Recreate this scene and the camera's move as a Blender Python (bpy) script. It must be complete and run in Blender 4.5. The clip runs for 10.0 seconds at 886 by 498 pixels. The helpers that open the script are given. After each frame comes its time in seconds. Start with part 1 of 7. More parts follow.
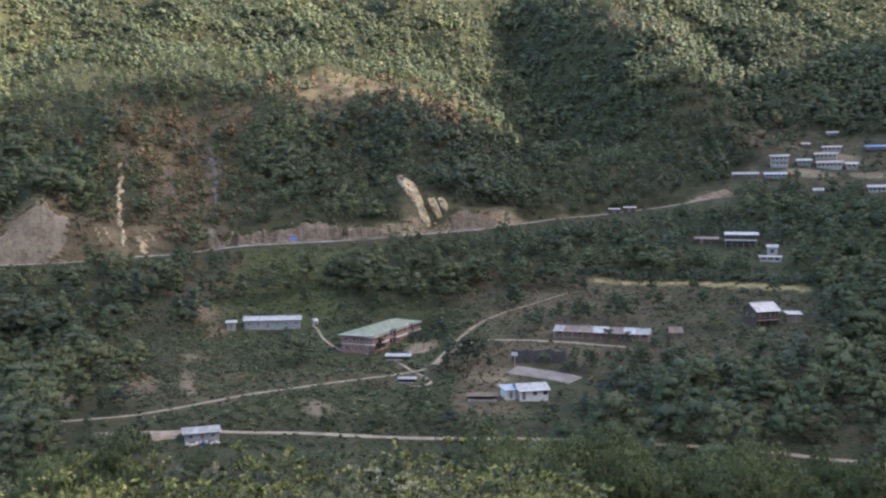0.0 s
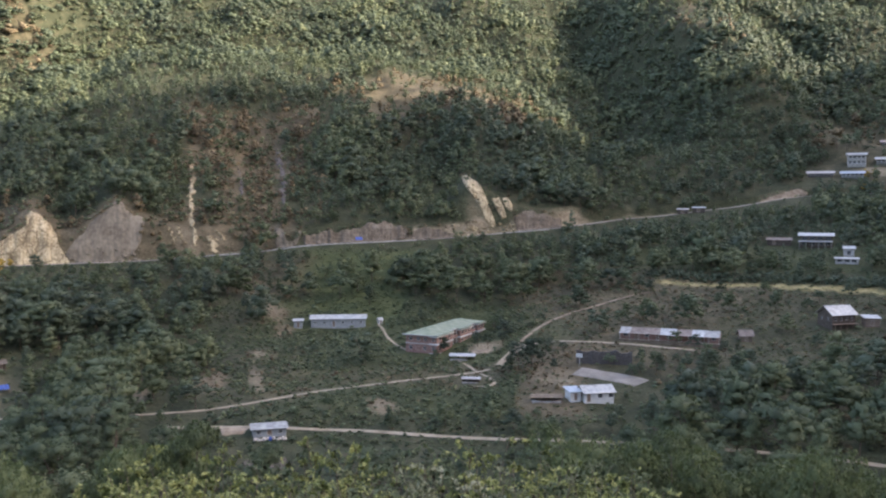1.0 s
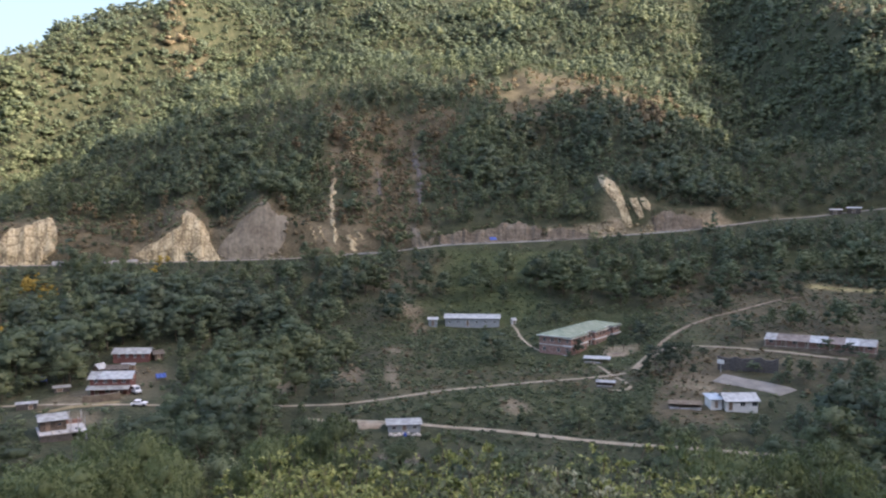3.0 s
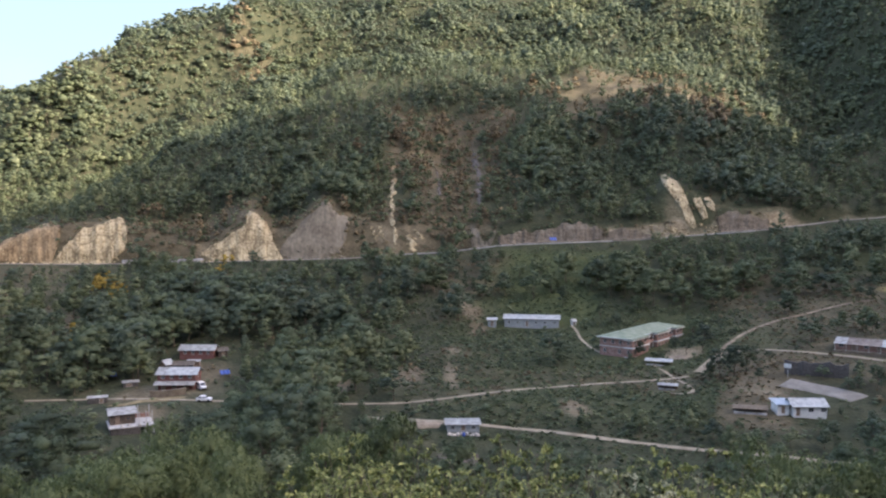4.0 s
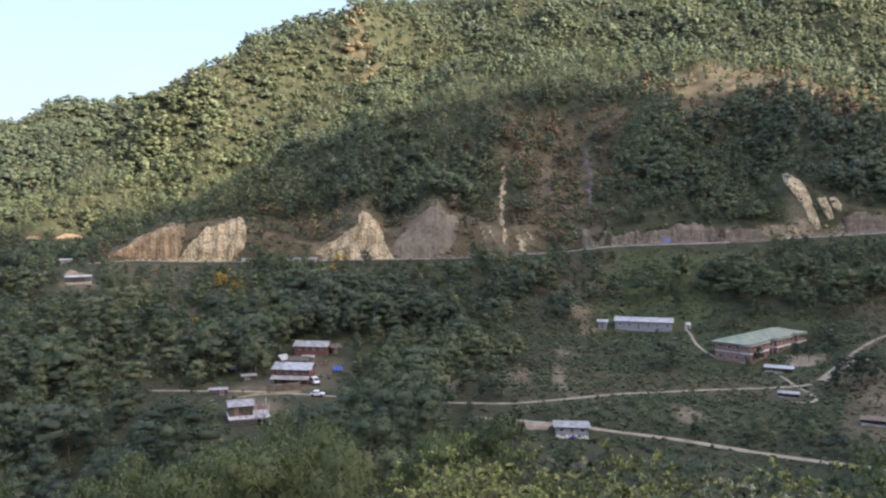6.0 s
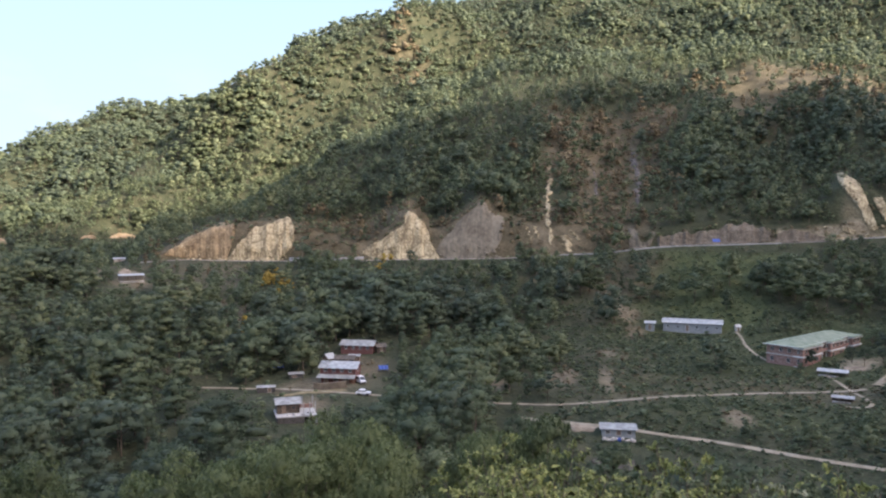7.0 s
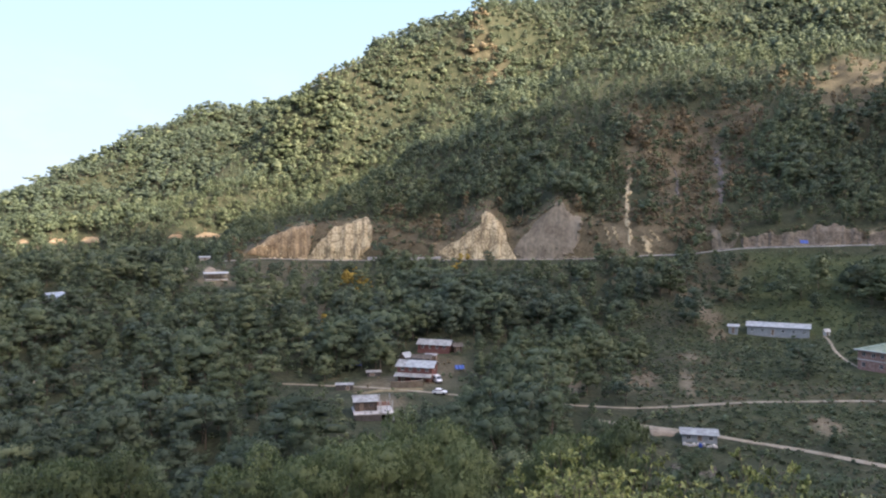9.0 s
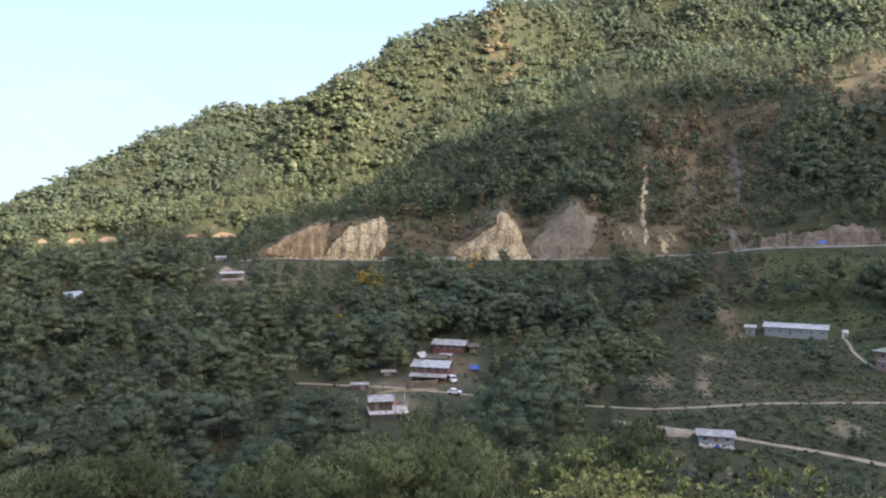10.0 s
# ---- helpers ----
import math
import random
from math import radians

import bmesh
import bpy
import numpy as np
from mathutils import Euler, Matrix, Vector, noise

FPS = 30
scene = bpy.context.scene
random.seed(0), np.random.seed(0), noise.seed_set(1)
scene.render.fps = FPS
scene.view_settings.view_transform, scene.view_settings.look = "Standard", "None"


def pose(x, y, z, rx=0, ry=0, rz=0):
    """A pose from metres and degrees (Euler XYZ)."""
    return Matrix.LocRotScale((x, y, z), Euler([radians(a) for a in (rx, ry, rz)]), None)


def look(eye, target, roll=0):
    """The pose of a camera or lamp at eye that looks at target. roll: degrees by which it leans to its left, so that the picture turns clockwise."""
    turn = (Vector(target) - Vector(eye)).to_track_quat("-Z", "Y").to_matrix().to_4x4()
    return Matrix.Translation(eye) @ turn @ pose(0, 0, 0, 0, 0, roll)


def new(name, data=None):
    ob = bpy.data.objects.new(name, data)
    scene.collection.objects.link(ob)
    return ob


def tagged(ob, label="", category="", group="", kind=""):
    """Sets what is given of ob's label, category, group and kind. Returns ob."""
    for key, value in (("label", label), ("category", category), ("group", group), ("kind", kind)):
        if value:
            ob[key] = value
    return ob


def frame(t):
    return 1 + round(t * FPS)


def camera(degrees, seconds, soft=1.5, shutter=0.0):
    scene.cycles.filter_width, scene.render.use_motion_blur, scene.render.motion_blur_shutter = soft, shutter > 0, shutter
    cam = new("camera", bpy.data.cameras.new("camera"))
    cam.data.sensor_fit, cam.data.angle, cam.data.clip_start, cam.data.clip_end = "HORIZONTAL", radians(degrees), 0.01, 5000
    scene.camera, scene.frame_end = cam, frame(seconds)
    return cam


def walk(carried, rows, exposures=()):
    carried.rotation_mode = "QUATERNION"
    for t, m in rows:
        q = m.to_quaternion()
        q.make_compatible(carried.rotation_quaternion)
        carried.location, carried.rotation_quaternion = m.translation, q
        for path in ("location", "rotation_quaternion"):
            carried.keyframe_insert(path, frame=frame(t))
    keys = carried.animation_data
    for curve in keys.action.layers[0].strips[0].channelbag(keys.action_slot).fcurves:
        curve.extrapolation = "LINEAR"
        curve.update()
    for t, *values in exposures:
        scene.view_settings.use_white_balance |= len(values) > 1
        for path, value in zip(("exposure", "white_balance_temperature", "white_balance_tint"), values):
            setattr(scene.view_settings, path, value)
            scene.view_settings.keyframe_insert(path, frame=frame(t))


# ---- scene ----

# ---------------------------------------------------------------- camera
# A tripod pan on a hillside: the eye stands still at 60 m and turns to its left.
EYE = 60.0
cam = camera(55.55, 10.0, soft=2.1, shutter=0.5)
PAN = [(0.0, 0.0), (0.5, 2.31), (1.0, 4.39), (1.5, 6.40), (2.0, 8.91), (2.5, 11.28), (3.0, 13.52), (4.5, 19.43),
       (5.0, 21.28), (5.5, 23.24), (7.0, 28.12), (7.5, 29.66), (8.0, 31.08), (8.5, 32.32), (9.0, 33.36),
       (9.5, 34.09), (10.0, 34.39)]
TILT, LEAN, TURN = -2.92, 0.08, -17.2
walk(cam, [(t, pose(0, 0, EYE, 0, 0, yaw + TURN) @ pose(0, 0, 0, 90 + TILT, 0, 0) @ pose(0, 0, 0, 0, 0, LEAN)) for t, yaw in PAN],
     exposures=[(0.0, 2.9, 7850, 19), (4.5, 2.8, 7850, 19), (10.0, 2.78, 7800, 18)])

# ---------------------------------------------------------------- light
SUN_AZ, SUN_EL = 110.0, 29.0      # degrees to the right of +y, and up
world = bpy.data.worlds.new("sky")
scene.world = world
world.use_nodes = True
wn = world.node_tree.nodes
sky = wn.new("ShaderNodeTexSky")
sky.sky_type = "NISHITA"
sky.sun_disc = False
sky.sun_elevation = radians(SUN_EL)
sky.sun_rotation = radians(SUN_AZ)
sky.altitude = 900
sky.air_density, sky.dust_density, sky.ozone_density = 0.65, 3.0, 0.5
wn["Background"].inputs[1].default_value = 0.15
world.node_tree.links.new(sky.outputs[0], wn["Background"].inputs[0])
sun = new("sun", bpy.data.lights.new("sun", "SUN"))
sun.data.energy, sun.data.angle, sun.data.color = 1.45, radians(0.6), (1.0, 1.0, 0.99)
sa, se = radians(SUN_AZ), radians(SUN_EL)
SUNWARD = Vector((math.sin(sa) * math.cos(se), math.cos(sa) * math.cos(se), math.sin(se)))
sun.matrix_world = look(SUNWARD * 100, (0, 0, 0))

# ---------------------------------------------------------------- helpers


def lattice(ix, iy, seed):
    n = (ix.astype(np.int64) * 374761393 + iy.astype(np.int64) * 668265263 + seed * 1442695041) & 0xFFFFFFFF
    n = ((n ^ (n >> 13)) * 1274126177) & 0xFFFFFFFF
    return ((n ^ (n >> 16)) & 0xFFFF) / 32767.5 - 1.0


def vnoise(x, y, size, seed=0):
    """Smooth noise from -1 to 1 with patches of about that size in metres."""
    x, y = np.asarray(x, float) / size, np.asarray(y, float) / size
    ix, iy = np.floor(x), np.floor(y)
    fx, fy = x - ix, y - iy
    fx, fy = fx * fx * (3 - 2 * fx), fy * fy * (3 - 2 * fy)
    a, b = lattice(ix, iy, seed), lattice(ix + 1, iy, seed)
    c, d = lattice(ix, iy + 1, seed), lattice(ix + 1, iy + 1, seed)
    return (a * (1 - fx) + b * fx) * (1 - fy) + (c * (1 - fx) + d * fx) * fy


def fbm(x, y, size, octaves=3, seed=0):
    return sum(vnoise(x, y, size / 2 ** k, seed + 11 * k) / 2 ** k for k in range(octaves))


def smooth(a, b, x):
    u = np.clip((np.asarray(x, float) - a) / (b - a), 0, 1)
    return u * u * (3 - 2 * u)


def node(mat, kind, **inputs):
    n = mat.node_tree.nodes.new("ShaderNode" + kind)
    for key, value in inputs.items():
        n.inputs[key.replace("_", " ")].default_value = value
    return n


def material(name, colours, rough=0.9, size=1.0, bump=0.0, metal=0.0, fine=0.15, spec=0.3, island=0.0, through_light=0.0, upright=1.0, cracks=0.0):
    """A surface whose colour wanders between two or three tones, at the given size in metres and at a finer one."""
    mat = bpy.data.materials.new(name)
    mat.use_nodes = True
    tree = mat.node_tree
    bsdf = tree.nodes["Principled BSDF"]
    place = tree.nodes.new("ShaderNodeNewGeometry")
    big, small = node(mat, "TexNoise", Scale=1.0 / size, Detail=4.0), node(mat, "TexNoise", Scale=6.0 / size, Detail=3.0)
    stretch = tree.nodes.new("ShaderNodeVectorMath")
    stretch.operation = "MULTIPLY"
    stretch.inputs[1].default_value = (1.0, 1.0, upright)
    tree.links.new(place.outputs["Position"], stretch.inputs[0])
    for n in (big, small):
        tree.links.new(stretch.outputs[0], n.inputs["Vector"])
    mix = node(mat, "Math")
    mix.operation = "MULTIPLY_ADD"
    tree.links.new(small.outputs["Fac"], mix.inputs[0])
    mix.inputs[1].default_value = fine * 2
    tree.links.new(big.outputs["Fac"], mix.inputs[2])
    sub = node(mat, "Math")
    sub.operation = "SUBTRACT"
    tree.links.new(mix.outputs[0], sub.inputs[0])
    sub.inputs[1].default_value = fine
    last = sub
    if island:
        more = node(mat, "Math")
        more.operation = "MULTIPLY_ADD"
        tree.links.new(place.outputs["Random Per Island"], more.inputs[0])
        more.inputs[1].default_value = island
        tree.links.new(sub.outputs[0], more.inputs[2])
        cut = node(mat, "Math")
        cut.operation = "SUBTRACT"
        tree.links.new(more.outputs[0], cut.inputs[0])
        cut.inputs[1].default_value = island / 2
        last = cut
    if through_light:
        # one tree differs from the next
        own, each = tree.nodes.new("ShaderNodeAttribute"), tree.nodes.new("ShaderNodeObjectInfo")
        own.attribute_name = "tone"
        for socket, much in ((own.outputs["Fac"], 0.2), (each.outputs["Random"], 0.4)):
            more = node(mat, "Math")
            more.operation = "MULTIPLY_ADD"
            tree.links.new(socket, more.inputs[0])
            more.inputs[1].default_value = much
            tree.links.new(last.outputs[0], more.inputs[2])
            last = more
        even = node(mat, "Math")
        even.operation = "SUBTRACT"
        even.inputs[1].default_value = 0.2
        tree.links.new(last.outputs[0], even.inputs[0])
        last = even
    ramp = tree.nodes.new("ShaderNodeValToRGB")
    els = ramp.color_ramp.elements
    while len(els) < len(colours):
        els.new(0.5)
    for k, c in enumerate(colours):
        els[k].position = 0.3 + 0.4 * k / max(1, len(colours) - 1)
        els[k].color = (*c, 1)
    tree.links.new(last.outputs[0], ramp.inputs[0])
    shade = ramp.outputs[0]
    if cracks:
        # dark joints and cracks, longer than wide, over the rock
        joint = tree.nodes.new("ShaderNodeTexVoronoi")
        joint.feature = "DISTANCE_TO_EDGE"
        joint.inputs["Scale"].default_value = 0.2
        warp = tree.nodes.new("ShaderNodeVectorMath")
        warp.operation = "MULTIPLY_ADD"
        warp.inputs[1].default_value = (3.2, 3.2, 3.2)
        tree.links.new(big.outputs["Color"], warp.inputs[0])
        tree.links.new(stretch.outputs[0], warp.inputs[2])
        tree.links.new(warp.outputs[0], joint.inputs["Vector"])
        open_ = node(mat, "MapRange", From_Min=0.0, From_Max=0.07, To_Min=cracks, To_Max=0.0)
        tree.links.new(joint.outputs["Distance"], open_.inputs[0])
        dirt = tree.nodes.new("ShaderNodeMix")
        dirt.data_type = "RGBA"
        dirt.inputs[7].default_value = (*(0.35 * c for c in colours[0]), 1)
        tree.links.new(open_.outputs[0], dirt.inputs[0])
        tree.links.new(ramp.outputs[0], dirt.inputs[6])
        shade = dirt.outputs[2]
    tree.links.new(shade, bsdf.inputs["Base Color"])
    bsdf.inputs["Roughness"].default_value = rough
    bsdf.inputs["Metallic"].default_value = metal
    bsdf.inputs["Specular IOR Level"].default_value = spec
    if bump:
        b = node(mat, "Bump", Strength=0.8, Distance=bump)
        tree.links.new(small.outputs["Fac"], b.inputs["Height"])
        tree.links.new(b.outputs[0], bsdf.inputs["Normal"])
    if through_light and not bump:
        # leaves stand in sprays: a fine relief over each clump
        fine_leaf = node(mat, "TexNoise", Scale=1.6, Detail=3.0, Roughness=0.6)
        tree.links.new(place.outputs["Position"], fine_leaf.inputs["Vector"])
        b = node(mat, "Bump", Strength=0.6, Distance=0.5)
        tree.links.new(fine_leaf.outputs["Fac"], b.inputs["Height"])
        tree.links.new(b.outputs[0], bsdf.inputs["Normal"])
    if through_light:
        leaf = tree.nodes.new("ShaderNodeBsdfTranslucent")
        tree.links.new(ramp.outputs[0], leaf.inputs[0])
        blend = tree.nodes.new("ShaderNodeMixShader")
        blend.inputs[0].default_value = through_light
        out = tree.nodes["Material Output"]
        tree.links.new(bsdf.outputs[0], blend.inputs[1])
        tree.links.new(leaf.outputs[0], blend.inputs[2])
        tree.links.new(blend.outputs[0], out.inputs[0])
    return mat


def mesh_from(name, verts, faces, mats=(), smooth_shade=False):
    """A mesh from arrays: faces is one array of quads or of triangles."""
    me = bpy.data.meshes.new(name)
    verts, faces = np.asarray(verts, np.float32), np.asarray(faces, np.int32)
    n, k = faces.shape
    me.vertices.add(len(verts))
    me.vertices.foreach_set("co", verts.ravel())
    me.loops.add(n * k)
    me.loops.foreach_set("vertex_index", faces.ravel())
    me.polygons.add(n)
    me.polygons.foreach_set("loop_start", np.arange(0, n * k, k, dtype=np.int32))
    me.polygons.foreach_set("loop_total", np.full(n, k, np.int32))
    if smooth_shade:
        me.polygons.foreach_set("use_smooth", np.ones(n, bool))
    me.update(calc_edges=True)
    for m in mats:
        me.materials.append(m)
    return me


def attribute(me, name, values):
    a = me.attributes.new(name, "FLOAT", "POINT")
    a.data.foreach_set("value", np.asarray(values, np.float32))


# ---------------------------------------------------------------- lie of the land
# Seen from the eye: az in degrees to the right of +y, r in metres; heights as metres or as degrees above the eye's level.
AZ = [-50, -45, -40, -35, -31, -28, -24, -20, -16, -12, -8, -4, 0, 4, 8, 12, 16, 20, 24, 28, 32, 36, 40, 45, 50, 62]
BENCH_R = [225, 225, 225, 225, 225, 225, 225, 225, 225, 230, 240, 255, 270, 285, 283, 262, 258, 250, 255, 255, 255, 280, 290, 290, 290, 290]
BENCH_Z = [12, 12, 13, 14, 14, 14, 14, 14, 14, 14.5, 15.5, 16.5, 17.5, 18.2, 18.0, 15.6, 15.8, 18.5, 20.5, 20.5, 20.5, 22, 22.5, 22.5, 22.5, 22.5]
MID_R = [290, 290, 290, 290, 300, 300, 300, 300, 300, 300, 305, 310, 318, 322, 322, 322, 325, 330, 330, 330, 330, 330, 330, 330, 330, 330]
MID_Z = [24, 24, 24, 24, 24, 24, 23, 23, 24, 25, 26, 27, 29, 30, 30, 30, 30, 31, 30.5, 30.5, 30.5, 30.5, 30.5, 30.5, 30.5, 30.5]
ROAD_R = [330, 330, 340, 350, 380, 385, 375, 368, 360, 355, 353, 353, 355, 357, 360, 366, 375, 388, 412, 432, 455, 478, 495, 515, 530, 540]
ROAD_EL = [-4.6, -4.6, -4.6, -4.4, -3.6, -3.5, -3.7, -3.72, -3.7, -3.65, -3.57, -3.45, -3.1, -2.65, -2.47, -2.35, -1.9, -1.6, -1.0, -.55, -.1, .7, .8, .9, 1, 2]
CREST_R = [430, 430, 440, 440, 430, 435, 452, 480, 510, 540, 570, 592, 600, 602, 598, 580, 550, 540, 560, 600, 640, 640, 640, 640, 650, 650]
CREST_EL = [-5, -4.8, -4.7, -4.4, -3.2, -1.8, .4, 2.0, 4.0, 6.2, 8.0, 9.3, 9.9, 9.7, 9.1, 8.5, 7.1, 4.5, 4.0, 6.6, 7.6, 4.8, 5.2, 5.5, 6, 14]
DIP_R = [560, 560, 560, 560, 550, 550, 560, 580, 610, 640, 670, 690, 700, 702, 698, 690, 670, 640, 650, 690, 730, 730, 730, 730, 730, 800]
DIP_EL = [-2.6, -2.5, -2.4, -2.2, -2.0, -1.5, -.2, 1.6, 3.5, 5.6, 7.2, 8.6, 9.4, 9.6, 9.4, 9.0, 8.4, 7.4, 7.8, 9.8, 10.6, 8.6, 8.8, 9.0, 9.5, 20]
# beyond 48 degrees: an unseen mountain, shaped to cast the valley's shade
RIDGE_AZ = [-50, -45, -42, -39, -35, -31, -28, -24, -21.7, -20.4, -17.5, -12, -6, 0, 12, 24, 34, 42, 48, 52, 56, 60, 66, 72, 77, 80, 83, 87, 92, 100, 110]
RIDGE_EL = [-2.1, -.5, 1.25, 2.4, 4.45, 5.85, 6.7, 7.8, 9.65, 10.85, 12.3, 13.1, 14.4, 15.5, 16, 15.5, 15, 15.2, 11.0, 9.0, 10.5, 17, 19.5, 22, 27, 34.2, 35.6, 36.2, 37, 37, 36]
RIDGE_R = [700, 740, 760, 785, 815, 840, 860, 880, 895, 905, 920, 950, 975, 1000, 1020, 1040, 1030, 1010, 1000, 1000, 1000, 1000, 1000, 1000, 1000, 1000, 1000, 1000, 1000, 1000, 1000]
# height of the cut bank above the hillside road
BANK_AZ = [-31, -29.5, -26.5, -22.7, -20.5, -18.5, -16, -14.6, -13.2, -11.6, -10.4, -8.6, -6.7, -4, -2, 0, 1.9, 6.9, 10.5, 13, 14.3, 17, 19, 21.7, 27, 35, 45]
BANK_H = [0, 3, 14, 17, 15, 10, 7, 13, 20, 8, 14, 25, 16, 13, 11, 5, 7, 8, 6, 9, 23, 14, 9, 9, 4, 3, 3]

TAB_AZ = np.arange(-180, 180.01, 0.5)
TAB_R = np.arange(0, 2100.01, 2.0)


def tan_z(r, el):
    return EYE + np.asarray(r, float) * np.tan(np.radians(el))


def make_table():
    ker = np.exp(-0.5 * (np.arange(-6, 7) / 2.2) ** 2)
    ker /= ker.sum()

    def line(az, values, soft=True):
        v = np.interp(TAB_AZ, az, values)
        return np.convolve(np.pad(v, 6, mode="edge"), ker, "valid") if soft else v

    road_r, road_el = line(AZ, ROAD_R), line(AZ, ROAD_EL)
    road_z = tan_z(road_r, road_el)
    bank = line(BANK_AZ, BANK_H, False)
    crest_r, dip_r, ridge_r = line(AZ, CREST_R), line(AZ, DIP_R), line(RIDGE_AZ, RIDGE_R)
    crest_z, dip_z = tan_z(crest_r, line(AZ, CREST_EL)), tan_z(dip_r, line(AZ, DIP_EL))
    ridge_z = tan_z(ridge_r, line(RIDGE_AZ, RIDGE_EL, False))
    bench_r, bench_z, mid_r, mid_z = line(AZ, BENCH_R), line(AZ, BENCH_Z), line(AZ, MID_R), line(AZ, MID_Z)
    out = np.zeros((len(TAB_AZ), len(TAB_R)))
    ker_r = np.exp(-0.5 * (np.arange(-4, 5) / 1.1) ** 2)
    ker_r /= ker_r.sum()
    for i, az in enumerate(TAB_AZ):
        nodes_r = [0, 4, 30, 100, 130, 185, bench_r[i], mid_r[i], road_r[i] - 2.5, road_r[i] + 3.0,
                   road_r[i] + 3.4 + 0.62 * bank[i], crest_r[i], dip_r[i], ridge_r[i], ridge_r[i] + 450]
        nodes_z = [58.4, 58.0, 45, 9, 5, 12.2, bench_z[i], mid_z[i], road_z[i], road_z[i],
                   road_z[i] + bank[i], crest_z[i], dip_z[i], ridge_z[i], max(ridge_z[i] - 220, -40)]
        row = np.interp(TAB_R, nodes_r, nodes_z)
        back = 58.4 + TAB_R * 0.42 + 18 * np.sin(TAB_R / 60.0) * np.clip(TAB_R / 200, 0, 1)
        w = smooth(105, 150, az) if az > 0 else smooth(75, 135, -az)
        out[i] = np.convolve(np.pad(row * (1 - w) + back * w, 4, mode="edge"), ker_r, "valid")
    return out


TABLE = make_table()


def polar(x, y):
    return np.degrees(np.arctan2(x, y)), np.hypot(x, y)


def gully(x, y):
    """The wooded gully below the ridge: how much of it runs here, and metres from its bed towards the spur beside it."""
    s, d = (x + 360) * 0.648 + (y - 650) * 0.762, (x + 360) * 0.762 - (y - 650) * 0.648
    s = s + 14 * vnoise(x, y, 60, 31)
    return smooth(-40, 30, s) * (1 - smooth(215, 290, s)), d + 12 * vnoise(x, y, 45, 32)


# the spur behind the village: its crest runs down towards the valley, with a wooded gully beside it
SPUR_TOP, SPUR_FOOT = (920 * math.sin(radians(25.6)), 920 * math.cos(radians(25.6))), (550 * math.sin(radians(34.6)), 550 * math.cos(radians(34.6)))


def spur(x, y):
    """Metres along the spur's crest from its top, and to its left as seen from the eye."""
    ux, uy = SPUR_FOOT[0] - SPUR_TOP[0], SPUR_FOOT[1] - SPUR_TOP[1]
    n = math.hypot(ux, uy)
    s = ((x - SPUR_TOP[0]) * ux + (y - SPUR_TOP[1]) * uy) / n
    d = ((x - SPUR_TOP[0]) * uy - (y - SPUR_TOP[1]) * ux) / n
    return s, d + 9 * vnoise(x, y, 70, 35)


def base_height(x, y):
    az, r = polar(x, y)
    a = np.clip((az + 180) / 0.5, 0, len(TAB_AZ) - 1.001)
    q = np.clip(r / 2.0, 0, len(TAB_R) - 1.001)
    i, j = a.astype(int), q.astype(int)
    u, v = a - i, q - j
    z = (TABLE[i, j] * (1 - u) + TABLE[i + 1, j] * u) * (1 - v) + (TABLE[i, j + 1] * (1 - u) + TABLE[i + 1, j + 1] * u) * v
    road_r = np.interp(az, AZ, ROAD_R)
    hill = smooth(14, 70, r - road_r)
    z = z + hill * (7.0 * fbm(x, y, 90, 3, 5) - 7.0 * np.abs(vnoise(x * 1.0 + y * 0.25, y * 0.3, 42, 9)) + 2.5)
    upper = smooth(-50, 50, r - np.interp(az, AZ, DIP_R)) * (1 - smooth(-80, -5, r - np.interp(az, RIDGE_AZ, RIDGE_R)))
    z = z + upper * (15.0 * vnoise(x + 0.45 * y, 0.33 * y - 0.1 * x, 58, 17) + 8.0 * vnoise(x - 0.2 * y, 0.5 * y, 31, 18))
    run, d = gully(x, y)
    z = z + run * (42 * np.exp(-((d - 62) / 38) ** 2) - 50 * np.exp(-((d + 6) / 42) ** 2))
    z = z + 0.9 * fbm(x, y, 22, 3, 21) * smooth(20, 60, r) * (1 - 0.6 * np.exp(-((r - road_r) / 7.0) ** 2))
    s, d = spur(x, y)
    run = smooth(-60, 60, s) * (1 - smooth(330, 420, s))
    z = z + run * (24 * np.exp(-(d / 36) ** 2) - 30 * np.exp(-((d - 78) / 42) ** 2))
    # broken skyline of the unseen mountain off to the right, roughening its cast shadow
    z = z + smooth(58, 64, az) * smooth(700, 950, r) * (26 * fbm(x, y, 95, 3, 81) + 16 * vnoise(x, y, 42, 83) + 9 * vnoise(x, y, 17, 84))
    far = smooth(1750, 3300, r)
    return z * (1 - far) + far * (-60 + 25 * vnoise(x, y, 600, 3))


def at(az, r):
    return r * math.sin(radians(az)), r * math.cos(radians(az))


# roads and paths: stations (az, r), width
def road_line(stations, step=1.5):
    pts = np.array([at(a, r) for a, r in stations])
    # rounded through the stations
    seg = np.concatenate([[0], np.cumsum(np.hypot(*np.diff(pts, axis=0).T))])
    s = np.arange(0, seg[-1], step)
    xs, ys = np.interp(s, seg, pts[:, 0]), np.interp(s, seg, pts[:, 1])
    ker = np.hanning(13)[1:-1]
    ker /= ker.sum()
    xs = np.convolve(np.pad(xs, 5, mode="edge"), ker, "valid")
    ys = np.convolve(np.pad(ys, 5, mode="edge"), ker, "valid")
    z = base_height(xs, ys)
    ker = np.ones(15) / 15
    z = np.convolve(np.pad(z, 7, mode="edge"), ker, "valid")
    return np.stack([xs, ys, z], 1)


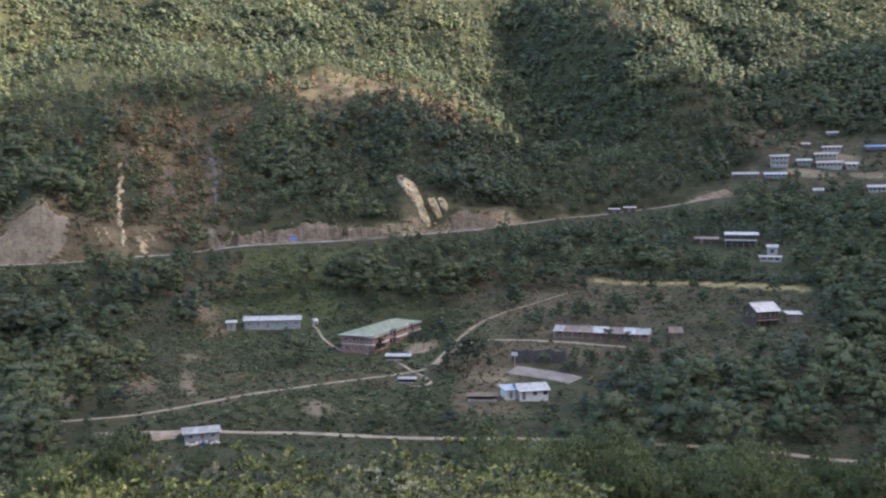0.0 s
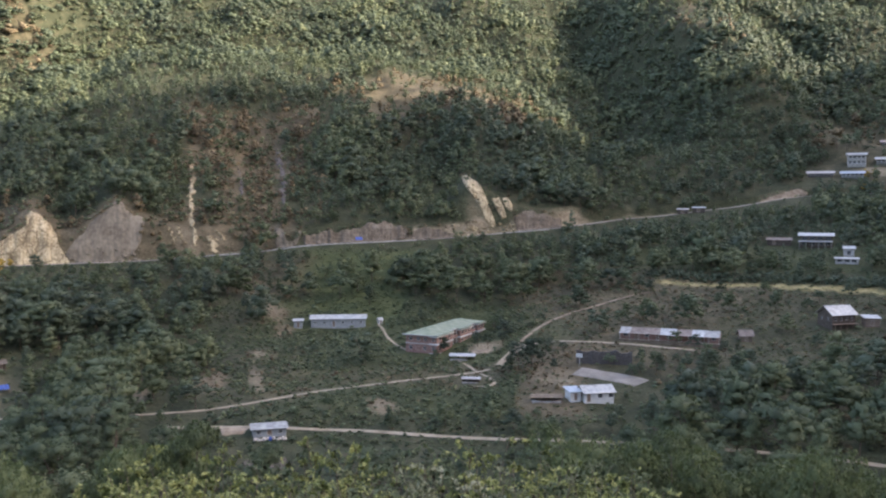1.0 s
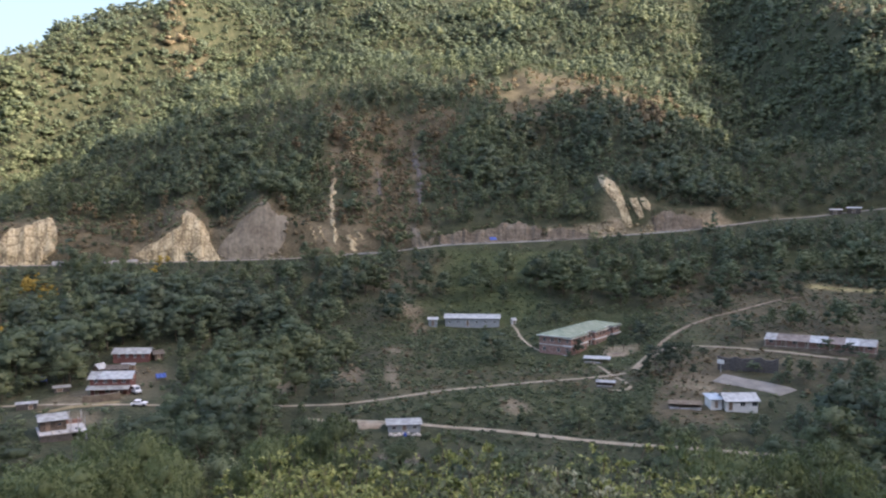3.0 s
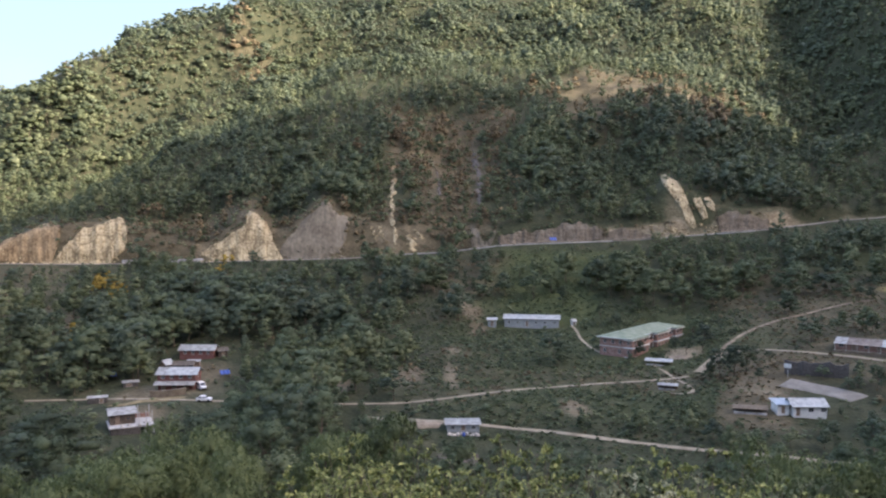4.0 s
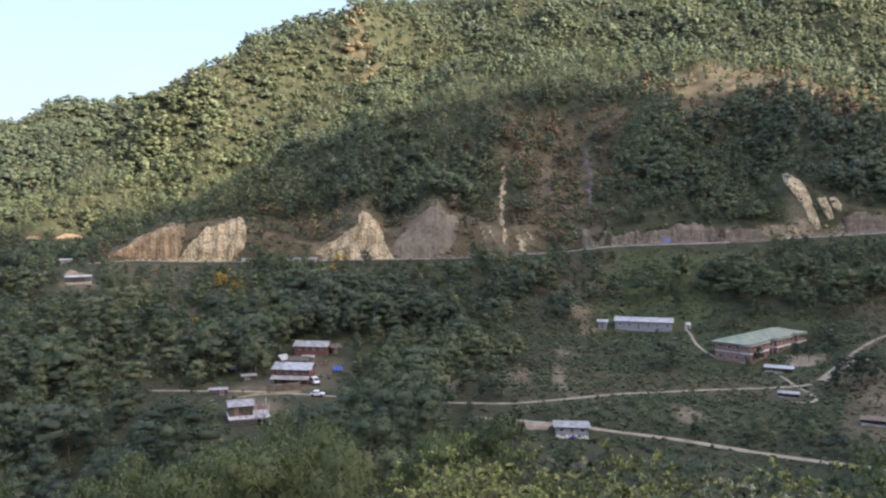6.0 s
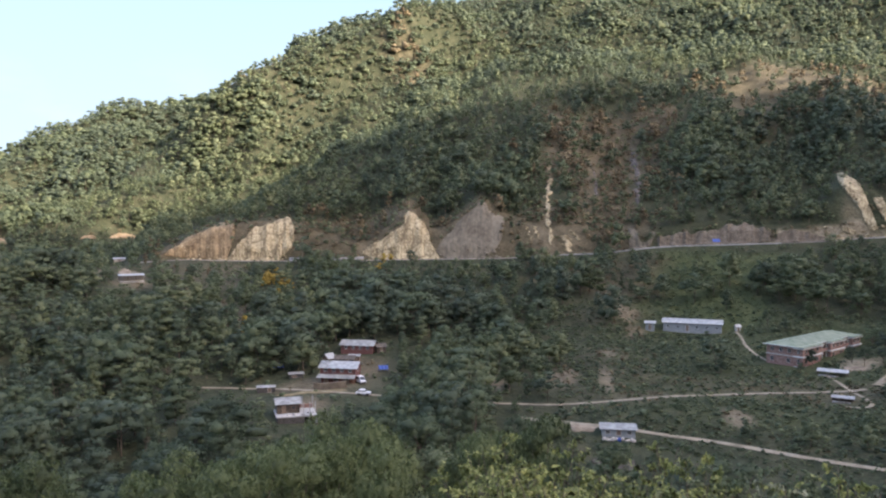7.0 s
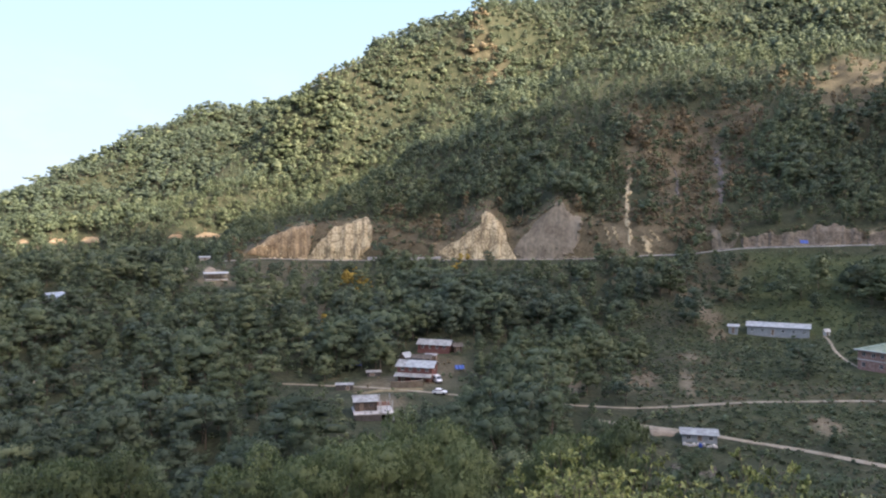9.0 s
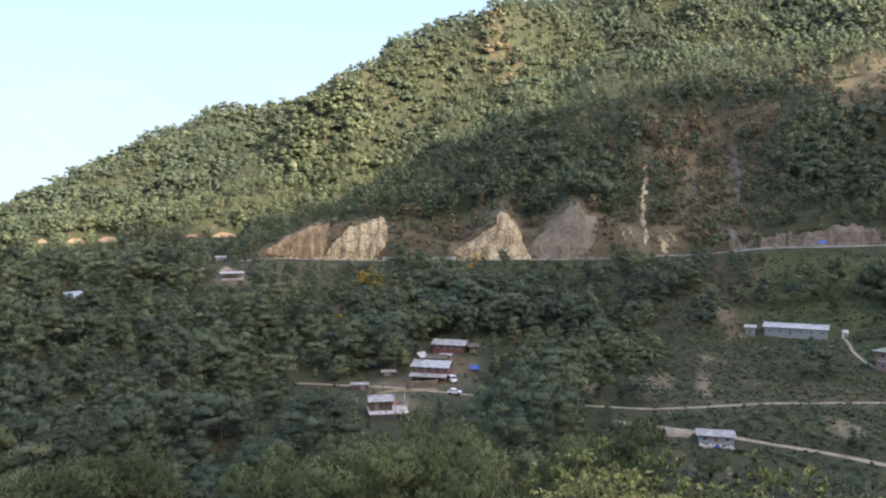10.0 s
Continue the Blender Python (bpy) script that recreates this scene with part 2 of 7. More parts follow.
def el_r(az, el, guess=220):
    """Distance at which the land, along az, is seen el degrees above the eye's level."""
    rs = np.arange(140, 700, 0.5)
    x, y = rs * math.sin(radians(az)), rs * math.cos(radians(az))
    e = np.degrees(np.arctan2(base_height(x, y) - EYE, rs))
    near = np.where(e >= el)[0]
    return float(rs[near[0]]) if len(near) else guess


def sighted(stations):
    return [(a, el_r(a, e)) for a, e in stations]


ROADS = {
    "hillside_road": (road_line([(a, float(np.interp(a, AZ, ROAD_R)) + 0.3) for a in np.arange(-31, 48, 1.5)]), 5.0),
    "village_track": (road_line(sighted([(-27.4, -11.8), (-22.4, -12.17), (-18.1, -12.45), (-13, -13.0), (-8.9, -13.3), (-4, -13.35), (-1.4, -13.2), (3.8, -12.49),
                                         (6.3, -12.18), (11.2, -11.65), (16.3, -11.02), (16.9, -10.6), (17.3, -10.2)])), 1.7),
    "upper_track": (road_line(sighted([(16.9, -10.7), (17.6, -10.0), (18.2, -9.1), (19.6, -8.0), (21.7, -7.1), (24.5, -6.2), (27.0, -5.6)])), 1.4),
    "lower_road": (road_line(sighted([(-6, -14.2), (-2.8, -14.45), (2.5, -14.75), (7.2, -15.1), (12.4, -15.5), (18, -15.6), (24.0, -15.58), (32, -15.5), (39.9, -15.39), (47, -15.15)])), 2.3),
    "school_path": (road_line(sighted([(16.6, -10.9), (18.0, -9.6), (19.7, -9.02), (21.7, -9.07), (25.5, -9.12), (30.2, -9.4)])), 3.0),
    "footpath_1": (road_line(sighted([(13.7, -10.35), (14.5, -10.8), (15.25, -11.25), (16.0, -11.6), (16.55, -11.95), (16.2, -12.15), (15.3, -12.25), (14.4, -12.15)]), 1.0), 1.0),
    "footpath_2": (road_line(sighted([(8.3, -7.9), (8.7, -8.3), (8.9, -8.8), (9.6, -9.4), (10.4, -9.8)]), 1.0), 0.9),
}


SCHOOL = (60.6, 260.6, 15.8)
SCHOOL_AXES = ((math.cos(radians(51.6)), math.sin(radians(51.6))), (-math.sin(radians(51.6)), math.cos(radians(51.6))))


def height(x, y):
    x, y = np.asarray(x, float), np.asarray(y, float)
    z = base_height(x, y)
    for line, width in ROADS.values():
        lo, hi = line[:, :2].min(0) - 12, line[:, :2].max(0) + 12
        k = np.where((x > lo[0]) & (x < hi[0]) & (y > lo[1]) & (y < hi[1]))[0]
        for c in np.array_split(k, max(1, len(k) // 20000)):
            d2 = (x[c, None] - line[None, :, 0]) ** 2 + (y[c, None] - line[None, :, 1]) ** 2
            m = d2.argmin(1)
            w = 1 - smooth(width / 2 + 0.9, width / 2 + 3.6, np.sqrt(d2[np.arange(len(c)), m]))
            z[c] = z[c] * (1 - w) + (line[m, 2] - 0.12) * w
    # the school's terrace, cut into the slope
    u, v = SCHOOL_AXES
    s, q = (x - SCHOOL[0]) * u[0] + (y - SCHOOL[1]) * u[1], (x - SCHOOL[0]) * v[0] + (y - SCHOOL[1]) * v[1]
    w = smooth(-23, -19, s) * (1 - smooth(19, 25, s)) * smooth(-14, -10, q) * (1 - smooth(6, 11, q))
    return z * (1 - w) + np.minimum(z, SCHOOL[2] + 0.065 * np.maximum(s + 18, 0)) * w


def road_distance(x, y):
    out = np.full(len(x), 1e3)
    for line, width in ROADS.values():
        for c in np.array_split(np.arange(len(x)), max(1, len(x) // 20000)):
            d2 = (x[c, None] - line[None, ::2, 0]) ** 2 + (y[c, None] - line[None, ::2, 1]) ** 2
            out[c] = np.minimum(out[c], np.sqrt(d2.min(1)) - width / 2)
    return out


def ground_at(az, r):
    x, y = at(az, r)
    return Vector((x, y, float(height(np.array([x]), np.array([y]))[0])))

# ---------------------------------------------------------------- materials
M = {
    "bark": material("bark", [(.10, .075, .055), (.20, .16, .12)], 0.95, 0.5, 0.02),
    "tin": material("tin_roof", [(.29, .30, .285), (.42, .43, .41), (.53, .535, .505)], 0.5, 1.0, 0.0, 0.25, 0.2),
    "tin_old": material("weathered_tin_roof", [(.21, .212, .198), (.315, .315, .292), (.43, .43, .40)], 0.6, 1.1, 0.0, 0.15, 0.35),
    "mud_wall": material("mud_plaster_wall", [(.12, .092, .065), (.17, .135, .097), (.225, .185, .135)], 0.95, 1.4, 0.02, 0, 0.3),
    "straw_earth": material("straw_strewn_earth", [(.15, .115, .06), (.215, .17, .09), (.28, .225, .125)], 0.95, 1.8, 0.03, 0, 0.3),
    "tin_pink": material("faded_pink_roof", [(.29, .225, .20), (.40, .335, .30), (.49, .44, .405)], 0.6, 1.2, 0.0, 0.1, 0.3),
    "tin_blue": material("blue_tin_roof", [(.30, .36, .40), (.42, .48, .52)], 0.5, 1.5, 0.0, 0.15, 0.2),
    "tin_rust": material("rusted_tin_roof", [(.145, .115, .095), (.21, .172, .145), (.285, .245, .21)], 0.7, 1.4, 0.0, 0.1, 0.3),
    "green_roof": material("green_roof_sheet", [(.155, .20, .13), (.21, .25, .17), (.285, .31, .225)], 0.6, 2.2, 0.0, 0.05, 0.25),
    "brick": material("pink_brick", [(.22, .125, .10), (.30, .18, .145), (.375, .245, .205)], 0.9, 0.7, 0.01, 0, 0.3),
    "plaster": material("pale_plaster", [(.42, .385, .335), (.55, .51, .455)], 0.9, 0.9, 0.01),
    "blue_wall": material("pale_blue_wall", [(.26, .285, .285), (.34, .365, .36)], 0.85, 0.9, 0.005),
    "white_wall": material("white_wall", [(.53, .53, .50), (.68, .68, .64)], 0.85, 0.9, 0.005),
    "red_wall": material("red_painted_wall", [(.15, .066, .056), (.225, .105, .088)], 0.8, 0.8, 0.005),
    "concrete": material("concrete", [(.30, .29, .27), (.42, .41, .38), (.52, .50, .47)], 0.9, 1.2, 0.01),
    "stone": material("dark_stone_wall", [(.06, .055, .05), (.12, .11, .10)], 0.95, 0.5, 0.03),
    "wood": material("weathered_wood", [(.16, .11, .08), (.28, .21, .16)], 0.85, 0.4, 0.005),
    # dark timber; also stands in for shade under roofs and in open decks
    "wood_dark": material("dark_timber_and_shade", [(.055, .042, .034), (.095, .074, .058), (.14, .11, .085)], 0.85, 0.5, 0.01),
    "dark": material("dark_opening", [(.04, .038, .035), (.06, .056, .05), (.09, .082, .07)], 0.6, 0.5),
    "blue_roof": material("bright_blue_roof", [(.10, .20, .36), (.16, .29, .46)], 0.5, 1.2, 0.0, 0.1, 0.2),
    "tarp": material("blue_tarpaulin", [(.03, .065, .24), (.05, .11, .34)], 0.5, 0.6, 0.03),
    "road": material("dusty_road", [(.205, .17, .115), (.28, .235, .165), (.36, .31, .225)], 0.95, 2.5, 0.03, 0, 0.3),
    "tar": material("worn_hill_road", [(.16, .145, .12), (.235, .21, .175), (.31, .28, .23)], 0.95, 3.5, 0.02, 0, 0.3),
    "dirt": material("beaten_earth", [(.17, .125, .085), (.25, .195, .135), (.34, .275, .20)], 0.95, 2.0, 0.03, 0, 0.3),
    "slip_pale": material("pale_landslip_rock", [(.20, .155, .09), (.36, .295, .175), (.53, .445, .285)], 0.95, 3.6, 0.3, 0, 0.5, upright=0.33, cracks=0.6),
    "slip_grey": material("grey_landslip_earth", [(.105, .092, .068), (.155, .136, .10), (.205, .18, .135)], 0.95, 7.0, 0.2, 0, 0.4, upright=0.45),
    "court": material("worn_concrete", [(.17, .155, .13), (.22, .20, .17), (.275, .25, .215)], 0.95, 3.0, 0.01, 0, 0.3),
    "thatch": material("weathered_thatch", [(.075, .064, .052), (.115, .098, .08), (.16, .14, .115)], 0.95, 0.6, 0.04, 0, 0.4),
    "purple_cloth": material("purple_cloth", [(.10, .075, .20), (.15, .115, .27)], 0.85, 0.5, 0.01),
    "slip_slate": material("slaty_rock", [(.078, .068, .058), (.118, .103, .088), (.165, .147, .126)], 0.9, 3.0, 0.25, 0, 0.5, upright=0.3),
    "slip_bank": material("red_brown_cut_earth", [(.105, .085, .06), (.155, .127, .093), (.215, .18, .135)], 0.95, 3.0, 0.2, 0, 0.5, upright=0.5),
    "slip_tan": material("tan_landslip_earth", [(.14, .098, .056), (.235, .17, .095), (.34, .255, .15)], 0.95, 4.0, 0.25, 0, 0.45, upright=0.4, cracks=0.3),
    "slip_orange": material("orange_cut_earth", [(.15, .10, .056), (.235, .17, .10), (.33, .25, .16)], 0.95, 4.0, 0.2, 0, 0.45, upright=0.5),
    "glass": material("window_glass", [(.03, .04, .05), (.06, .07, .08)], 0.1, 1.0, 0, 0, 0.1, 0.6),
    "white_paint": material("white_car_paint", [(.72, .73, .74), (.80, .80, .80)], 0.3, 1.0, 0, 0, 0.1, 0.5),
    "rubber": material("tyre_rubber", [(.015, .015, .015), (.03, .03, .03)], 0.9, 0.3),
}
LEAF = {
    "forest": material("forest_leaves", [(0.061, 0.086, 0.049), (0.093, 0.125, 0.069), (0.135, 0.174, 0.095)], 0.66, 26.0, 0, 0, 0.4, 0.35, 0.2, 0.42),
    "dark": material("dark_leaves", [(0.050, 0.073, 0.047), (0.074, 0.103, 0.064), (0.103, 0.137, 0.081)], 0.62, 22.0, 0, 0, 0.4, 0.4, 0.2, 0.4),
    "olive": material("olive_leaves", [(0.090, 0.118, 0.058), (0.135, 0.167, 0.082), (0.194, 0.225, 0.119)], 0.66, 18.0, 0, 0, 0.4, 0.35, 0.25, 0.42),
    "dry": material("dry_scrub_leaves", [(.086, .066, .038), (.140, .108, .062), (.20, .160, .094)], 0.85, 14.0, 0, 0, 0.5, 0.2, 0.5, 0.15),
    "yellow": material("yellow_blossom", [(.17, .125, .03), (.30, .21, .045)], 0.8, 3.0, 0, 0, 0.4, 0.2, 0.6, 0.2),
    "bright": material("bright_young_leaves", [(.135, .16, .05), (.235, .265, .082), (.40, .41, .15)], 0.65, 2.5, 0, 0, 0.5, 0.35, 0.7, 0.35),
    "pale": material("pale_grassy_leaves", [(.19, .205, .11), (.30, .31, .17), (.43, .43, .27)], 0.6, 2.0, 0, 0, 0.5, 0.4, 0.6, 0.25),
    "fresh": material("fresh_feathery_leaves", [(.075, .098, .042), (.115, .145, .058), (.165, .20, .085)], 0.65, 5.0, 0, 0, 0.4, 0.35, 0.3, 0.4),
}

# ground: grass and scrub, with bare earth and dry slopes where the land shows them
ground_mat = bpy.data.materials.new("hill_ground")
ground_mat.use_nodes = True
gt = ground_mat.node_tree
gb = gt.nodes["Principled BSDF"]
gb.inputs["Roughness"].default_value = 0.95
gb.inputs["Specular IOR Level"].default_value = 0.15
gpos = gt.nodes.new("ShaderNodeNewGeometry")


def tones(colours, size, detail=5.0):
    n = node(ground_mat, "TexNoise", Scale=1.0 / size, Detail=detail, Roughness=0.65)
    gt.links.new(gpos.outputs["Position"], n.inputs["Vector"])
    ramp = gt.nodes.new("ShaderNodeValToRGB")
    els = ramp.color_ramp.elements
    while len(els) < len(colours):
        els.new(0.5)
    for k, c in enumerate(colours):
        els[k].position, els[k].color = 0.32 + 0.36 * k / (len(colours) - 1), (*c, 1)
    gt.links.new(n.outputs["Fac"], ramp.inputs[0])
    return ramp.outputs[0]


def over(under, above, name):
    a = gt.nodes.new("ShaderNodeAttribute")
    a.attribute_name = name
    mix = gt.nodes.new("ShaderNodeMix")
    mix.data_type = "RGBA"
    gt.links.new(a.outputs["Fac"], mix.inputs[0])
    gt.links.new(under, mix.inputs[6])
    gt.links.new(above, mix.inputs[7])
    return mix.outputs[2]


col = tones([(.028, .034, .019), (.038, .045, .024), (.052, .057, .031), (.074, .071, .042)], 6.0)
col = over(col, tones([(.038, .050, .021), (.055, .069, .028), (.082, .090, .039)], 7.0), "meadow")
col = over(col, tones([(.066, .056, .034), (.098, .082, .050), (.142, .118, .075)], 6.0), "dry")
col = over(col, tones([(.23, .19, .08), (.30, .25, .115), (.37, .315, .165)], 3.0), "straw")
col = over(col, tones([(.24, .19, .125), (.33, .27, .18), (.42, .355, .25)], 4.0), "bare")
fine = node(ground_mat, "TexNoise", Scale=1.3, Detail=5.0, Roughness=0.7)
gt.links.new(gpos.outputs["Position"], fine.inputs["Vector"])
span = node(ground_mat, "MapRange", From_Min=0.3, From_Max=0.7, To_Min=0.55, To_Max=1.5)
gt.links.new(fine.outputs["Fac"], span.inputs[0])
grain = gt.nodes.new("ShaderNodeMix")
grain.data_type, grain.blend_type = "RGBA", "MULTIPLY"
grain.inputs[0].default_value = 1.0
gt.links.new(col, grain.inputs[6])
gt.links.new(span.outputs[0], grain.inputs[7])
gt.links.new(grain.outputs[2], gb.inputs["Base Color"])
gbn = node(ground_mat, "TexNoise", Scale=0.9, Detail=6.0)
gt.links.new(gpos.outputs["Position"], gbn.inputs["Vector"])
gbump = node(ground_mat, "Bump", Strength=0.7, Distance=0.5)
gt.links.new(gbn.outputs["Fac"], gbump.inputs["Height"])
gt.links.new(gbump.outputs[0], gb.inputs["Normal"])


# ---------------------------------------------------------------- distance
# pale blue sky with thin cloud low down, far behind the hills
haze = bpy.data.materials.new("pale_sky")
haze.use_nodes = True
ht = haze.node_tree
ht.nodes.remove(ht.nodes["Principled BSDF"])
glow = ht.nodes.new("ShaderNodeEmission")
hpos = ht.nodes.new("ShaderNodeNewGeometry")
hsep = ht.nodes.new("ShaderNodeSeparateXYZ")
ht.links.new(hpos.outputs["Position"], hsep.inputs[0])
hup = node(haze, "MapRange", From_Min=0.0, From_Max=1150.0)
ht.links.new(hsep.outputs["Z"], hup.inputs[0])
blue = ht.nodes.new("ShaderNodeValToRGB")
for k, (p_, c_) in enumerate(((0.0, (0.84, 1.16, 1.48)), (0.35, (0.76, 1.15, 1.55)), (1.0, (0.64, 1.10, 1.56)))):
    el_ = blue.color_ramp.elements[k] if k < 2 else blue.color_ramp.elements.new(p_)
    el_.position, el_.color = p_, (*c_, 1)
ht.links.new(hup.outputs[0], blue.inputs[0])
flat_ = ht.nodes.new("ShaderNodeVectorMath")
flat_.operation = "MULTIPLY"
flat_.inputs[1].default_value = (1.0, 1.0, 2.6)
ht.links.new(hpos.outputs["Position"], flat_.inputs[0])
puff = node(haze, "TexNoise", Scale=1 / 900.0, Detail=6.0, Roughness=0.6)
ht.links.new(flat_.outputs[0], puff.inputs["Vector"])
thick = node(haze, "MapRange", From_Min=0.50, From_Max=0.72, To_Max=0.8)
ht.links.new(puff.outputs["Fac"], thick.inputs[0])
thin = node(haze, "MapRange", From_Min=900.0, From_Max=300.0)
ht.links.new(hsep.outputs["Z"], thin.inputs[0])
much = node(haze, "Math")
much.operation = "MULTIPLY"
ht.links.new(thick.outputs[0], much.inputs[0])
ht.links.new(thin.outputs[0], much.inputs[1])
veil = ht.nodes.new("ShaderNodeMix")
veil.data_type = "RGBA"
veil.inputs[7].default_value = (0.88, 1.18, 1.48, 1)
ht.links.new(much.outputs[0], veil.inputs[0])
ht.links.new(blue.outputs[0], veil.inputs[6])
ht.links.new(veil.outputs[2], glow.inputs[0])
glow.inputs[1].default_value = 0.137
ht.links.new(glow.outputs[0], ht.nodes["Material Output"].inputs[0])
da, dz = np.meshgrid(np.radians(np.arange(-80, 41, 2.0)), np.linspace(-300, 1700, 12), indexing="ij")
dq = np.arange(da.size).reshape(da.shape)
sky_sheet = mesh_from("sky_backdrop", np.stack([4400 * np.sin(da), 4400 * np.cos(da), dz], -1).reshape(-1, 3),
                      np.stack([dq[:-1, :-1], dq[:-1, 1:], dq[1:, 1:], dq[1:, :-1]], -1).reshape(-1, 4), [haze], True)
tagged(new("backdrop", sky_sheet), "pale blue sky with thin white cloud low down", "sky", kind="structure")

# ---------------------------------------------------------------- cover of the land
def bump01(v, lo, hi, soft):
    return smooth(lo - soft, lo + soft, v) * (1 - smooth(hi - soft, hi + soft, v))


# worn places on the lower slopes: bearing, elevation, half widths in degrees and metres, how bare
WORN = [(az_, el_r(az_, el_), ha_, hr_, k_) for az_, el_, ha_, hr_, k_ in (
    (8.64, -13.45, 1.2, 8, 0.3), (-7.5, -11.9, 0.9, 8, 0.35), (-2.9, -11.5, 1.2, 12, 0.22), (-2.3, -11.2, 0.7, 8, 0.24), (0.35, -11.9, 0.3, 9, 0.36), (0.1, -11.2, 0.4, 12, 0.2),
    (40.5, 2.1, 2.2, 6, 0.5), (43.6, 1.9, 1.6, 6, 0.5), (42.3, 2.8, 1.5, 14, 0.4), (20.2, -11.5, 1.4, 11, 0.3), (21.3, -11.9, 1.0, 6, 0.4),
    (-19.4, -11.9, 2.8, 9, 0.12), (-17.0, -10.9, 2.2, 10, 0.05), (-20.3, -13.3, 1.8, 8, 0.2), (-31.6, -4.9, 1.6, 14, 0.15), (-24.0, -7.3, 2.4, 16, 0.08), (-21.5, -8.6, 1.8, 12, 0.08), (-27.5, -6.4, 2.2, 14, 0.08), (2.0, -8.4, 0.7, 7, 0.12), (1.5, -7.2, 0.9, 9, 0.16), (0.9, -6.4, 0.7, 8, 0.25), (0.3, -9.8, 0.8, 7, 0.25))]


VILLAGE_R = (el_r(41.0, 0.9), el_r(41.0, 4.3))


def cover(x, y):
    """bare earth, dry scrub, meadow and straw, each from 0 to 1, and the density of trees."""
    az, r = polar(x, y)
    n1, n2 = fbm(x, y, 18, 3, 41), fbm(x, y, 55, 3, 57)
    rr = r - np.interp(az, AZ, ROAD_R)
    bank = np.interp(az, BANK_AZ, BANK_H)
    on_cut = bump01(az, -30, 36, 0.6) * bump01(rr, 2.0, 4.2 + 0.62 * bank + 2 * n1, 0.7)
    strip = bump01(az, 2.5, 34, 1.0) * bump01(rr, 2.2, 3.4 + np.minimum(0.4 * bank, 3.2) + 2.2 * n1, 0.6)
    bare = np.clip(np.where(az > 24, 0.35, 0.55) * strip * smooth(-0.6, 0.2, n1 + 0.3) + 0.25 * on_cut * smooth(0.0, 0.5, n1), 0, 1)
    yard = bump01(az + 0.4 * n1, 14.6, 16.6, 0.4) * bump01(r, 252, 262, 2) + bump01(az + 0.6 * n1, -20.6, -15.6, 0.4) * bump01(r + 3 * n1, 208, 222, 3) * 0.15
    bare = np.clip(bare + 0.8 * yard + 0.5 * bump01(az + 1.5 * n1, -32.2, -31.4, 0.2) * bump01(r + 5 * n1, 345, 372, 4), 0, 1)
    worn = np.zeros_like(r)
    for az_, r_, ha_, hr_, k_ in WORN:
        spot = 1 - smooth(0.55, 1.15, np.hypot((az - az_) / ha_, (r - r_) / hr_) + 0.3 * n1)
        bare = np.maximum(bare, k_ * spot)
        worn = np.maximum(worn, spot)
    face = bump01(az + 2 * n1, -4.6, 3.2, 0.7) * bump01(rr + 10 * n1, 14, 155, 10)
    top = bump01(az + 2 * n1, 7, 19, 2) * bump01(r + 25 * n1, 495, 610, 20) * smooth(-0.45, 0.15, n2)
    s_, d_ = spur(x, y)
    crest = np.exp(-((d_ + 14) / 24) ** 2) * bump01(s_ + 30 * n1, -20, 260, 25) * smooth(-0.5, 0.2, n1 + n2)
    red = bump01(az, -30, 3, 1.0) * bump01(rr + 5 * n1, 1, 20 + 14 * bump01(az, -21, -12, 2), 4)
    left = bump01(az, -27, -6, 2) * bump01(r + 20 * n1, 690, 800, 25) * smooth(0.25, 0.5, n2)
    school = bump01(az + n1, 19, 42, 1.0) * bump01(r + 6 * n1, 240, 326, 6) * (1 - 0.35 * smooth(0, 0.5, n2))
    knee = bump01(az + n1, 18, 23, 0.8) * bump01(r + 5 * n1, 190, 245, 5)
    left_road = bump01(az + n1, -30.5, -25, 1.2) * bump01(r, 330, 376, 8)
    dry = np.clip(0.55 * smooth(0.05, 0.6, n2) * bump01(r, 170, 345, 8) * (az > -8) + face + 0.9 * top + 0.8 * crest + red + 0.45 * left + 0.22 * school + knee + 0.5 * left_road, 0, 1)
    croft = bump01(az + 1.5 * n1, 36.6, 60, 0.9) * bump01(r + 12 * n1, VILLAGE_R[0], VILLAGE_R[1], 9)
    dry = np.clip(dry + 0.5 * croft, 0, 1)
    brown = 0.4 * bump01(az + 1.6 * n1, -1.5, 4.2, 1.0) * bump01(r + 8 * n1, 205, 330, 8) * smooth(-0.5, 0.3, n2 + n1)
    dry = np.clip(np.maximum(dry + brown, worn), 0, 1)
    meadow = np.clip(bump01(az + 1.5 * n1, 2, 10.5, 1.2) * bump01(r + 4 * n1, 292, 348, 6) + 0.45 * bump01(az, 0, 22, 2) * bump01(r, 190, 300, 8)
                     + 0.45 * bump01(az, 24, 42, 2) * bump01(r + 6 * n1, 342, 385, 8), 0, 1)
    straw = bump01(az, 27.2, 41, 0.25) * bump01(r + 0.4 * n1, 326.5, 331.5, 0.8)
    dens = np.ones_like(r)
    dens *= 1 - 0.7 * np.clip(face, 0, 1)
    dens *= 1 - 0.7 * np.clip(top + 0.35 * left + crest, 0, 1)
    dens *= 1 - 0.8 * np.clip(red + left_road, 0, 1)
    dens *= 1 - 0.9 * meadow
    dens *= (1 - 0.82 * croft) * (1 - 0.45 * worn)
    dens *= 1 - 0.9 * np.clip(school + knee, 0, 1)
    dens *= 1 - np.clip(bare * 2 + straw * 2, 0, 1)
    dens *= np.where((az > -3) & (az < 20) & (r > 172) & (r < 300), 0.16, 1)
    dens *= 1 - 0.85 * bump01(az, 26, 41.5, 0.7) * bump01(r, 318, 338, 4)
    return np.clip(bare, 0, 1), dry, meadow, straw, np.clip(dens, 0, 1)


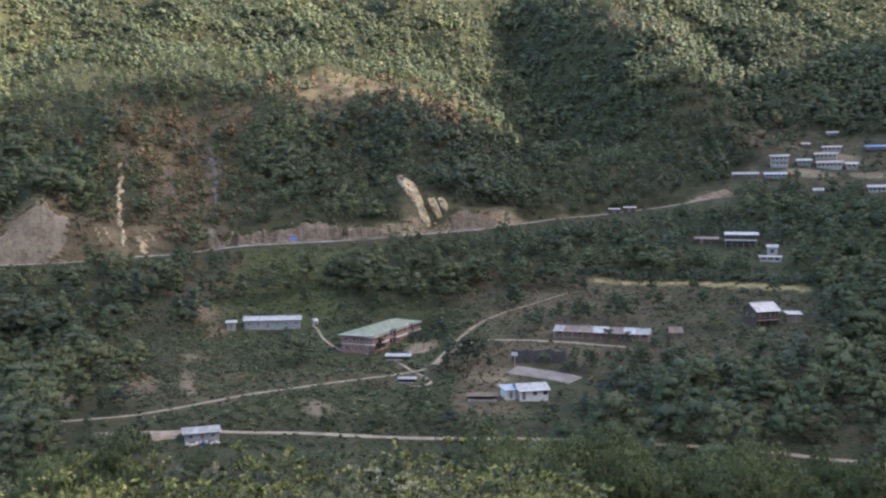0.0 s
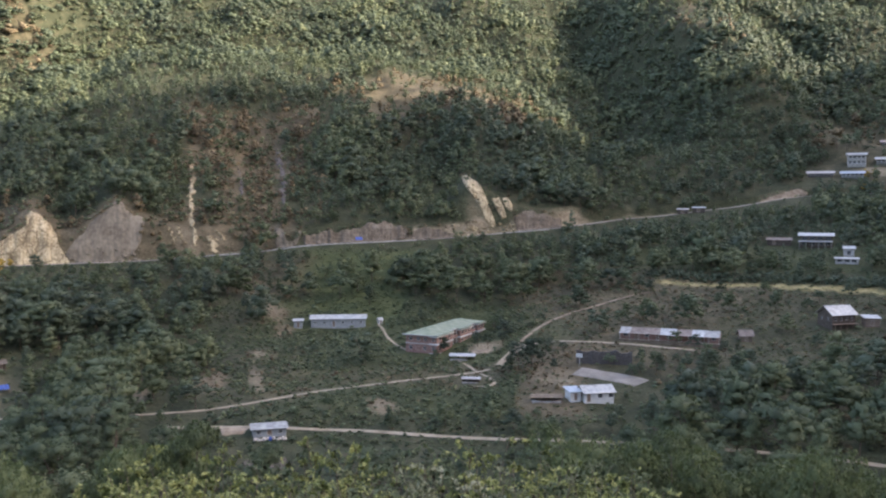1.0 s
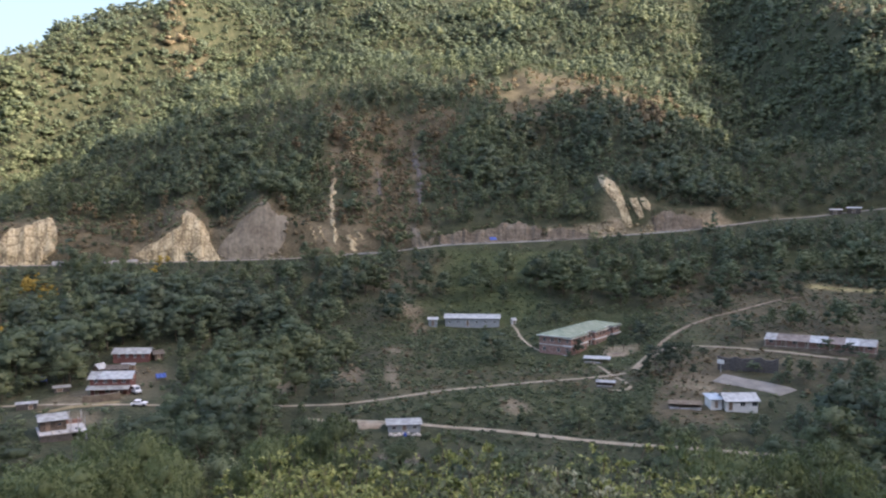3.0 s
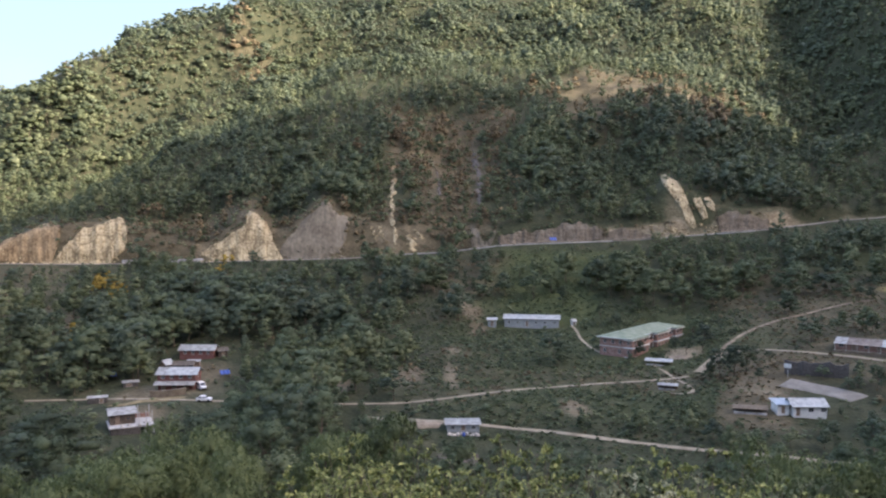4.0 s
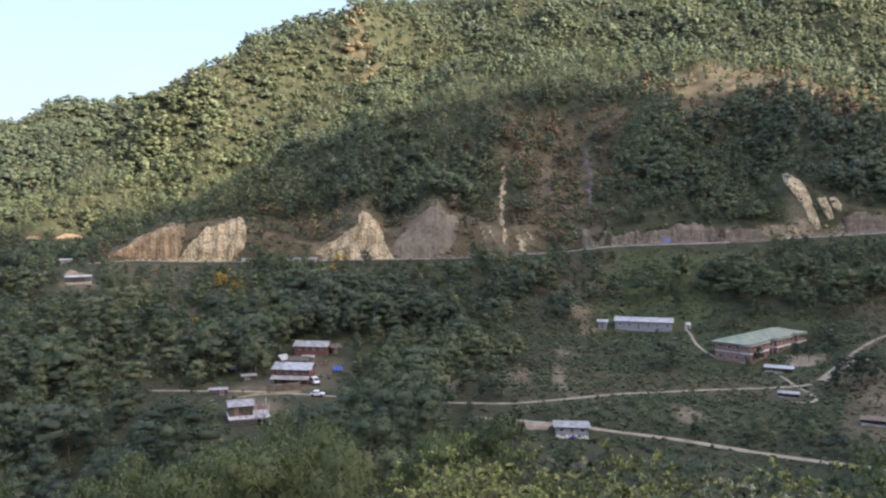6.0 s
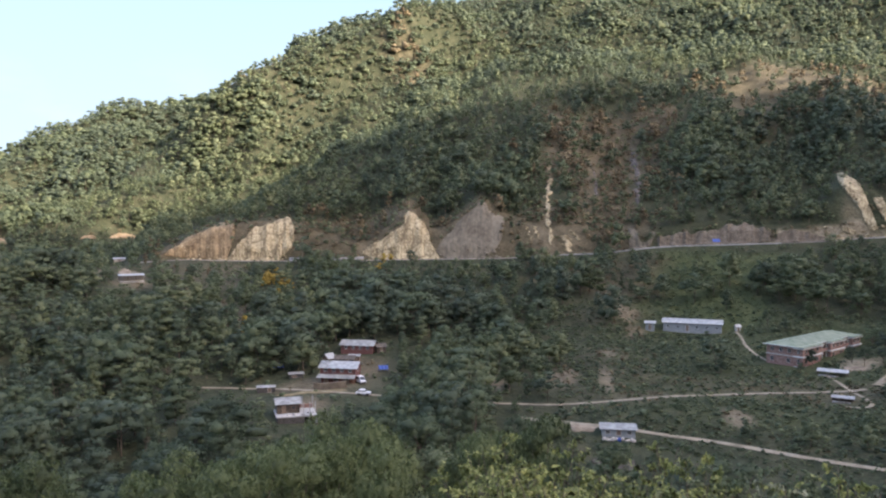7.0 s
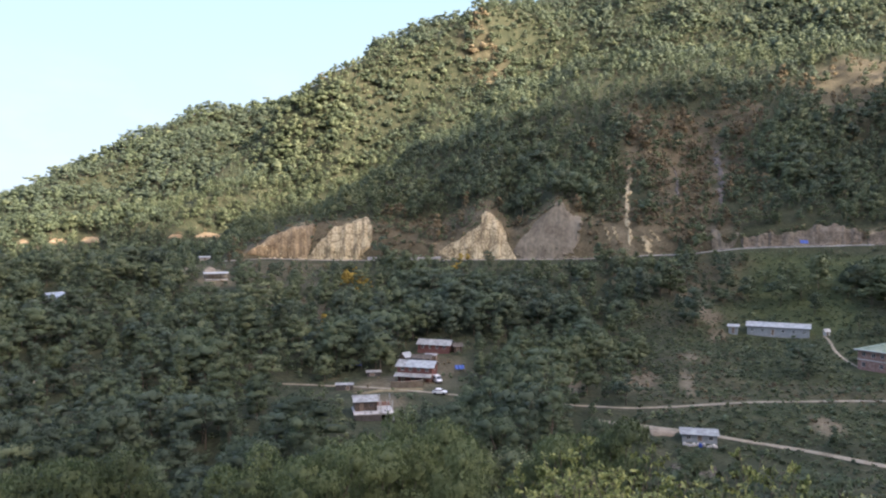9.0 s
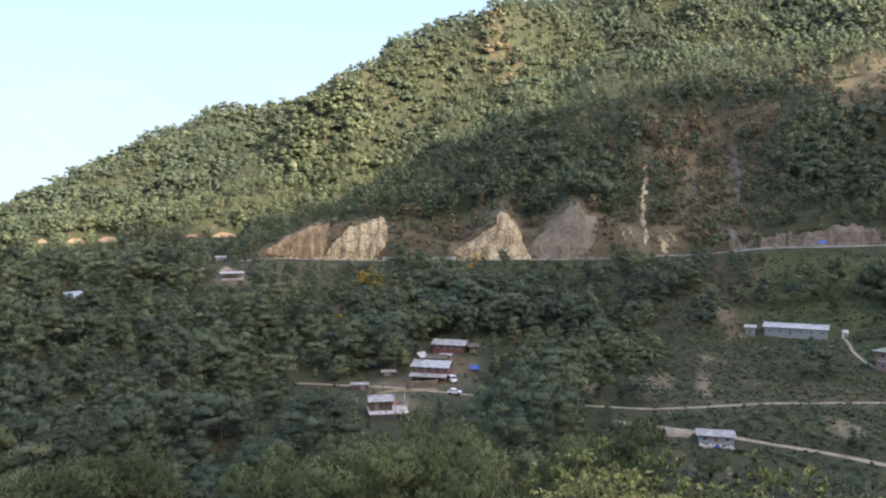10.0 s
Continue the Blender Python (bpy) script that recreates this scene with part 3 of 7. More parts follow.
# ---------------------------------------------------------------- ground
cols = np.concatenate([np.arange(-180, -51, 4.3), np.arange(-50, 50.01, 0.42), np.arange(54.3, 180, 4.3)])
rows = np.concatenate([np.arange(2, 150, 4.0), np.arange(150, 345, 2.0), np.arange(345, 356, 1.4), np.arange(356, 382, 0.8), np.arange(382, 480, 2.4),
                       np.arange(480, 1100, 5.0), np.geomspace(1100, 4700, 34)])
ga, gr = np.meshgrid(np.radians(cols), rows, indexing="ij")
gr = gr + (np.interp(np.degrees(ga), AZ, ROAD_R) - 360) * smooth(180, 335, gr) * (1 - smooth(420, 700, gr))
gx, gy = (gr * np.sin(ga)).ravel(), (gr * np.cos(ga)).ravel()
gz = height(gx, gy)
nc, nr = len(cols), len(rows)
idx = np.arange(nc * nr).reshape(nc, nr)
nxt = np.roll(idx, -1, axis=0)
quads = np.stack([idx[:, :-1], idx[:, 1:], nxt[:, 1:], nxt[:, :-1]], -1).reshape(-1, 4)
gverts = np.concatenate([np.stack([gx, gy, gz], 1), [[0, 0, 58.35]]])
me = mesh_from("ground", gverts, quads[:, ::-1], [ground_mat], True)
bm = bmesh.new()
bm.from_mesh(me)
bm.verts.ensure_lookup_table()
for k in range(nc):
    bm.faces.new((bm.verts[nc * nr], bm.verts[int(nxt[k, 0])], bm.verts[int(idx[k, 0])])).smooth = True
bmesh.ops.recalc_face_normals(bm, faces=bm.faces)
bm.to_mesh(me)
bm.free()
cov = cover(gverts[:, 0], gverts[:, 1])
for name, values in zip(("bare", "dry", "meadow", "straw"), cov):
    attribute(me, name, values)
ground = tagged(new("ground", me), "steep valley sides of grass, scrub and bare earth", "ground", kind="structure")

for name, (line, width) in ROADS.items():
    t = np.gradient(line[:, :2], axis=0)
    t /= np.linalg.norm(t, axis=1)[:, None]
    side = np.stack([-t[:, 1], t[:, 0]], 1)
    across = np.array([-1.0, -0.5, 0.0, 0.5, 1.0])
    ragged = 1 + 0.16 * vnoise(line[:, 0], line[:, 1], 4.0, 77)
    off = across[None, :] * (width / 2 * ragged)[:, None]
    v = np.zeros((len(line), 5, 3))
    v[:, :, :2] = line[:, None, :2] + side[:, None, :] * off[:, :, None]
    v[:, :, 2] = line[:, 2, None] + 0.05 - 0.05 * np.abs(across)[None, :] ** 2 + 0.02 * vnoise(v[:, :, 0], v[:, :, 1], 1.7, 5)
    q = np.arange(len(line) * 5).reshape(-1, 5)
    f = np.stack([q[:-1, :-1], q[:-1, 1:], q[1:, 1:], q[1:, :-1]], -1).reshape(-1, 4)
    ob = new(name, mesh_from(name, v.reshape(-1, 3), f, [M[{"hillside_road": "tar", "upper_track": "dirt"}.get(name, "road")]], True))
    tagged(ob, {"hillside_road": "narrow pale hill road cut into the mountainside", "village_track": "dusty pale track winding across the bench",
                "upper_track": "brown earth track climbing past the long block", "lower_road": "dusty road along the valley below", "school_path": "narrow earth footpath beside the long building", "footpath_1": "trodden path from the school down to the track",
                "footpath_2": "trodden path from the long house to the school"}[name],
           "road", kind="structure")

# ---------------------------------------------------------------- houses
KEEP_OPEN, BUILT = [], []


def part(name, bm, mat, parent=None, label=""):
    me = bpy.data.meshes.new(name)
    bm.to_mesh(me)
    bm.free()
    me.materials.append(mat)
    ob = new(name, me)
    if parent is not None:
        ob.parent = parent
    if label:
        ob["label"] = label
    return ob


def box(x0, y0, z0, x1, y1, z1, bm=None):
    bm = bm or bmesh.new()
    v = [bm.verts.new((x, y, z)) for z in (z0, z1) for x, y in ((x0, y0), (x1, y0), (x1, y1), (x0, y1))]
    for f in ((3, 2, 1, 0), (4, 5, 6, 7), (0, 1, 5, 4), (1, 2, 6, 5), (2, 3, 7, 6), (3, 0, 4, 7)):
        bm.faces.new([v[i] for i in f])
    return bm


def slab(bm, quad, thick):
    """A plate with the given four corners as its top."""
    top = [Vector(p) for p in quad]
    n = (top[1] - top[0]).cross(top[3] - top[0]).normalized() * thick
    v = [bm.verts.new(p) for p in top] + [bm.verts.new(p - n) for p in top]
    for f in ((0, 1, 2, 3), (7, 6, 5, 4), (0, 4, 5, 1), (1, 5, 6, 2), (2, 6, 7, 3), (3, 7, 4, 0)):
        bm.faces.new([v[i] for i in f])


def wall_plate(length, height_, thick, openings=(), base=0.0):
    """An upright wall along x, its outside at y = 0, with openings (x, z, w, h) cut right through."""
    xs = sorted({-length / 2, length / 2, *(o[0] - o[2] / 2 for o in openings), *(o[0] + o[2] / 2 for o in openings)})
    zs = sorted({base, height_, *(o[1] for o in openings), *(o[1] + o[3] for o in openings)})
    bm = bmesh.new()
    made = {}

    def vert(i, j, k):
        if (i, j, k) not in made:
            made[i, j, k] = bm.verts.new((xs[i], thick * k, zs[j]))
        return made[i, j, k]

    def solid(i, j):
        if not (0 <= i < len(xs) - 1 and 0 <= j < len(zs) - 1):
            return False
        cx, cz = (xs[i] + xs[i + 1]) / 2, (zs[j] + zs[j + 1]) / 2
        return not any(abs(cx - o[0]) < o[2] / 2 and o[1] < cz < o[1] + o[3] for o in openings)

    for i in range(len(xs) - 1):
        for j in range(len(zs) - 1):
            if not solid(i, j):
                continue
            bm.faces.new((vert(i, j, 0), vert(i + 1, j, 0), vert(i + 1, j + 1, 0), vert(i, j + 1, 0)))
            bm.faces.new((vert(i, j + 1, 1), vert(i + 1, j + 1, 1), vert(i + 1, j, 1), vert(i, j, 1)))
            for di, dj, a, b in ((-1, 0, (0, 0), (0, 1)), (1, 0, (1, 1), (1, 0)), (0, -1, (1, 0), (0, 0)), (0, 1, (0, 1), (1, 1))):
                if not solid(i + di, j + dj):
                    p, q = (i + a[0], j + a[1]), (i + b[0], j + b[1])
                    bm.faces.new((vert(*p, 0), vert(*q, 0), vert(*q, 1), vert(*p, 1)))
    return bm


def thing(name, az, el, turn, label, category, group="", length=8.0, deep=6.0, tall=4.0, r=None, open_view=True):
    """An Empty on the ground along az, where the land lies el degrees below the eye; x is turned from the line across the view."""
    r = r or el_r(az, el)
    p = ground_at(az, r)
    e = new(name)
    e.empty_display_size = 0.5
    e.matrix_world = pose(p.x, p.y, p.z, 0, 0, -az + turn)
    tagged(e, label, category, group)
    m = e.matrix_world
    for k in np.arange(-length / 2, length / 2 + 0.1, 3.0):
        w = m @ Vector((k, 0, 0))
        BUILT.append((w.x, w.y, deep / 2 + 2.2))
    if open_view:
        for k in range(-4, 5):
            for q in (0.25, 0.6, 0.95):
                w = m @ Vector((length / 2 * k / 4, -deep / 2, tall * q))
                a, d = polar(w.x, w.y)
                KEEP_OPEN.append((float(a), math.degrees(math.atan2(w.z - EYE, d)), float(d)))
    return e


def placed(ob, x=0.0, y=0.0, z=0.0, rz=0.0):
    ob.matrix_basis = pose(x, y, z, 0, 0, rz)
    return ob


def fill_opening(parent, x, y, z, w, h, kind, frame_mat, rz=0.0):
    """A window (frame and pane) or a door in an opening of a wall whose outside stands at y."""
    bm = bmesh.new()
    t = 0.08
    for b in ((-w / 2, 0, -w / 2 + t, h), (w / 2 - t, 0, w / 2, h), (-w / 2 + t, 0, w / 2 - t, t), (-w / 2 + t, h - t, w / 2 - t, h)):
        box(b[0], 0.03, b[1], b[2], 0.12, b[3], bm)
    if kind == "w":
        box(-0.03, 0.04, t, 0.03, 0.10, h - t, bm)
        win = placed(part("window", bm, frame_mat, parent), x, y, z, rz)
        part("pane", box(-w / 2 + t, 0.07, t, w / 2 - t, 0.085, h - t), M["glass"], win)
    else:
        door = placed(part("door", bm, frame_mat, parent), x, y, z, rz)
        part("door_leaf", box(-w / 2 + t, 0.07, 0, w / 2 - t, 0.11, h - t), M["wood"], door)


def roof_sheets(e, length, deep, eave, rise, mat, over=0.5, shape="gable", sheet=0.75, label="", ox=0.0, oy=0.0):
    """A roof of ribbed metal sheet over a plan of that length and depth: one thick, ribbed skin and its ridge cap."""
    bm = bmesh.new()
    x0, x1, y0, y1 = -length / 2 - over, length / 2 + over, -deep / 2 - over, deep / 2 + over
    hip = deep / 2 * 0.9 + over if shape == "hip" else 0.0
    n = max(4, 2 * round((x1 - x0) / sheet / 2))
    xs = sorted({*np.linspace(x0, x1, n + 1).round(3), *((round(x0 + hip, 3), round(x1 - hip, 3)) if hip else ())})
    ys = [y0, y0 * 0.75, y0 * 0.5, y0 * 0.25, 0.0, y1 * 0.25, y1 * 0.5, y1 * 0.75, y1]
    low = eave - rise * over / (deep / 2)

    def top(x, y):
        if shape == "shed":
            return eave + rise * (y - y0) / (y1 - y0)
        k = 1 - abs(y) / y1
        if hip:
            k = min(k, min(x - x0, x1 - x) / hip)
        return low + (eave + rise - low) * k

    skin = [[[bm.verts.new((x, y, top(x, y) + (0.03 if i % 2 else 0.0) - d)) for y in ys] for i, x in enumerate(xs)] for d in (0.0, 0.06)]
    for i in range(len(xs) - 1):
        for j in range(len(ys) - 1):
            for s, grid in enumerate(skin):
                q = (grid[i][j], grid[i + 1][j], grid[i + 1][j + 1], grid[i][j + 1])
                bm.faces.new(q if s == 0 else q[::-1])
    u, d = skin
    m, k = len(xs) - 1, len(ys) - 1
    for i in range(m):
        bm.faces.new((d[i][0], d[i + 1][0], u[i + 1][0], u[i][0]))
        bm.faces.new((u[i][k], u[i + 1][k], d[i + 1][k], d[i][k]))
    for j in range(k):
        bm.faces.new((u[0][j], u[0][j + 1], d[0][j + 1], d[0][j]))
        bm.faces.new((d[m][j], d[m][j + 1], u[m][j + 1], u[m][j]))
    roof = placed(part("roof", bm, mat, e, label), ox, oy)
    if shape != "shed":
        cap = bmesh.new()
        a, b, z = x0 + hip, x1 - hip, eave + rise
        v = [cap.verts.new(c) for x in (a, b) for c in ((x, -0.25, z), (x, 0, z + 0.11), (x, 0.25, z), (x, 0, z + 0.03))]
        for f in ((0, 4, 5, 1), (1, 5, 6, 2), (2, 6, 7, 3), (3, 7, 4, 0), (0, 1, 2, 3), (7, 6, 5, 4)):
            cap.faces.new([v[i] for i in f])
        part("ridge_cap", cap, mat, roof)
    return roof


def walls(e, length, deep, tall, mat, front=(), side=(), base=-1.6, rise=0.0, frame_mat=None, floor=0.0, ox=0.0, oy=0.0, label=""):
    """Four walls; front and side hold (x, z, w, h, kind); rise: gables of that height on the short sides."""
    frame_mat = frame_mat or M["plaster"]
    t = 0.22
    f = placed(part("wall", wall_plate(length, tall, t, [o[:4] for o in front], base), mat, e, label), ox, oy - deep / 2)
    placed(part("wall", wall_plate(length, tall, t, (), base), mat, e, label), ox, oy + deep / 2, 0, 180)
    for s in (-1, 1):
        w = wall_plate(deep - 2 * t - 0.004, tall, t, [o[:4] for o in side], base)
        if rise:
            vs = [w.verts.new(c) for y in (0, t) for c in ((-deep / 2 + t, y, tall), (deep / 2 - t, y, tall), (0, y, tall + rise * (1 - 2 * t / deep)))]
            for q in ((0, 1, 2), (5, 4, 3), (1, 4, 5, 2), (0, 2, 5, 3), (0, 3, 4, 1)):
                w.faces.new([vs[i] for i in q])
        o = placed(part("wall", w, mat, e, label), ox + s * length / 2, oy, 0, 90 * s)
        for op in side:
            fill_opening(o, op[0], 0, op[1], op[2], op[3], op[4], frame_mat)
    for op in front:
        fill_opening(f, op[0], 0, op[1], op[2], op[3], op[4], frame_mat)
    part("floor", box(ox - length / 2 + t, oy - deep / 2 + t, floor - 0.2, ox + length / 2 - t, oy + deep / 2 - t, floor), M["concrete"], e)
    return f


def posts(e, xs, y, z0, z1, mat, w=0.12):
    for x in xs:
        part("post", box(x - w / 2, y - w / 2, z0, x + w / 2, y + w / 2, z1), mat, e)


def simple_house(name, az, el, turn, label, length, deep, tall, rise, wall, roof, front=(), shape="gable", side=(), group="", over=0.5, r=None, open_view=True, category="house", frame_mat=None):
    e = thing(name, az, el, turn, label, category, group, length, deep, tall + rise, r, open_view)
    walls(e, length, deep, tall, wall, front, side, rise=rise if shape == "gable" else 0.0, frame_mat=frame_mat)
    roof_sheets(e, length, deep, tall + 0.05, rise, roof, over, shape)
    return e


def row_of(n, length, z, w, h, kind="w"):
    return [(length * ((k + 0.5) / n - 0.5), z, w, h, kind) for k in range(n)]


# --- long pale blue house on the bench, with its shed and water tank
front = row_of(6, 18.4, 1.0, 0.9, 0.9)
front[2] = (front[2][0], 0.0, 0.95, 2.0, "d")
simple_house("long_house", 5.7, -8.1, -2, "long low pale blue house with bright tin roof", 18.4, 5.0, 2.8, 0.95, M["blue_wall"], M["tin"], front, frame_mat=M["white_wall"])
simple_house("shed", 3.0, -8.15, -2, "small blue shed with tin roof beside the long house", 2.8, 2.6, 2.2, 0.4, M["blue_wall"], M["tin"], [(0, 0, 0.9, 1.9, "d")], "shed", category="shed")
simple_house("hut", 8.5, -7.85, 25, "small white hut with pointed tin roof", 1.4, 1.4, 1.5, 0.6, M["white_wall"], M["tin"], [(0, 0, 0.7, 1.35, "d")], over=0.25, category="hut")


def two_storey_school():
    az, r = polar(SCHOOL[0], SCHOOL[1])
    e = thing("school_building", float(az), 0, 51.6 + float(az), "long two-storey pink brick school under a faded green roof", "building", "", 36, 11, 7, r=float(r))
    e.location.z = SCHOOL[2]
    e.scale.x = 1.2
    # main range; three bays stand forward of it
    main = [(x, z, 1.2, h, "w") for x in (-4.4, -2.2, 8.0, 9.6) for z, h in ((3.7, 1.3), (0.9, 1.4))]
    walls(e, 30, 8.0, 5.7, M["brick"], main, [(-2.4, 3.7, 1.0, 1.2, "w"), (0.2, 3.7, 1.0, 1.2, "w"), (2.6, 3.7, 1.0, 1.2, "w"), (-2.4, 0.9, 1.0, 1.3, "w"), (2.4, 0.9, 1.0, 1.3, "w")], base=-3.0, oy=1.25)
    for x0, x1 in ((-15, -6), (-1, 6), (10.5, 15)):
        c, w = (x0 + x1) / 2, x1 - x0
        n = 3 if w > 6 else 2
        rows_ = [(x, z, 1.1, h, "w") for x, _, _, _, _ in row_of(n, w - 0.8, 0, 1, 1) for z, h in ((3.7, 1.3), (0.9, 1.4))]
        if x0 == -1:
            rows_[3] = (rows_[3][0], 0.0, 1.5, 2.3, "d")
        walls(e, w - 0.01, 2.48, 5.4, M["brick"], rows_, [(0, 3.7, 0.8, 1.2, "w"), (0, 0.9, 0.8, 1.3, "w")], base=-3.0, ox=c, oy=-4.005)
        for z, h, out in ((2.7, 0.36, 0.35), (5.05, 0.34, 0.5), (-0.1, 0.3, 0.06)):
            band = bmesh.new()
            box(x0 - out, -5.25 - out, z, x1 + out, -5.248, z + h, band)
            box(x0 - out, -5.246, z, x0 + 0.002, -2.77, z + h, band)
            box(x1 - 0.002, -5.246, z, x1 + out, -2.77, z + h, band)
            part("band", band, M["white_wall"], e, "pale projecting band")
        part("bay_roof", box(x0 - 0.55, -5.85, 5.42, x1 + 0.55, -2.78, 5.62), M["green_roof"], e, "flat green bay roof")
    for z, h, out in ((2.7, 0.3, 0.12), (5.35, 0.3, 0.2)):
        part("band", box(-15 - out, -2.76, z, -15.002, 5.25 + out, z + h), M["plaster"], e, "pale floor band on the end wall")
        part("band", box(15.002, -2.76, z, 15 + out, 5.25 + out, z + h), M["plaster"], e, "pale floor band on the end wall")
    # gallery before the recesses
    for x0, x1, n in ((-5.9, -1.1, 3), (6.1, 10.4, 3)):
        part("balcony_floor", box(x0, -4.3, 2.75, x1, -2.77, 2.93), M["concrete"], e)
        part("parapet", box(x0, -4.4, 2.93, x1, -4.3, 3.7), M["brick"], e)
        for x in np.linspace(x0 + 0.3, x1 - 0.3, n):
            part("pillar", box(x - 0.15, -4.28, -1.2, x + 0.15, -3.98, 5.4), M["plaster"], e)
    roof_sheets(e, 30.0, 8.6, 5.75, 1.0, M["green_roof"], 0.75, "hip", oy=1.0, label="faded green sheet roof")
    fascia = bmesh.new()
    box(-15.8, -4.12, 5.36, 15.8, -4.02, 5.62, fascia)
    box(-15.8, -4.0, 5.4, -15.7, 6.0, 5.62, fascia)
    part("fascia", fascia, M["white_wall"], e, "white eaves board")
    return e


two_storey_school()


def canopy(name, az, el, turn, length, deep, tall, roof, label, group="", walls_=None, r=None):
    e = thing(name, az, el, turn, label, "shelter", group, length, deep, tall, r)
    roof_sheets(e, length, deep, tall, 0.35, roof, 0.25, "shed")
    for y in (-deep / 2, deep / 2):
        posts(e, np.linspace(-length / 2, length / 2, 4), y, -1.0, tall + (0.35 if y > 0 else 0) - 0.03, M["wood"])
    part("floor", box(-length / 2, -deep / 2, -0.6, length / 2, deep / 2, 0.12), M["concrete"], e)
    if walls_:
        part("back_wall", box(-length / 2, deep / 2 - 0.3, 0, length / 2, deep / 2 - 0.15, tall * 0.9), walls_, e)
    return e


canopy("shelter", 14.15, -10.35, -4, 7.2, 2.6, 1.3, M["tin"], "low open shelter with white tin roof before the school")
# dark back wall paints the shade under this roof
canopy("shelter", 14.75, -11.95, -4, 4.6, 1.5, 1.1, M["tin_old"], "small dark roadside shelter with flat pale roof", walls_=M["wood_dark"])


# --- hamlet by the track: red two-storey house, houses above, the unfinished shed
def red_house():
    e = thing("red_house", -17.9, -11.75, -16, "two-storey red house with streaked tin roof above the track", "house", "", 9.4, 6.0, 5)
    low = [(-3.2, -0.2, 1.0, 1.75, "d"), (-0.6, 0.4, 1.2, 0.9, "w"), (2.4, -0.2, 1.0, 1.75, "d")]
    walls(e, 9.2, 5.4, 1.9, M["red_wall"], low, base=-2.5)
    e2 = row_of(4, 8.8, 2.75, 0.95, 0.95)
    f = part("upper_wall", wall_plate(9.4, 4.0, 0.2, [o[:4] for o in e2], 1.92), M["red_wall"], e)
    placed(f, 0, -2.8)
    for o in e2:
        fill_opening(f, o[0], 0, o[1], o[2], o[3], "w", M["white_wall"])
    for s in (-1, 1):
        w = wall_plate(5.18, 4.0, 0.2, [(0, 2.7, 0.9, 0.9)], 1.92)
        vs = [w.verts.new(c) for y in (0, 0.2) for c in ((-2.59, y, 4.0), (2.59, y, 4.0), (0, y, 4.95))]
        for q in ((0, 1, 2), (5, 4, 3), (1, 4, 5, 2), (0, 2, 5, 3), (0, 3, 4, 1)):
            w.faces.new([vs[i] for i in q])
        g = placed(part("gable_wall", w, M["red_wall"], e), s * 4.7, 0, 0, 90 * s)
        fill_opening(g, 0, 0, 2.7, 0.9, 0.9, "w", M["white_wall"])
    placed(part("upper_wall", wall_plate(9.4, 4.0, 0.2, (), 1.92), M["red_wall"], e), 0, 2.8, 0, 180)
    for k, (x0, x1, mat) in enumerate(((-4.7, -1.9, "tin_old"), (-1.9, 4.7, "tin"))):
        roof_sheets(e, x1 - x0 - 0.04, 5.6, 4.05 + 0.05 * k, 1.05, M[mat], 0.65 if k else 0.55, "gable", ox=(x0 + x1) / 2)
    bm = bmesh.new()
    slab(bm, [(-5.2, -4.7, 1.55), (4.9, -4.7, 1.55), (4.9, -2.82, 2.25), (-5.2, -2.82, 2.25)], 0.08)
    part("porch_roof", bm, M["tin_old"], e, "dull pale porch roof along the front")
    posts(e, (-5.0, -2.6, 0.0, 2.6, 4.7), -4.55, -0.2, 1.55, M["wood"])
    return e


red_house()
simple_house("house", -16.65, -9.9, -16, "red plank house with grey tin roof on the slope", 9.6, 5.0, 2.6, 1.0, M["red_wall"], M["tin_old"], row_of(4, 8.6, 1.3, 0.8, 1.0), frame_mat=M["white_wall"])
simple_house("outhouse", -17.6, -10.7, -8, "low dark wooden outhouse with rusted roof", 5.0, 3.2, 1.9, 0.6, M["wood_dark"], M["thatch"], [(0.8, 0, 0.9, 1.7, "d")], category="shed")
simple_house("outhouse", -17.0, -10.45, -12, "small hut with white flat roof between the houses", 3.4, 2.0, 1.5, 0.25, M["wood"], M["tin_old"], [(0.6, 0, 0.8, 1.3, "d")], "shed", category="shed", over=0.2)
simple_house("outhouse", -18.7, -10.6, 40, "small hut with steep pale tin roof", 2.4, 2.4, 1.9, 1.0, M["wood"], M["tin"], [(0, 0, 0.8, 1.6, "d")], category="shed", over=0.3)
simple_house("outhouse", -15.2, -9.9, 20, "small dark wooden hut beside the red house", 2.4, 2.2, 1.9, 0.6, M["wood_dark"], M["thatch"], [(0, 0, 0.8, 1.7, "d")], category="shed")
simple_house("goat_shed", -20.9, -11.45, 4, "little stone shed with pale flat roof", 3.6, 2.0, 1.0, 0.2, M["stone"], M["tin_old"], [(-0.5, 0, 1.4, 0.8, "d")], "shed", category="shed", over=0.3)
simple_house("roadside_hut", -22.9, -12.35, -2, "dark low roadside hut with white flat roof", 4.4, 2.0, 1.3, 0.15, M["stone"], M["tin_old"], [(0.9, 0, 1.0, 1.15, "d")], "shed", category="hut", over=0.2)


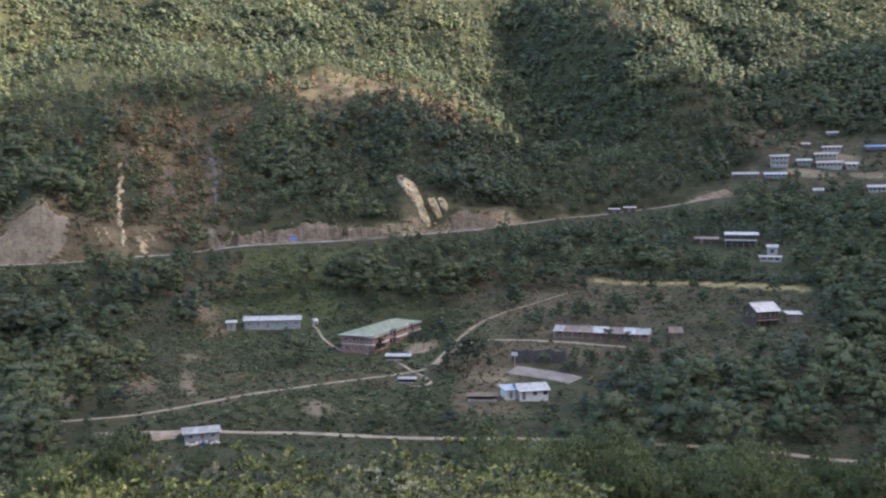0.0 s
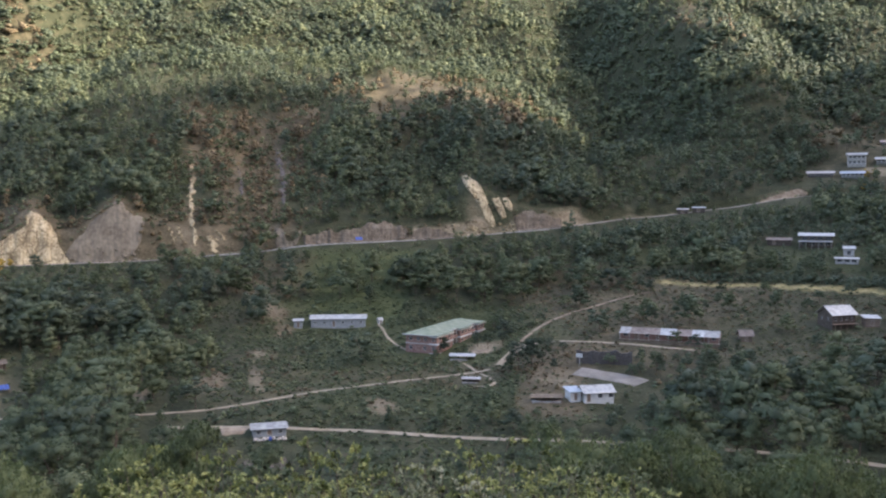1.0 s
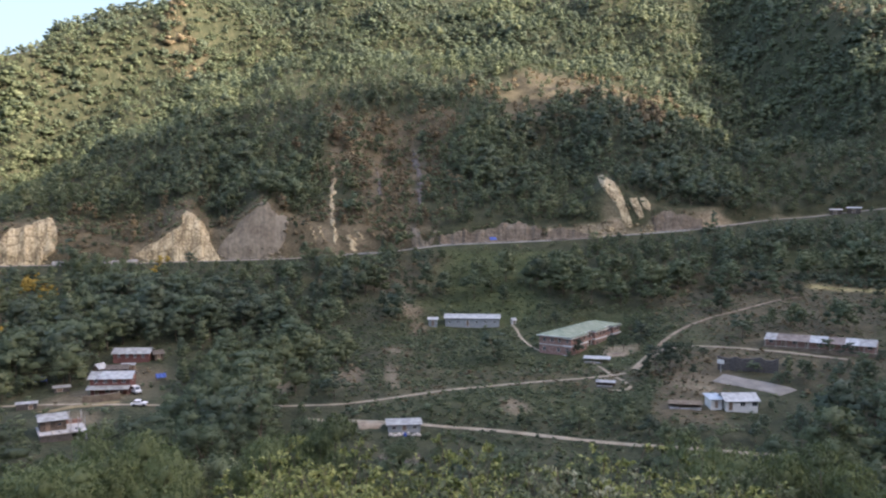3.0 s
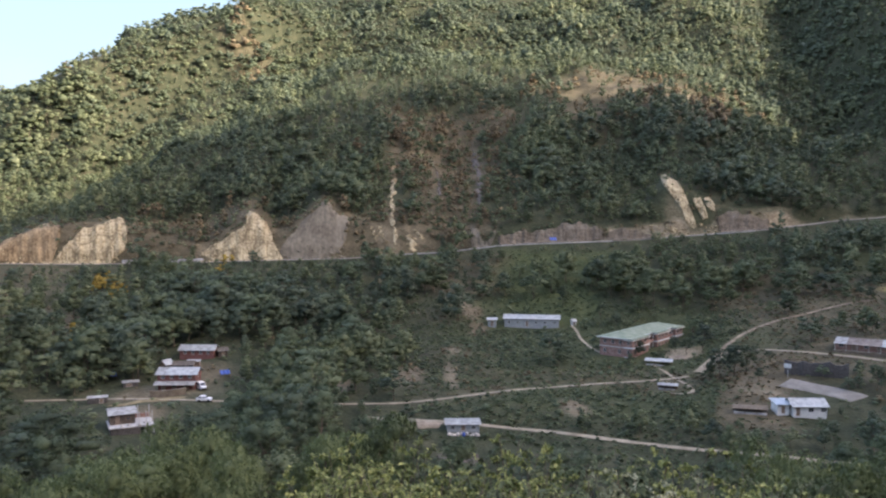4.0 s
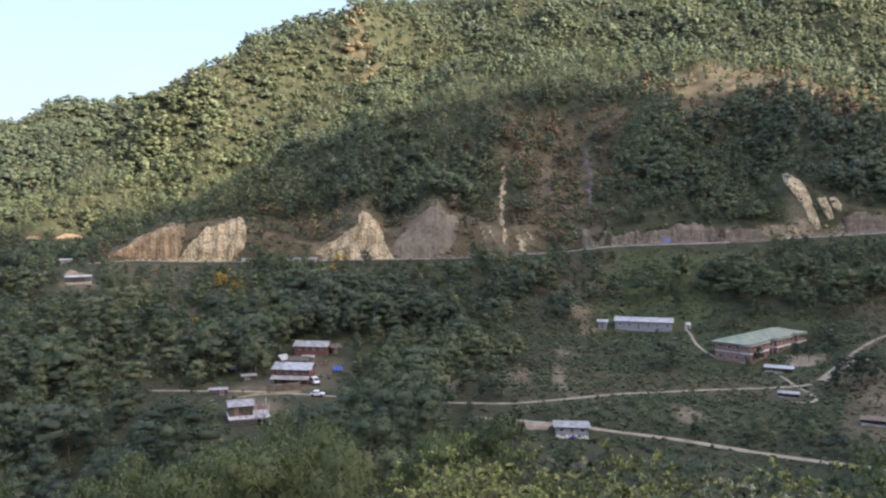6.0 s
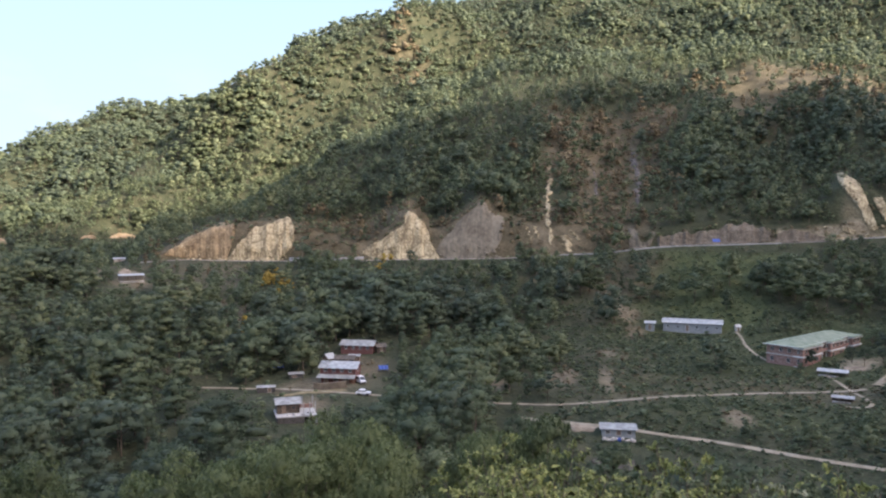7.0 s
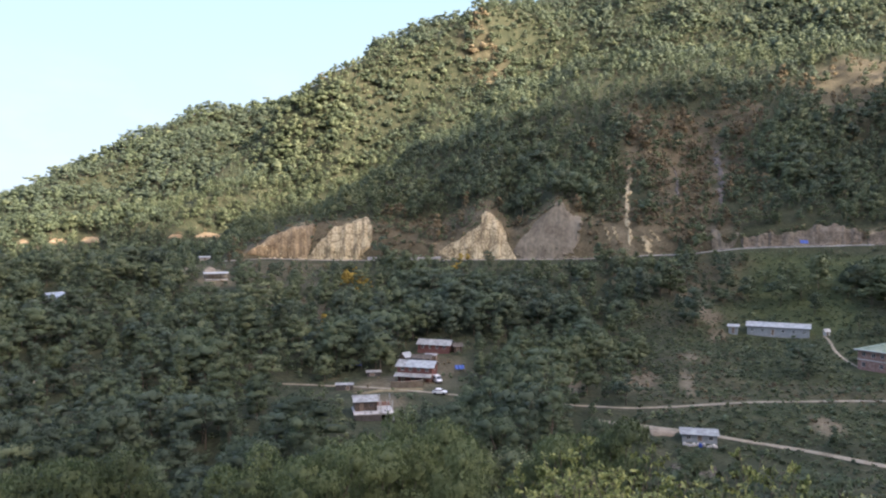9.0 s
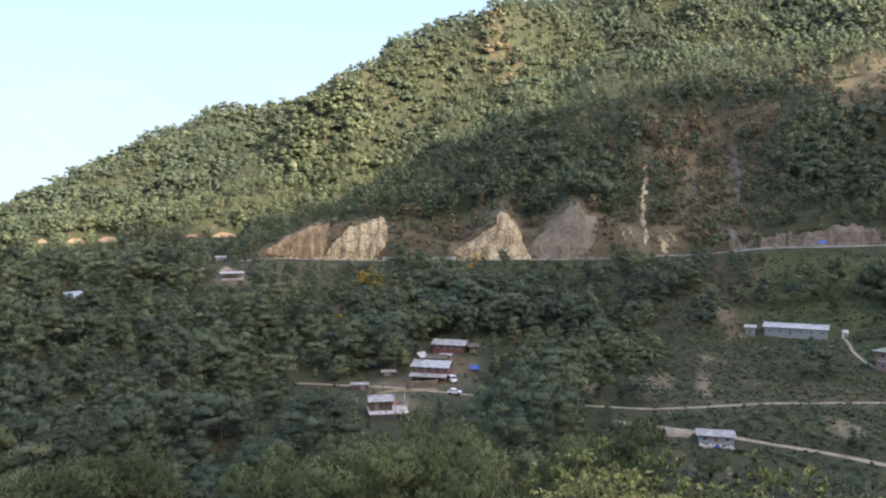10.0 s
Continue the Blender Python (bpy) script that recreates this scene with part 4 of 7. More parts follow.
def unfinished_house():
    e = thing("unfinished_house", -20.97, -14.1, 6, "half-built house with tin roof and rubble-strewn concrete floor", "house", "", 8.4, 6.0, 5.0)
    part("platform", box(-4.4, -4.2, -1.6, 1.6, 3.0, 1.15), M["stone"], e, "rough stone plinth")
    part("floor_slab", box(-4.6, -4.4, 1.16, 4.4, 3.1, 1.42), M["concrete"], e, "pale concrete floor slab")
    posts(e, (2.6, 4.2), -4.2, -1.8, 1.15, M["concrete"], 0.28)
    posts(e, (2.6, 4.2), 2.8, -1.8, 1.15, M["concrete"], 0.28)
    # dark walls put in for the shade under the open-sided roof
    walls(e, 5.0, 4.4, 3.7, M["wood_dark"], [(-1.0, 1.5, 0.9, 1.8, "d"), (1.2, 2.2, 0.9, 0.8, "w")], base=1.43, floor=1.64, ox=-1.7, oy=0.6, frame_mat=M["wood"])
    roof_sheets(e, 5.0, 4.6, 3.75, 0.8, M["tin_old"], 0.45, "gable", ox=-1.7, oy=0.6)
    posts(e, (1.6, 3.0, 4.2), -2.2, 1.43, 3.9, M["concrete"], 0.18)
    posts(e, (1.8, 4.2), 2.6, 1.43, 4.2, M["concrete"], 0.18)
    part("low_wall", box(1.3, 2.85, 1.43, 4.4, 3.05, 2.3), M["brick"], e)
    rnd = random.Random(4)
    for k in range(16):
        x, y, q = rnd.uniform(-4.0, 4.0), rnd.uniform(-4.1, -2.1), rnd.uniform(0.15, 0.42)
        stone = bmesh.new()
        bmesh.ops.create_icosphere(stone, subdivisions=1, radius=q, matrix=pose(x, y, 1.42 + 0.4 * q, rnd.uniform(0, 90), rnd.uniform(0, 90), 0))
        for v in stone.verts:
            v.co += Vector((rnd.uniform(-.2, .2), rnd.uniform(-.2, .2), rnd.uniform(-.1, .2))) * q
        part("rubble", stone, M["concrete"], e)
    return e


unfinished_house()


def tarp_shelter(az, el, w, d, h, label):
    e = thing("tarpaulin_shelter", az, el, 6, label, "shelter", "blue tarpaulins", w, d, h)
    bm = bmesh.new()
    n = 8
    for i in range(n):
        x0, x1 = -w / 2 + w * i / n, -w / 2 + w * (i + 1) / n
        s0, s1 = 0.12 * math.sin(i * 2.1), 0.12 * math.sin((i + 1) * 2.1)
        slab(bm, [(x0, -d / 2, h * 0.55 + s0), (x1, -d / 2, h * 0.55 + s1), (x1, d / 2, h + s1), (x0, d / 2, h + s0)], 0.03)
    part("sheet", bm, M["tarp"], e)
    posts(e, (-w / 2, w / 2), -d / 2 + 0.1, -0.6, h * 0.52, M["wood"], 0.09)
    posts(e, (-w / 2, w / 2), d / 2 - 0.1, -0.6, h * 0.95, M["wood"], 0.09)


tarp_shelter(-22.1, -11.0, 2.9, 2.4, 1.9, "blue tarpaulin stretched over poles by the hamlet")
tarp_shelter(-15.0, -11.2, 2.6, 2.2, 1.6, "blue tarpaulin stretched over poles below the house")
tarp_shelter(7.1, -2.55, 3.0, 2.6, 2.6, "blue tarpaulin shelter at the edge of the hill road")


def vehicle(name, az, el, turn, label, length, tall, van):
    e = thing(name, az, el, turn, label, "car", "parked cars", length, 1.8, tall)
    bm = bmesh.new()
    half = length / 2
    if van:
        side = [(-half, .35), (-half, 1.0), (-half + .15, tall - .1), (-half + .35, tall), (half - 1.2, tall), (half - .55, 1.05), (half - .05, .9), (half, .35)]
    else:
        side = [(-half, .35), (-half, .85), (-half + .25, .95), (-half + .9, tall), (half - 1.7, tall), (half - 1.0, .95), (half - .1, .8), (half, .35)]
    rows_ = [[bm.verts.new((x, y * (1.0 if z < 1.0 else 0.88), z)) for x, z in side] for y in (-.8, .8)]
    n = len(side)
    bm.faces.new(rows_[0])
    bm.faces.new(rows_[1][::-1])
    for k in range(n):
        bm.faces.new((rows_[0][k], rows_[1][k], rows_[1][(k + 1) % n], rows_[0][(k + 1) % n]))
    bmesh.ops.recalc_face_normals(bm, faces=bm.faces)
    bmesh.ops.bevel(bm, geom=bm.edges[:], offset=0.05, segments=1, affect="EDGES")
    part("body", bm, M["white_paint"], e)
    for s in (-1, 1):
        for x0, x1 in ((-half + .45, -half + 1.35), (-half + 1.45, half - 1.35)):
            y = s * .80
            part("side_window", box(x0, min(y, y - s * .09), 1.05, x1, max(y, y - s * .09), tall - .18), M["glass"], e)
        for x in (-half + .7, half - .75):
            w = bmesh.new()
            bmesh.ops.create_cone(w, cap_ends=True, segments=14, radius1=.32, radius2=.32, depth=.2, matrix=pose(x, s * .75, .32, 90, 0, 0))
            part("wheel", w, M["rubber"], e)
    bm = bmesh.new()
    lean, foot = (0.65, 1.07) if van else (0.7, 0.98)
    x0, x1 = (half - .57, half - 1.15) if van else (half - 1.03, half - 1.66)
    slab(bm, [(x0 + .03, -.6, foot + .06), (x0 + .03, .6, foot + .06), (x1 + .04, .58, tall - .1), (x1 + .04, -.58, tall - .1)], 0.05)
    part("windscreen", bm, M["glass"], e)
    for s in (-1, 1):
        part("headlight", box(half - .06, s * .58 - .14, .62, half + .02, s * .58 + .14, .78), M["glass"], e)
    part("bumper", box(half - .05, -.74, .36, half + .06, .74, .52), M["rubber"], e)


vehicle("van", -16.55, -11.95, -68, "white van parked beside the red house", 3.7, 1.85, True)
vehicle("car", -16.35, -12.72, -12, "white car parked on the track", 3.6, 1.45, False)

# --- houses by the lower road
front = [(-2.2, 0.6, 0.9, 0.9, "w"), (0, 0, 1.0, 1.75, "d"), (2.2, 0.6, 0.9, 0.9, "w")]
roadside = simple_house("roadside_house", 1.0, -15.0, 4, "low blue-grey house with dull tin roof by the lower road", 6.8, 3.6, 1.35, 0.3, M["blue_wall"], M["tin_old"], [(x, z * 0.5, w, min(h * 0.9, 1.2), k) for x, z, w, h, k in front], "shed")
cottage = simple_house("cottage", 0.7, -17.4, 6, "small cottage with weathered dark roof below the road", 6.8, 4.2, 2.4, 1.2, M["wood_dark"], M["thatch"], front, r=158, open_view=False)
cloth = bmesh.new()
for i in range(6):
    x0, x1 = 0.9 + 0.3 * i, 0.9 + 0.3 * (i + 1)
    y0, y1 = -2.42 - 0.06 * (i % 2), -2.42 - 0.06 * ((i + 1) % 2)
    slab(cloth, [(x0, y0, 0.5), (x1, y1, 0.5), (x1, y1, 2.1), (x0, y0, 2.1)], 0.02)
part("hanging_cloth", cloth, M["purple_cloth"], cottage, "purple cloth hung along the wall")


def sack(x, y, z, size, rnd, mat, label):
    """A slumped sack: a pinched, flattened bag."""
    bm = bmesh.new()
    bmesh.ops.create_icosphere(bm, subdivisions=2, radius=size)
    for v in bm.verts:
        k = 1.0 - 0.45 * max(0.0, v.co.z / size) ** 2
        v.co = Vector((v.co.x * k * 1.15, v.co.y * k * 0.85, max(v.co.z * 1.1, -size * 0.55))) + Vector((rnd.uniform(-1, 1), rnd.uniform(-1, 1), rnd.uniform(-1, 1))) * size * 0.07
    e = tagged(new("sack"), label, "sack", "sacks by the roadside house")
    e.matrix_world = pose(x, y, z + size * 0.5, 0, 0, rnd.uniform(0, 180))
    part("bag", bm, mat, e)


rnd_ = random.Random(12)
for k in range(11):
    w = roadside.matrix_world @ Vector((-3.0 + 0.62 * k + rnd_.uniform(-.2, .2), -2.6 - rnd_.uniform(0, 1.2), 0))
    g = float(height(np.array([w.x]), np.array([w.y]))[0])
    sack(w.x, w.y, g, rnd_.uniform(0.32, 0.5), rnd_, M["tarp"] if k == 5 else M["plaster"], "blue plastic bundle before the roadside house" if k == 5 else "pale full sack before the roadside house")


# --- the long teaching block, its court and the white house
def teaching_block():
    e = thing("teaching_block", 28.0, -8.75, -5, "long brick block with patched tin and rusted roofs", "building", "", 29, 6, 4)
    doors = []
    for k in range(9):
        x = -12.6 + 3.15 * k
        doors.append((x, 0.0, 1.0, 1.85, "d") if k % 2 else (x, 0.8, 1.3, 0.95, "w"))
    walls(e, 28.6, 5.6, 2.2, M["brick"], doors, rise=0.85)
    x = -14.3
    for w, mat, label in ((3.2, "tin_old", "dull grey tin roof"), (8.6, "tin_rust", "rust brown roof sheets"), (4.6, "tin", "bright tin roof"), (4.4, "tin_rust", "rust brown roof sheets"), (3.6, "tin", "bright tin roof"), (4.2, "tin_old", "dull grey roof sheets")):
        roof_sheets(e, w - 0.08, 5.6, 2.25, 0.9, M[mat], 0.04, "gable", ox=x + w / 2, label=label)
        bm = bmesh.new()
        slab(bm, [(x, -4.3, 1.85), (x + w - 0.06, -4.3, 1.85), (x + w - 0.06, -2.7, 2.3), (x, -2.7, 2.3)], 0.06)
        part("verandah_roof", bm, M[mat], e)
        x += w
    posts(e, np.linspace(-14.0, 14.0, 11), -4.2, -1.2, 1.83, M["plaster"], 0.16)
    part("verandah_floor", box(-14.4, -4.5, -1.4, 14.4, -2.83, 0.0), M["mud_wall"], e, "earth plinth")


teaching_block()
front = [(-2.6, 0.0, 1.0, 2.0, "d"), (0.2, 0.9, 1.2, 1.0, "w"), (2.9, 0.9, 1.2, 1.0, "w")]
simple_house("white_house", 23.2, -12.85, 22, "white walled house with bright tin roof by the court", 7.2, 5.0, 2.3, 1.1, M["white_wall"], M["tin"], front, side=[(0, 0.9, 1.0, 1.0, "w")])
simple_house("annex", 21.7, -12.9, 22, "lean-to white annex beside the white house", 2.6, 3.6, 2.1, 0.5, M["white_wall"], M["tin_blue"], [(0, 0, 0.9, 1.8, "d")], "shed")
# back wall darkened in place of the shade beneath the stall's roof
canopy("shelter", 19.9, -13.1, 6, 7.0, 2.2, 1.1, M["mud_wall"], "low dark stall under a flat brown roof", walls_=M["wood_dark"])
simple_house("hut", 32.7, -8.6, 15, "small pale hut with pointed roof", 3.4, 3.0, 1.9, 1.2, M["mud_wall"], M["tin_rust"], [(0, 0, 0.9, 1.7, "d")], category="hut")


def timber_house():
    e = thing("timber_house", 38.0, -7.35, 42, "dark timber house on stilts with bright pitched roof", "house", "", 8.6, 6.4, 6)
    walls(e, 8.6, 6.4, 4.2, M["wood_dark"], row_of(4, 8.0, 2.0, 0.9, 1.1), [(-1.4, 2.0, 0.9, 1.1, "w"), (1.4, 2.0, 0.9, 1.1, "w")], rise=2.2)
    roof_sheets(e, 8.6, 6.4, 4.25, 2.2, M["tin"], 0.7, "gable")
    part("deck", box(-4.6, -4.6, 1.0, 4.6, -3.23, 1.15), M["wood"], e)
    posts(e, np.linspace(-4.4, 4.4, 5), -4.5, -1.8, 0.98, M["wood"], 0.14)


timber_house()
simple_house("annex", 39.9, -7.2, 20, "small annex with bright tin roof beside the timber house", 4.2, 3.2, 2.4, 0.7, M["wood"], M["tin"], [(0, 0, 0.9, 1.8, "d")], "shed")

# --- farm buildings above the field
# dark wall colour carries the shade of the farmhouse's open decks
farm = simple_house("farmhouse", 36.75, -2.45, 0, "dark two-storey farmhouse with white roof above the field", 12.4, 6.5, 4.4, 0.9, M["wood_dark"], M["tin"], row_of(4, 12, 2.5, 2.2, 1.3, "w") + [(x, 0.3, w, h, k) for x, _, w, h, k in row_of(4, 12, 0, 2.2, 1.5)], over=0.9)
eave = bmesh.new()
slab(eave, [(-6.8, -5.2, 1.75), (6.2, -5.2, 1.75), (6.2, -3.26, 2.25), (-6.8, -3.26, 2.25)], 0.07)
part("verandah_roof", eave, M["tin"], farm, "white lean-to roof along the front")
posts(farm, np.linspace(-6.4, 5.8, 6), -5.0, -1.5, 1.74, M["plaster"], 0.16)
simple_house("farm_shed", 38.5, -3.45, 3, "low grey shed with white roof below the farmhouse", 8.0, 3.4, 1.6, 0.4, M["concrete"], M["tin"], row_of(3, 7.6, 0.3, 1.7, 1.1), "shed", over=0.5)
simple_house("farm_hut", 38.6, -3.0, 3, "narrow grey hut with white roof behind the low shed", 3.8, 3.4, 3.0, 0.8, M["concrete"], M["tin"], [(0, 0.4, 1.4, 1.6, "w")], category="hut")
simple_house("farm_shed", 34.6, -2.4, 2, "long dark cattle shed beside the farmhouse", 9.5, 4.4, 2.0, 0.8, M["wood_dark"], M["tin_rust"], [(-2, 0, 1.2, 1.7, "d")])
simple_house("shop_hut", 28.7, -0.5, -4, "dark roadside shop hut with low tin roof", 5.0, 3.2, 2.0, 0.6, M["wood_dark"], M["concrete"], [(0, 0.0, 1.6, 1.8, "d")], "shed", group="roadside shops", category="hut")
simple_house("shop_hut", 29.7, -0.4, -4, "roadside shop hut with pale tin roof", 5.6, 3.2, 2.1, 0.6, M["wood_dark"], M["tin"], [(0, 0.0, 1.6, 1.8, "d")], "shed", group="roadside shops", category="hut")

# --- the village at the head of the valley
VILLAGE = [  # az, el, turn, length, deep, storey height, wall, roof, storeys
    (36.9, 1.85, 2, 13.0, 5.0, 2.2, "wood_dark", "concrete", 1), (38.7, 1.8, 0, 11.0, 5.0, 2.4, "blue_wall", "tin_blue", 1),
    (38.9, 2.55, 2, 9.5, 6.0, 2.9, "white_wall", "tin", 2), (40.35, 2.6, 0, 7.0, 5.0, 2.6, "blue_wall", "tin", 1),
    (41.8, 2.4, -3, 13.0, 5.5, 3.0, "white_wall", "tin_pink", 1), (41.6, 2.95, -3, 11.5, 5.5, 2.6, "plaster", "tin_pink", 1),
    (41.9, 3.4, 0, 10.0, 5.0, 2.6, "white_wall", "tin_pink", 1), (43.0, 2.35, 8, 5.5, 4.5, 2.6, "white_wall", "tin", 1),
    (41.9, 4.35, 0, 6.0, 4.0, 2.0, "wood_dark", "tin", 1), (44.4, 3.4, 4, 13.0, 5.0, 2.2, "wood_dark", "blue_roof", 1),
    (44.6, 1.05, -6, 11.0, 5.5, 3.0, "white_wall", "tin", 1), (40.4, 3.7, 6, 4.0, 3.5, 2.0, "wood_dark", "tin_pink", 1), (41.2, 0.9, 0, 4.0, 3.0, 1.8, "plaster", "concrete", 1)]
for az, el, turn, length, deep, storey, wall, roof, storeys in VILLAGE:
    rows_ = []
    for s in range(storeys):
        rows_ += [(x, 0.45 + s * storey, w, h, k) for x, _, w, h, k in row_of(max(2, round(length / 2.3)), length - 0.5, 0, 1.45, 1.6)]
    tone = {"red_wall": "red", "white_wall": "white", "blue_wall": "pale blue", "wood_dark": "dark timber", "plaster": "pale plastered"}[wall]
    cap = {"tin": "bright tin", "tin_blue": "blue-grey tin", "tin_pink": "faded pink tin", "blue_roof": "bright blue", "concrete": "grey"}[roof]
    e = simple_house("village_house", az, el, turn, f"{tone} {'two-storey' if storeys > 1 else 'single-storey'} village house under a {cap} roof", length, deep, storey * storeys, 0.8,
                     M[wall], M[roof], rows_, "gable", group="hillside village", over=0.9, open_view=True)
    for s in range(storeys):
        # verandah with its floor, rail and posts before each storey
        z = s * storey
        part("verandah_floor", box(-length / 2, -deep / 2 - 1.3, z - 0.15, length / 2, -deep / 2 - 0.004, z), M["concrete"], e)
        part("rail", box(-length / 2, -deep / 2 - 1.3, z + 0.75, length / 2, -deep / 2 - 1.22, z + 0.9), M["white_wall"], e)
        posts(e, np.linspace(-length / 2 + 0.1, length / 2 - 0.1, 5), -deep / 2 - 1.2, z - (1.4 if s == 0 else 0), z + storey - 0.2, M["wood"], 0.14)
    eave = bmesh.new()
    slab(eave, [(-length / 2 - 0.6, -deep / 2 - 1.7, storey * storeys - 0.55), (length / 2 + 0.6, -deep / 2 - 1.7, storey * storeys - 0.55),
                (length / 2 + 0.6, -deep / 2 - 0.75, storey * storeys - 0.27), (-length / 2 - 0.6, -deep / 2 - 0.75, storey * storeys - 0.27)], 0.07)
    part("porch_roof", eave, M[roof], e)

# --- farms among the trees at the valley mouth
canopy("shelter", -31.3, -4.85, 6, 9.0, 4.0, 2.4, M["tin"], "open pale-walled shed at the road's end", walls_=M["plaster"])
simple_house("house", -41.0, -6.1, 30, "white house with blue-grey tin roof among trees", 6.2, 5.0, 2.6, 1.3, M["white_wall"], M["tin_blue"], row_of(3, 5.6, 1.0, 0.9, 1.0), open_view=False)
simple_house("house", -43.0, -11.3, -25, "small house with pale blue roof among trees", 5.0, 4.2, 2.5, 1.4, M["plaster"], M["tin_blue"], row_of(2, 4.6, 0.9, 0.9, 1.0), open_view=False)
simple_house("house", -44.0, -4.2, 5, "low tin-roofed house on the wooded knoll", 5.0, 4.0, 2.4, 1.0, M["plaster"], M["tin"], row_of(2, 4.6, 0.9, 0.9, 1.0), open_view=False)
simple_house("roadside_hut", -32.0, -3.55, 0, "small tin hut where the hill road turns", 5.0, 2.6, 1.3, 0.5, M["plaster"], M["tin"], [(0, 0, 1.0, 1.1, "d")], "shed", category="hut")


# ---------------------------------------------------------------- landslips and cuttings
def slope_r(az, els):
    """Distances at which the hillside above the road, along az, is seen at those elevations."""
    r0 = float(np.interp(az, AZ, ROAD_R)) + 1.0
    rs = np.arange(r0, r0 + 260, 0.25)
    z = height(rs * math.sin(radians(az)), rs * math.cos(radians(az)))
    e = np.maximum.accumulate(np.degrees(np.arctan2(z - EYE, rs)) + 1e-5 * np.arange(len(rs)))
    return np.interp(els, e, rs)


SCARS, LIPS = [], []


def landslip(outline, mat, label, step=0.07, rough=0.9, name="landslip"):
    """Bare rock and earth where the slope came down: a rough skin over the hill, within an outline of (az, elevation)."""
    pts = np.array(outline)
    azs = np.arange(pts[:, 0].min() + 0.01, pts[:, 0].max(), step)
    closed = np.concatenate([pts, pts[:1]])
    grid = []
    n = 26
    for a in azs:
        hits = []
        for p, q in zip(closed, closed[1:]):
            if (p[0] - a) * (q[0] - a) <= 0 and p[0] != q[0]:
                hits.append(p[1] + (q[1] - p[1]) * (a - p[0]) / (q[0] - p[0]))
        if len(hits) < 2:
            hits = [float(np.interp(a, np.sort(pts[:, 0]), pts[np.argsort(pts[:, 0]), 1]))] * 2
        jag = 0.14 * float(vnoise(a * 10, 3.0, 4.0, 61)) + 0.07 * float(vnoise(a * 10, 9.0, 1.6, 62))
        e0, e1 = min(hits), max(hits) + jag * min(1.0, max(hits) - min(hits))
        rs = slope_r(a, np.linspace(e0, max(e1, e0 + 0.02), n))
        grid.append([(a, r) for r in rs])
    g = np.array(grid)
    x, y = g[..., 1] * np.sin(np.radians(g[..., 0])), g[..., 1] * np.cos(np.radians(g[..., 0]))
    z = height(x.ravel(), y.ravel()).reshape(x.shape)
    SCARS.append((pts[:, 0].min(), pts[:, 0].max(), pts))
    LIPS.append(closed)
    edge = np.minimum.outer(np.minimum(np.arange(len(azs)), np.arange(len(azs))[::-1]), np.full(n, 99)).astype(float)
    edge = np.minimum(edge, np.minimum(np.arange(n), np.arange(n)[::-1])[None, :])
    lift = np.where(edge < 0.5, -0.5, 0.22)
    rill = 1.3 * vnoise(g[..., 0] * 40, z * 0.3, 11.0, 71) + 0.7 * vnoise(g[..., 0] * 40, z * 0.5, 4.0, 74) + 0.6 * vnoise(x, z, 1.6, 72) + 0.35 * vnoise(x, z, 0.7, 73)
    off = lift + rough * 0.5 * np.clip(rill + 0.9, 0, None) * (edge > 0.5)
    d = np.stack([-x, -y, np.full_like(x, 0.9 * 360)], -1)
    d /= np.linalg.norm(d, axis=-1)[..., None]
    v = np.stack([x, y, z], -1) + d * off[..., None]
    q = np.arange(len(azs) * n).reshape(len(azs), n)
    f = np.stack([q[:-1, :-1], q[1:, :-1], q[1:, 1:], q[:-1, 1:]], -1).reshape(-1, 4)
    return tagged(new(name, mesh_from(name, v.reshape(-1, 3), f, [M[mat]])), label, "landslip", "landslips above the road", "structure")


landslip([(-16.43, -3.19), (-15.85, -2.65), (-15.27, -2.27), (-14.7, -2.07), (-14.51, -1.69), (-13.93, -1.42), (-13.54, -1.26), (-13.51, -0.61), (-13.28, -0.38), (-12.78, -0.45), (-12.59, -0.84), (-12.2, -1.11), (-11.89, -1.72), (-11.73, -2.49), (-11.42, -3.06), (-11.11, -3.64), (-14.5, -3.69), (-15.66, -3.65)], "slip_pale", "pale yellow landslip rock face above the road", 0.04, 0.55)
landslip([(-11.42, -3.14), (-11.12, -2.48), (-10.66, -1.91), (-10.09, -1.33), (-9.53, -0.64), (-8.96, -0.1), (-8.7, 0.28), (-8.32, 0.51), (-8.01, 0.32), (-7.82, -0.29), (-7.44, -0.63), (-6.87, -0.67), (-6.68, -0.94), (-6.86, -1.7), (-6.93, -2.27), (-7.23, -2.84), (-7.79, -3.42), (-9.12, -3.66), (-10.65, -3.67)], "slip_grey", "smooth grey-brown fan of fallen earth", 0.05, 0.3)
landslip([(-29.32, -3.19), (-28.51, -2.6), (-27.59, -2.0), (-26.66, -1.48), (-25.73, -0.99), (-25.1, -0.88), (-24.8, -1.34), (-24.88, -2.09), (-25.11, -2.85), (-25.38, -3.61), (-27.79, -3.47)], "slip_tan", "tan earth cutting at the road bend", 0.05, 0.7)
landslip([(-25.49, -3.64), (-25.0, -3.08), (-24.63, -2.55), (-24.17, -2.1), (-23.98, -1.76), (-23.49, -1.34), (-22.73, -1.07), (-21.98, -0.88), (-21.22, -0.77), (-21.03, -1.15), (-20.95, -2.11), (-21.11, -2.87), (-21.72, -3.33), (-22.03, -3.79)], "slip_pale", "pale fluted rock cutting above the road", 0.04, 0.75)


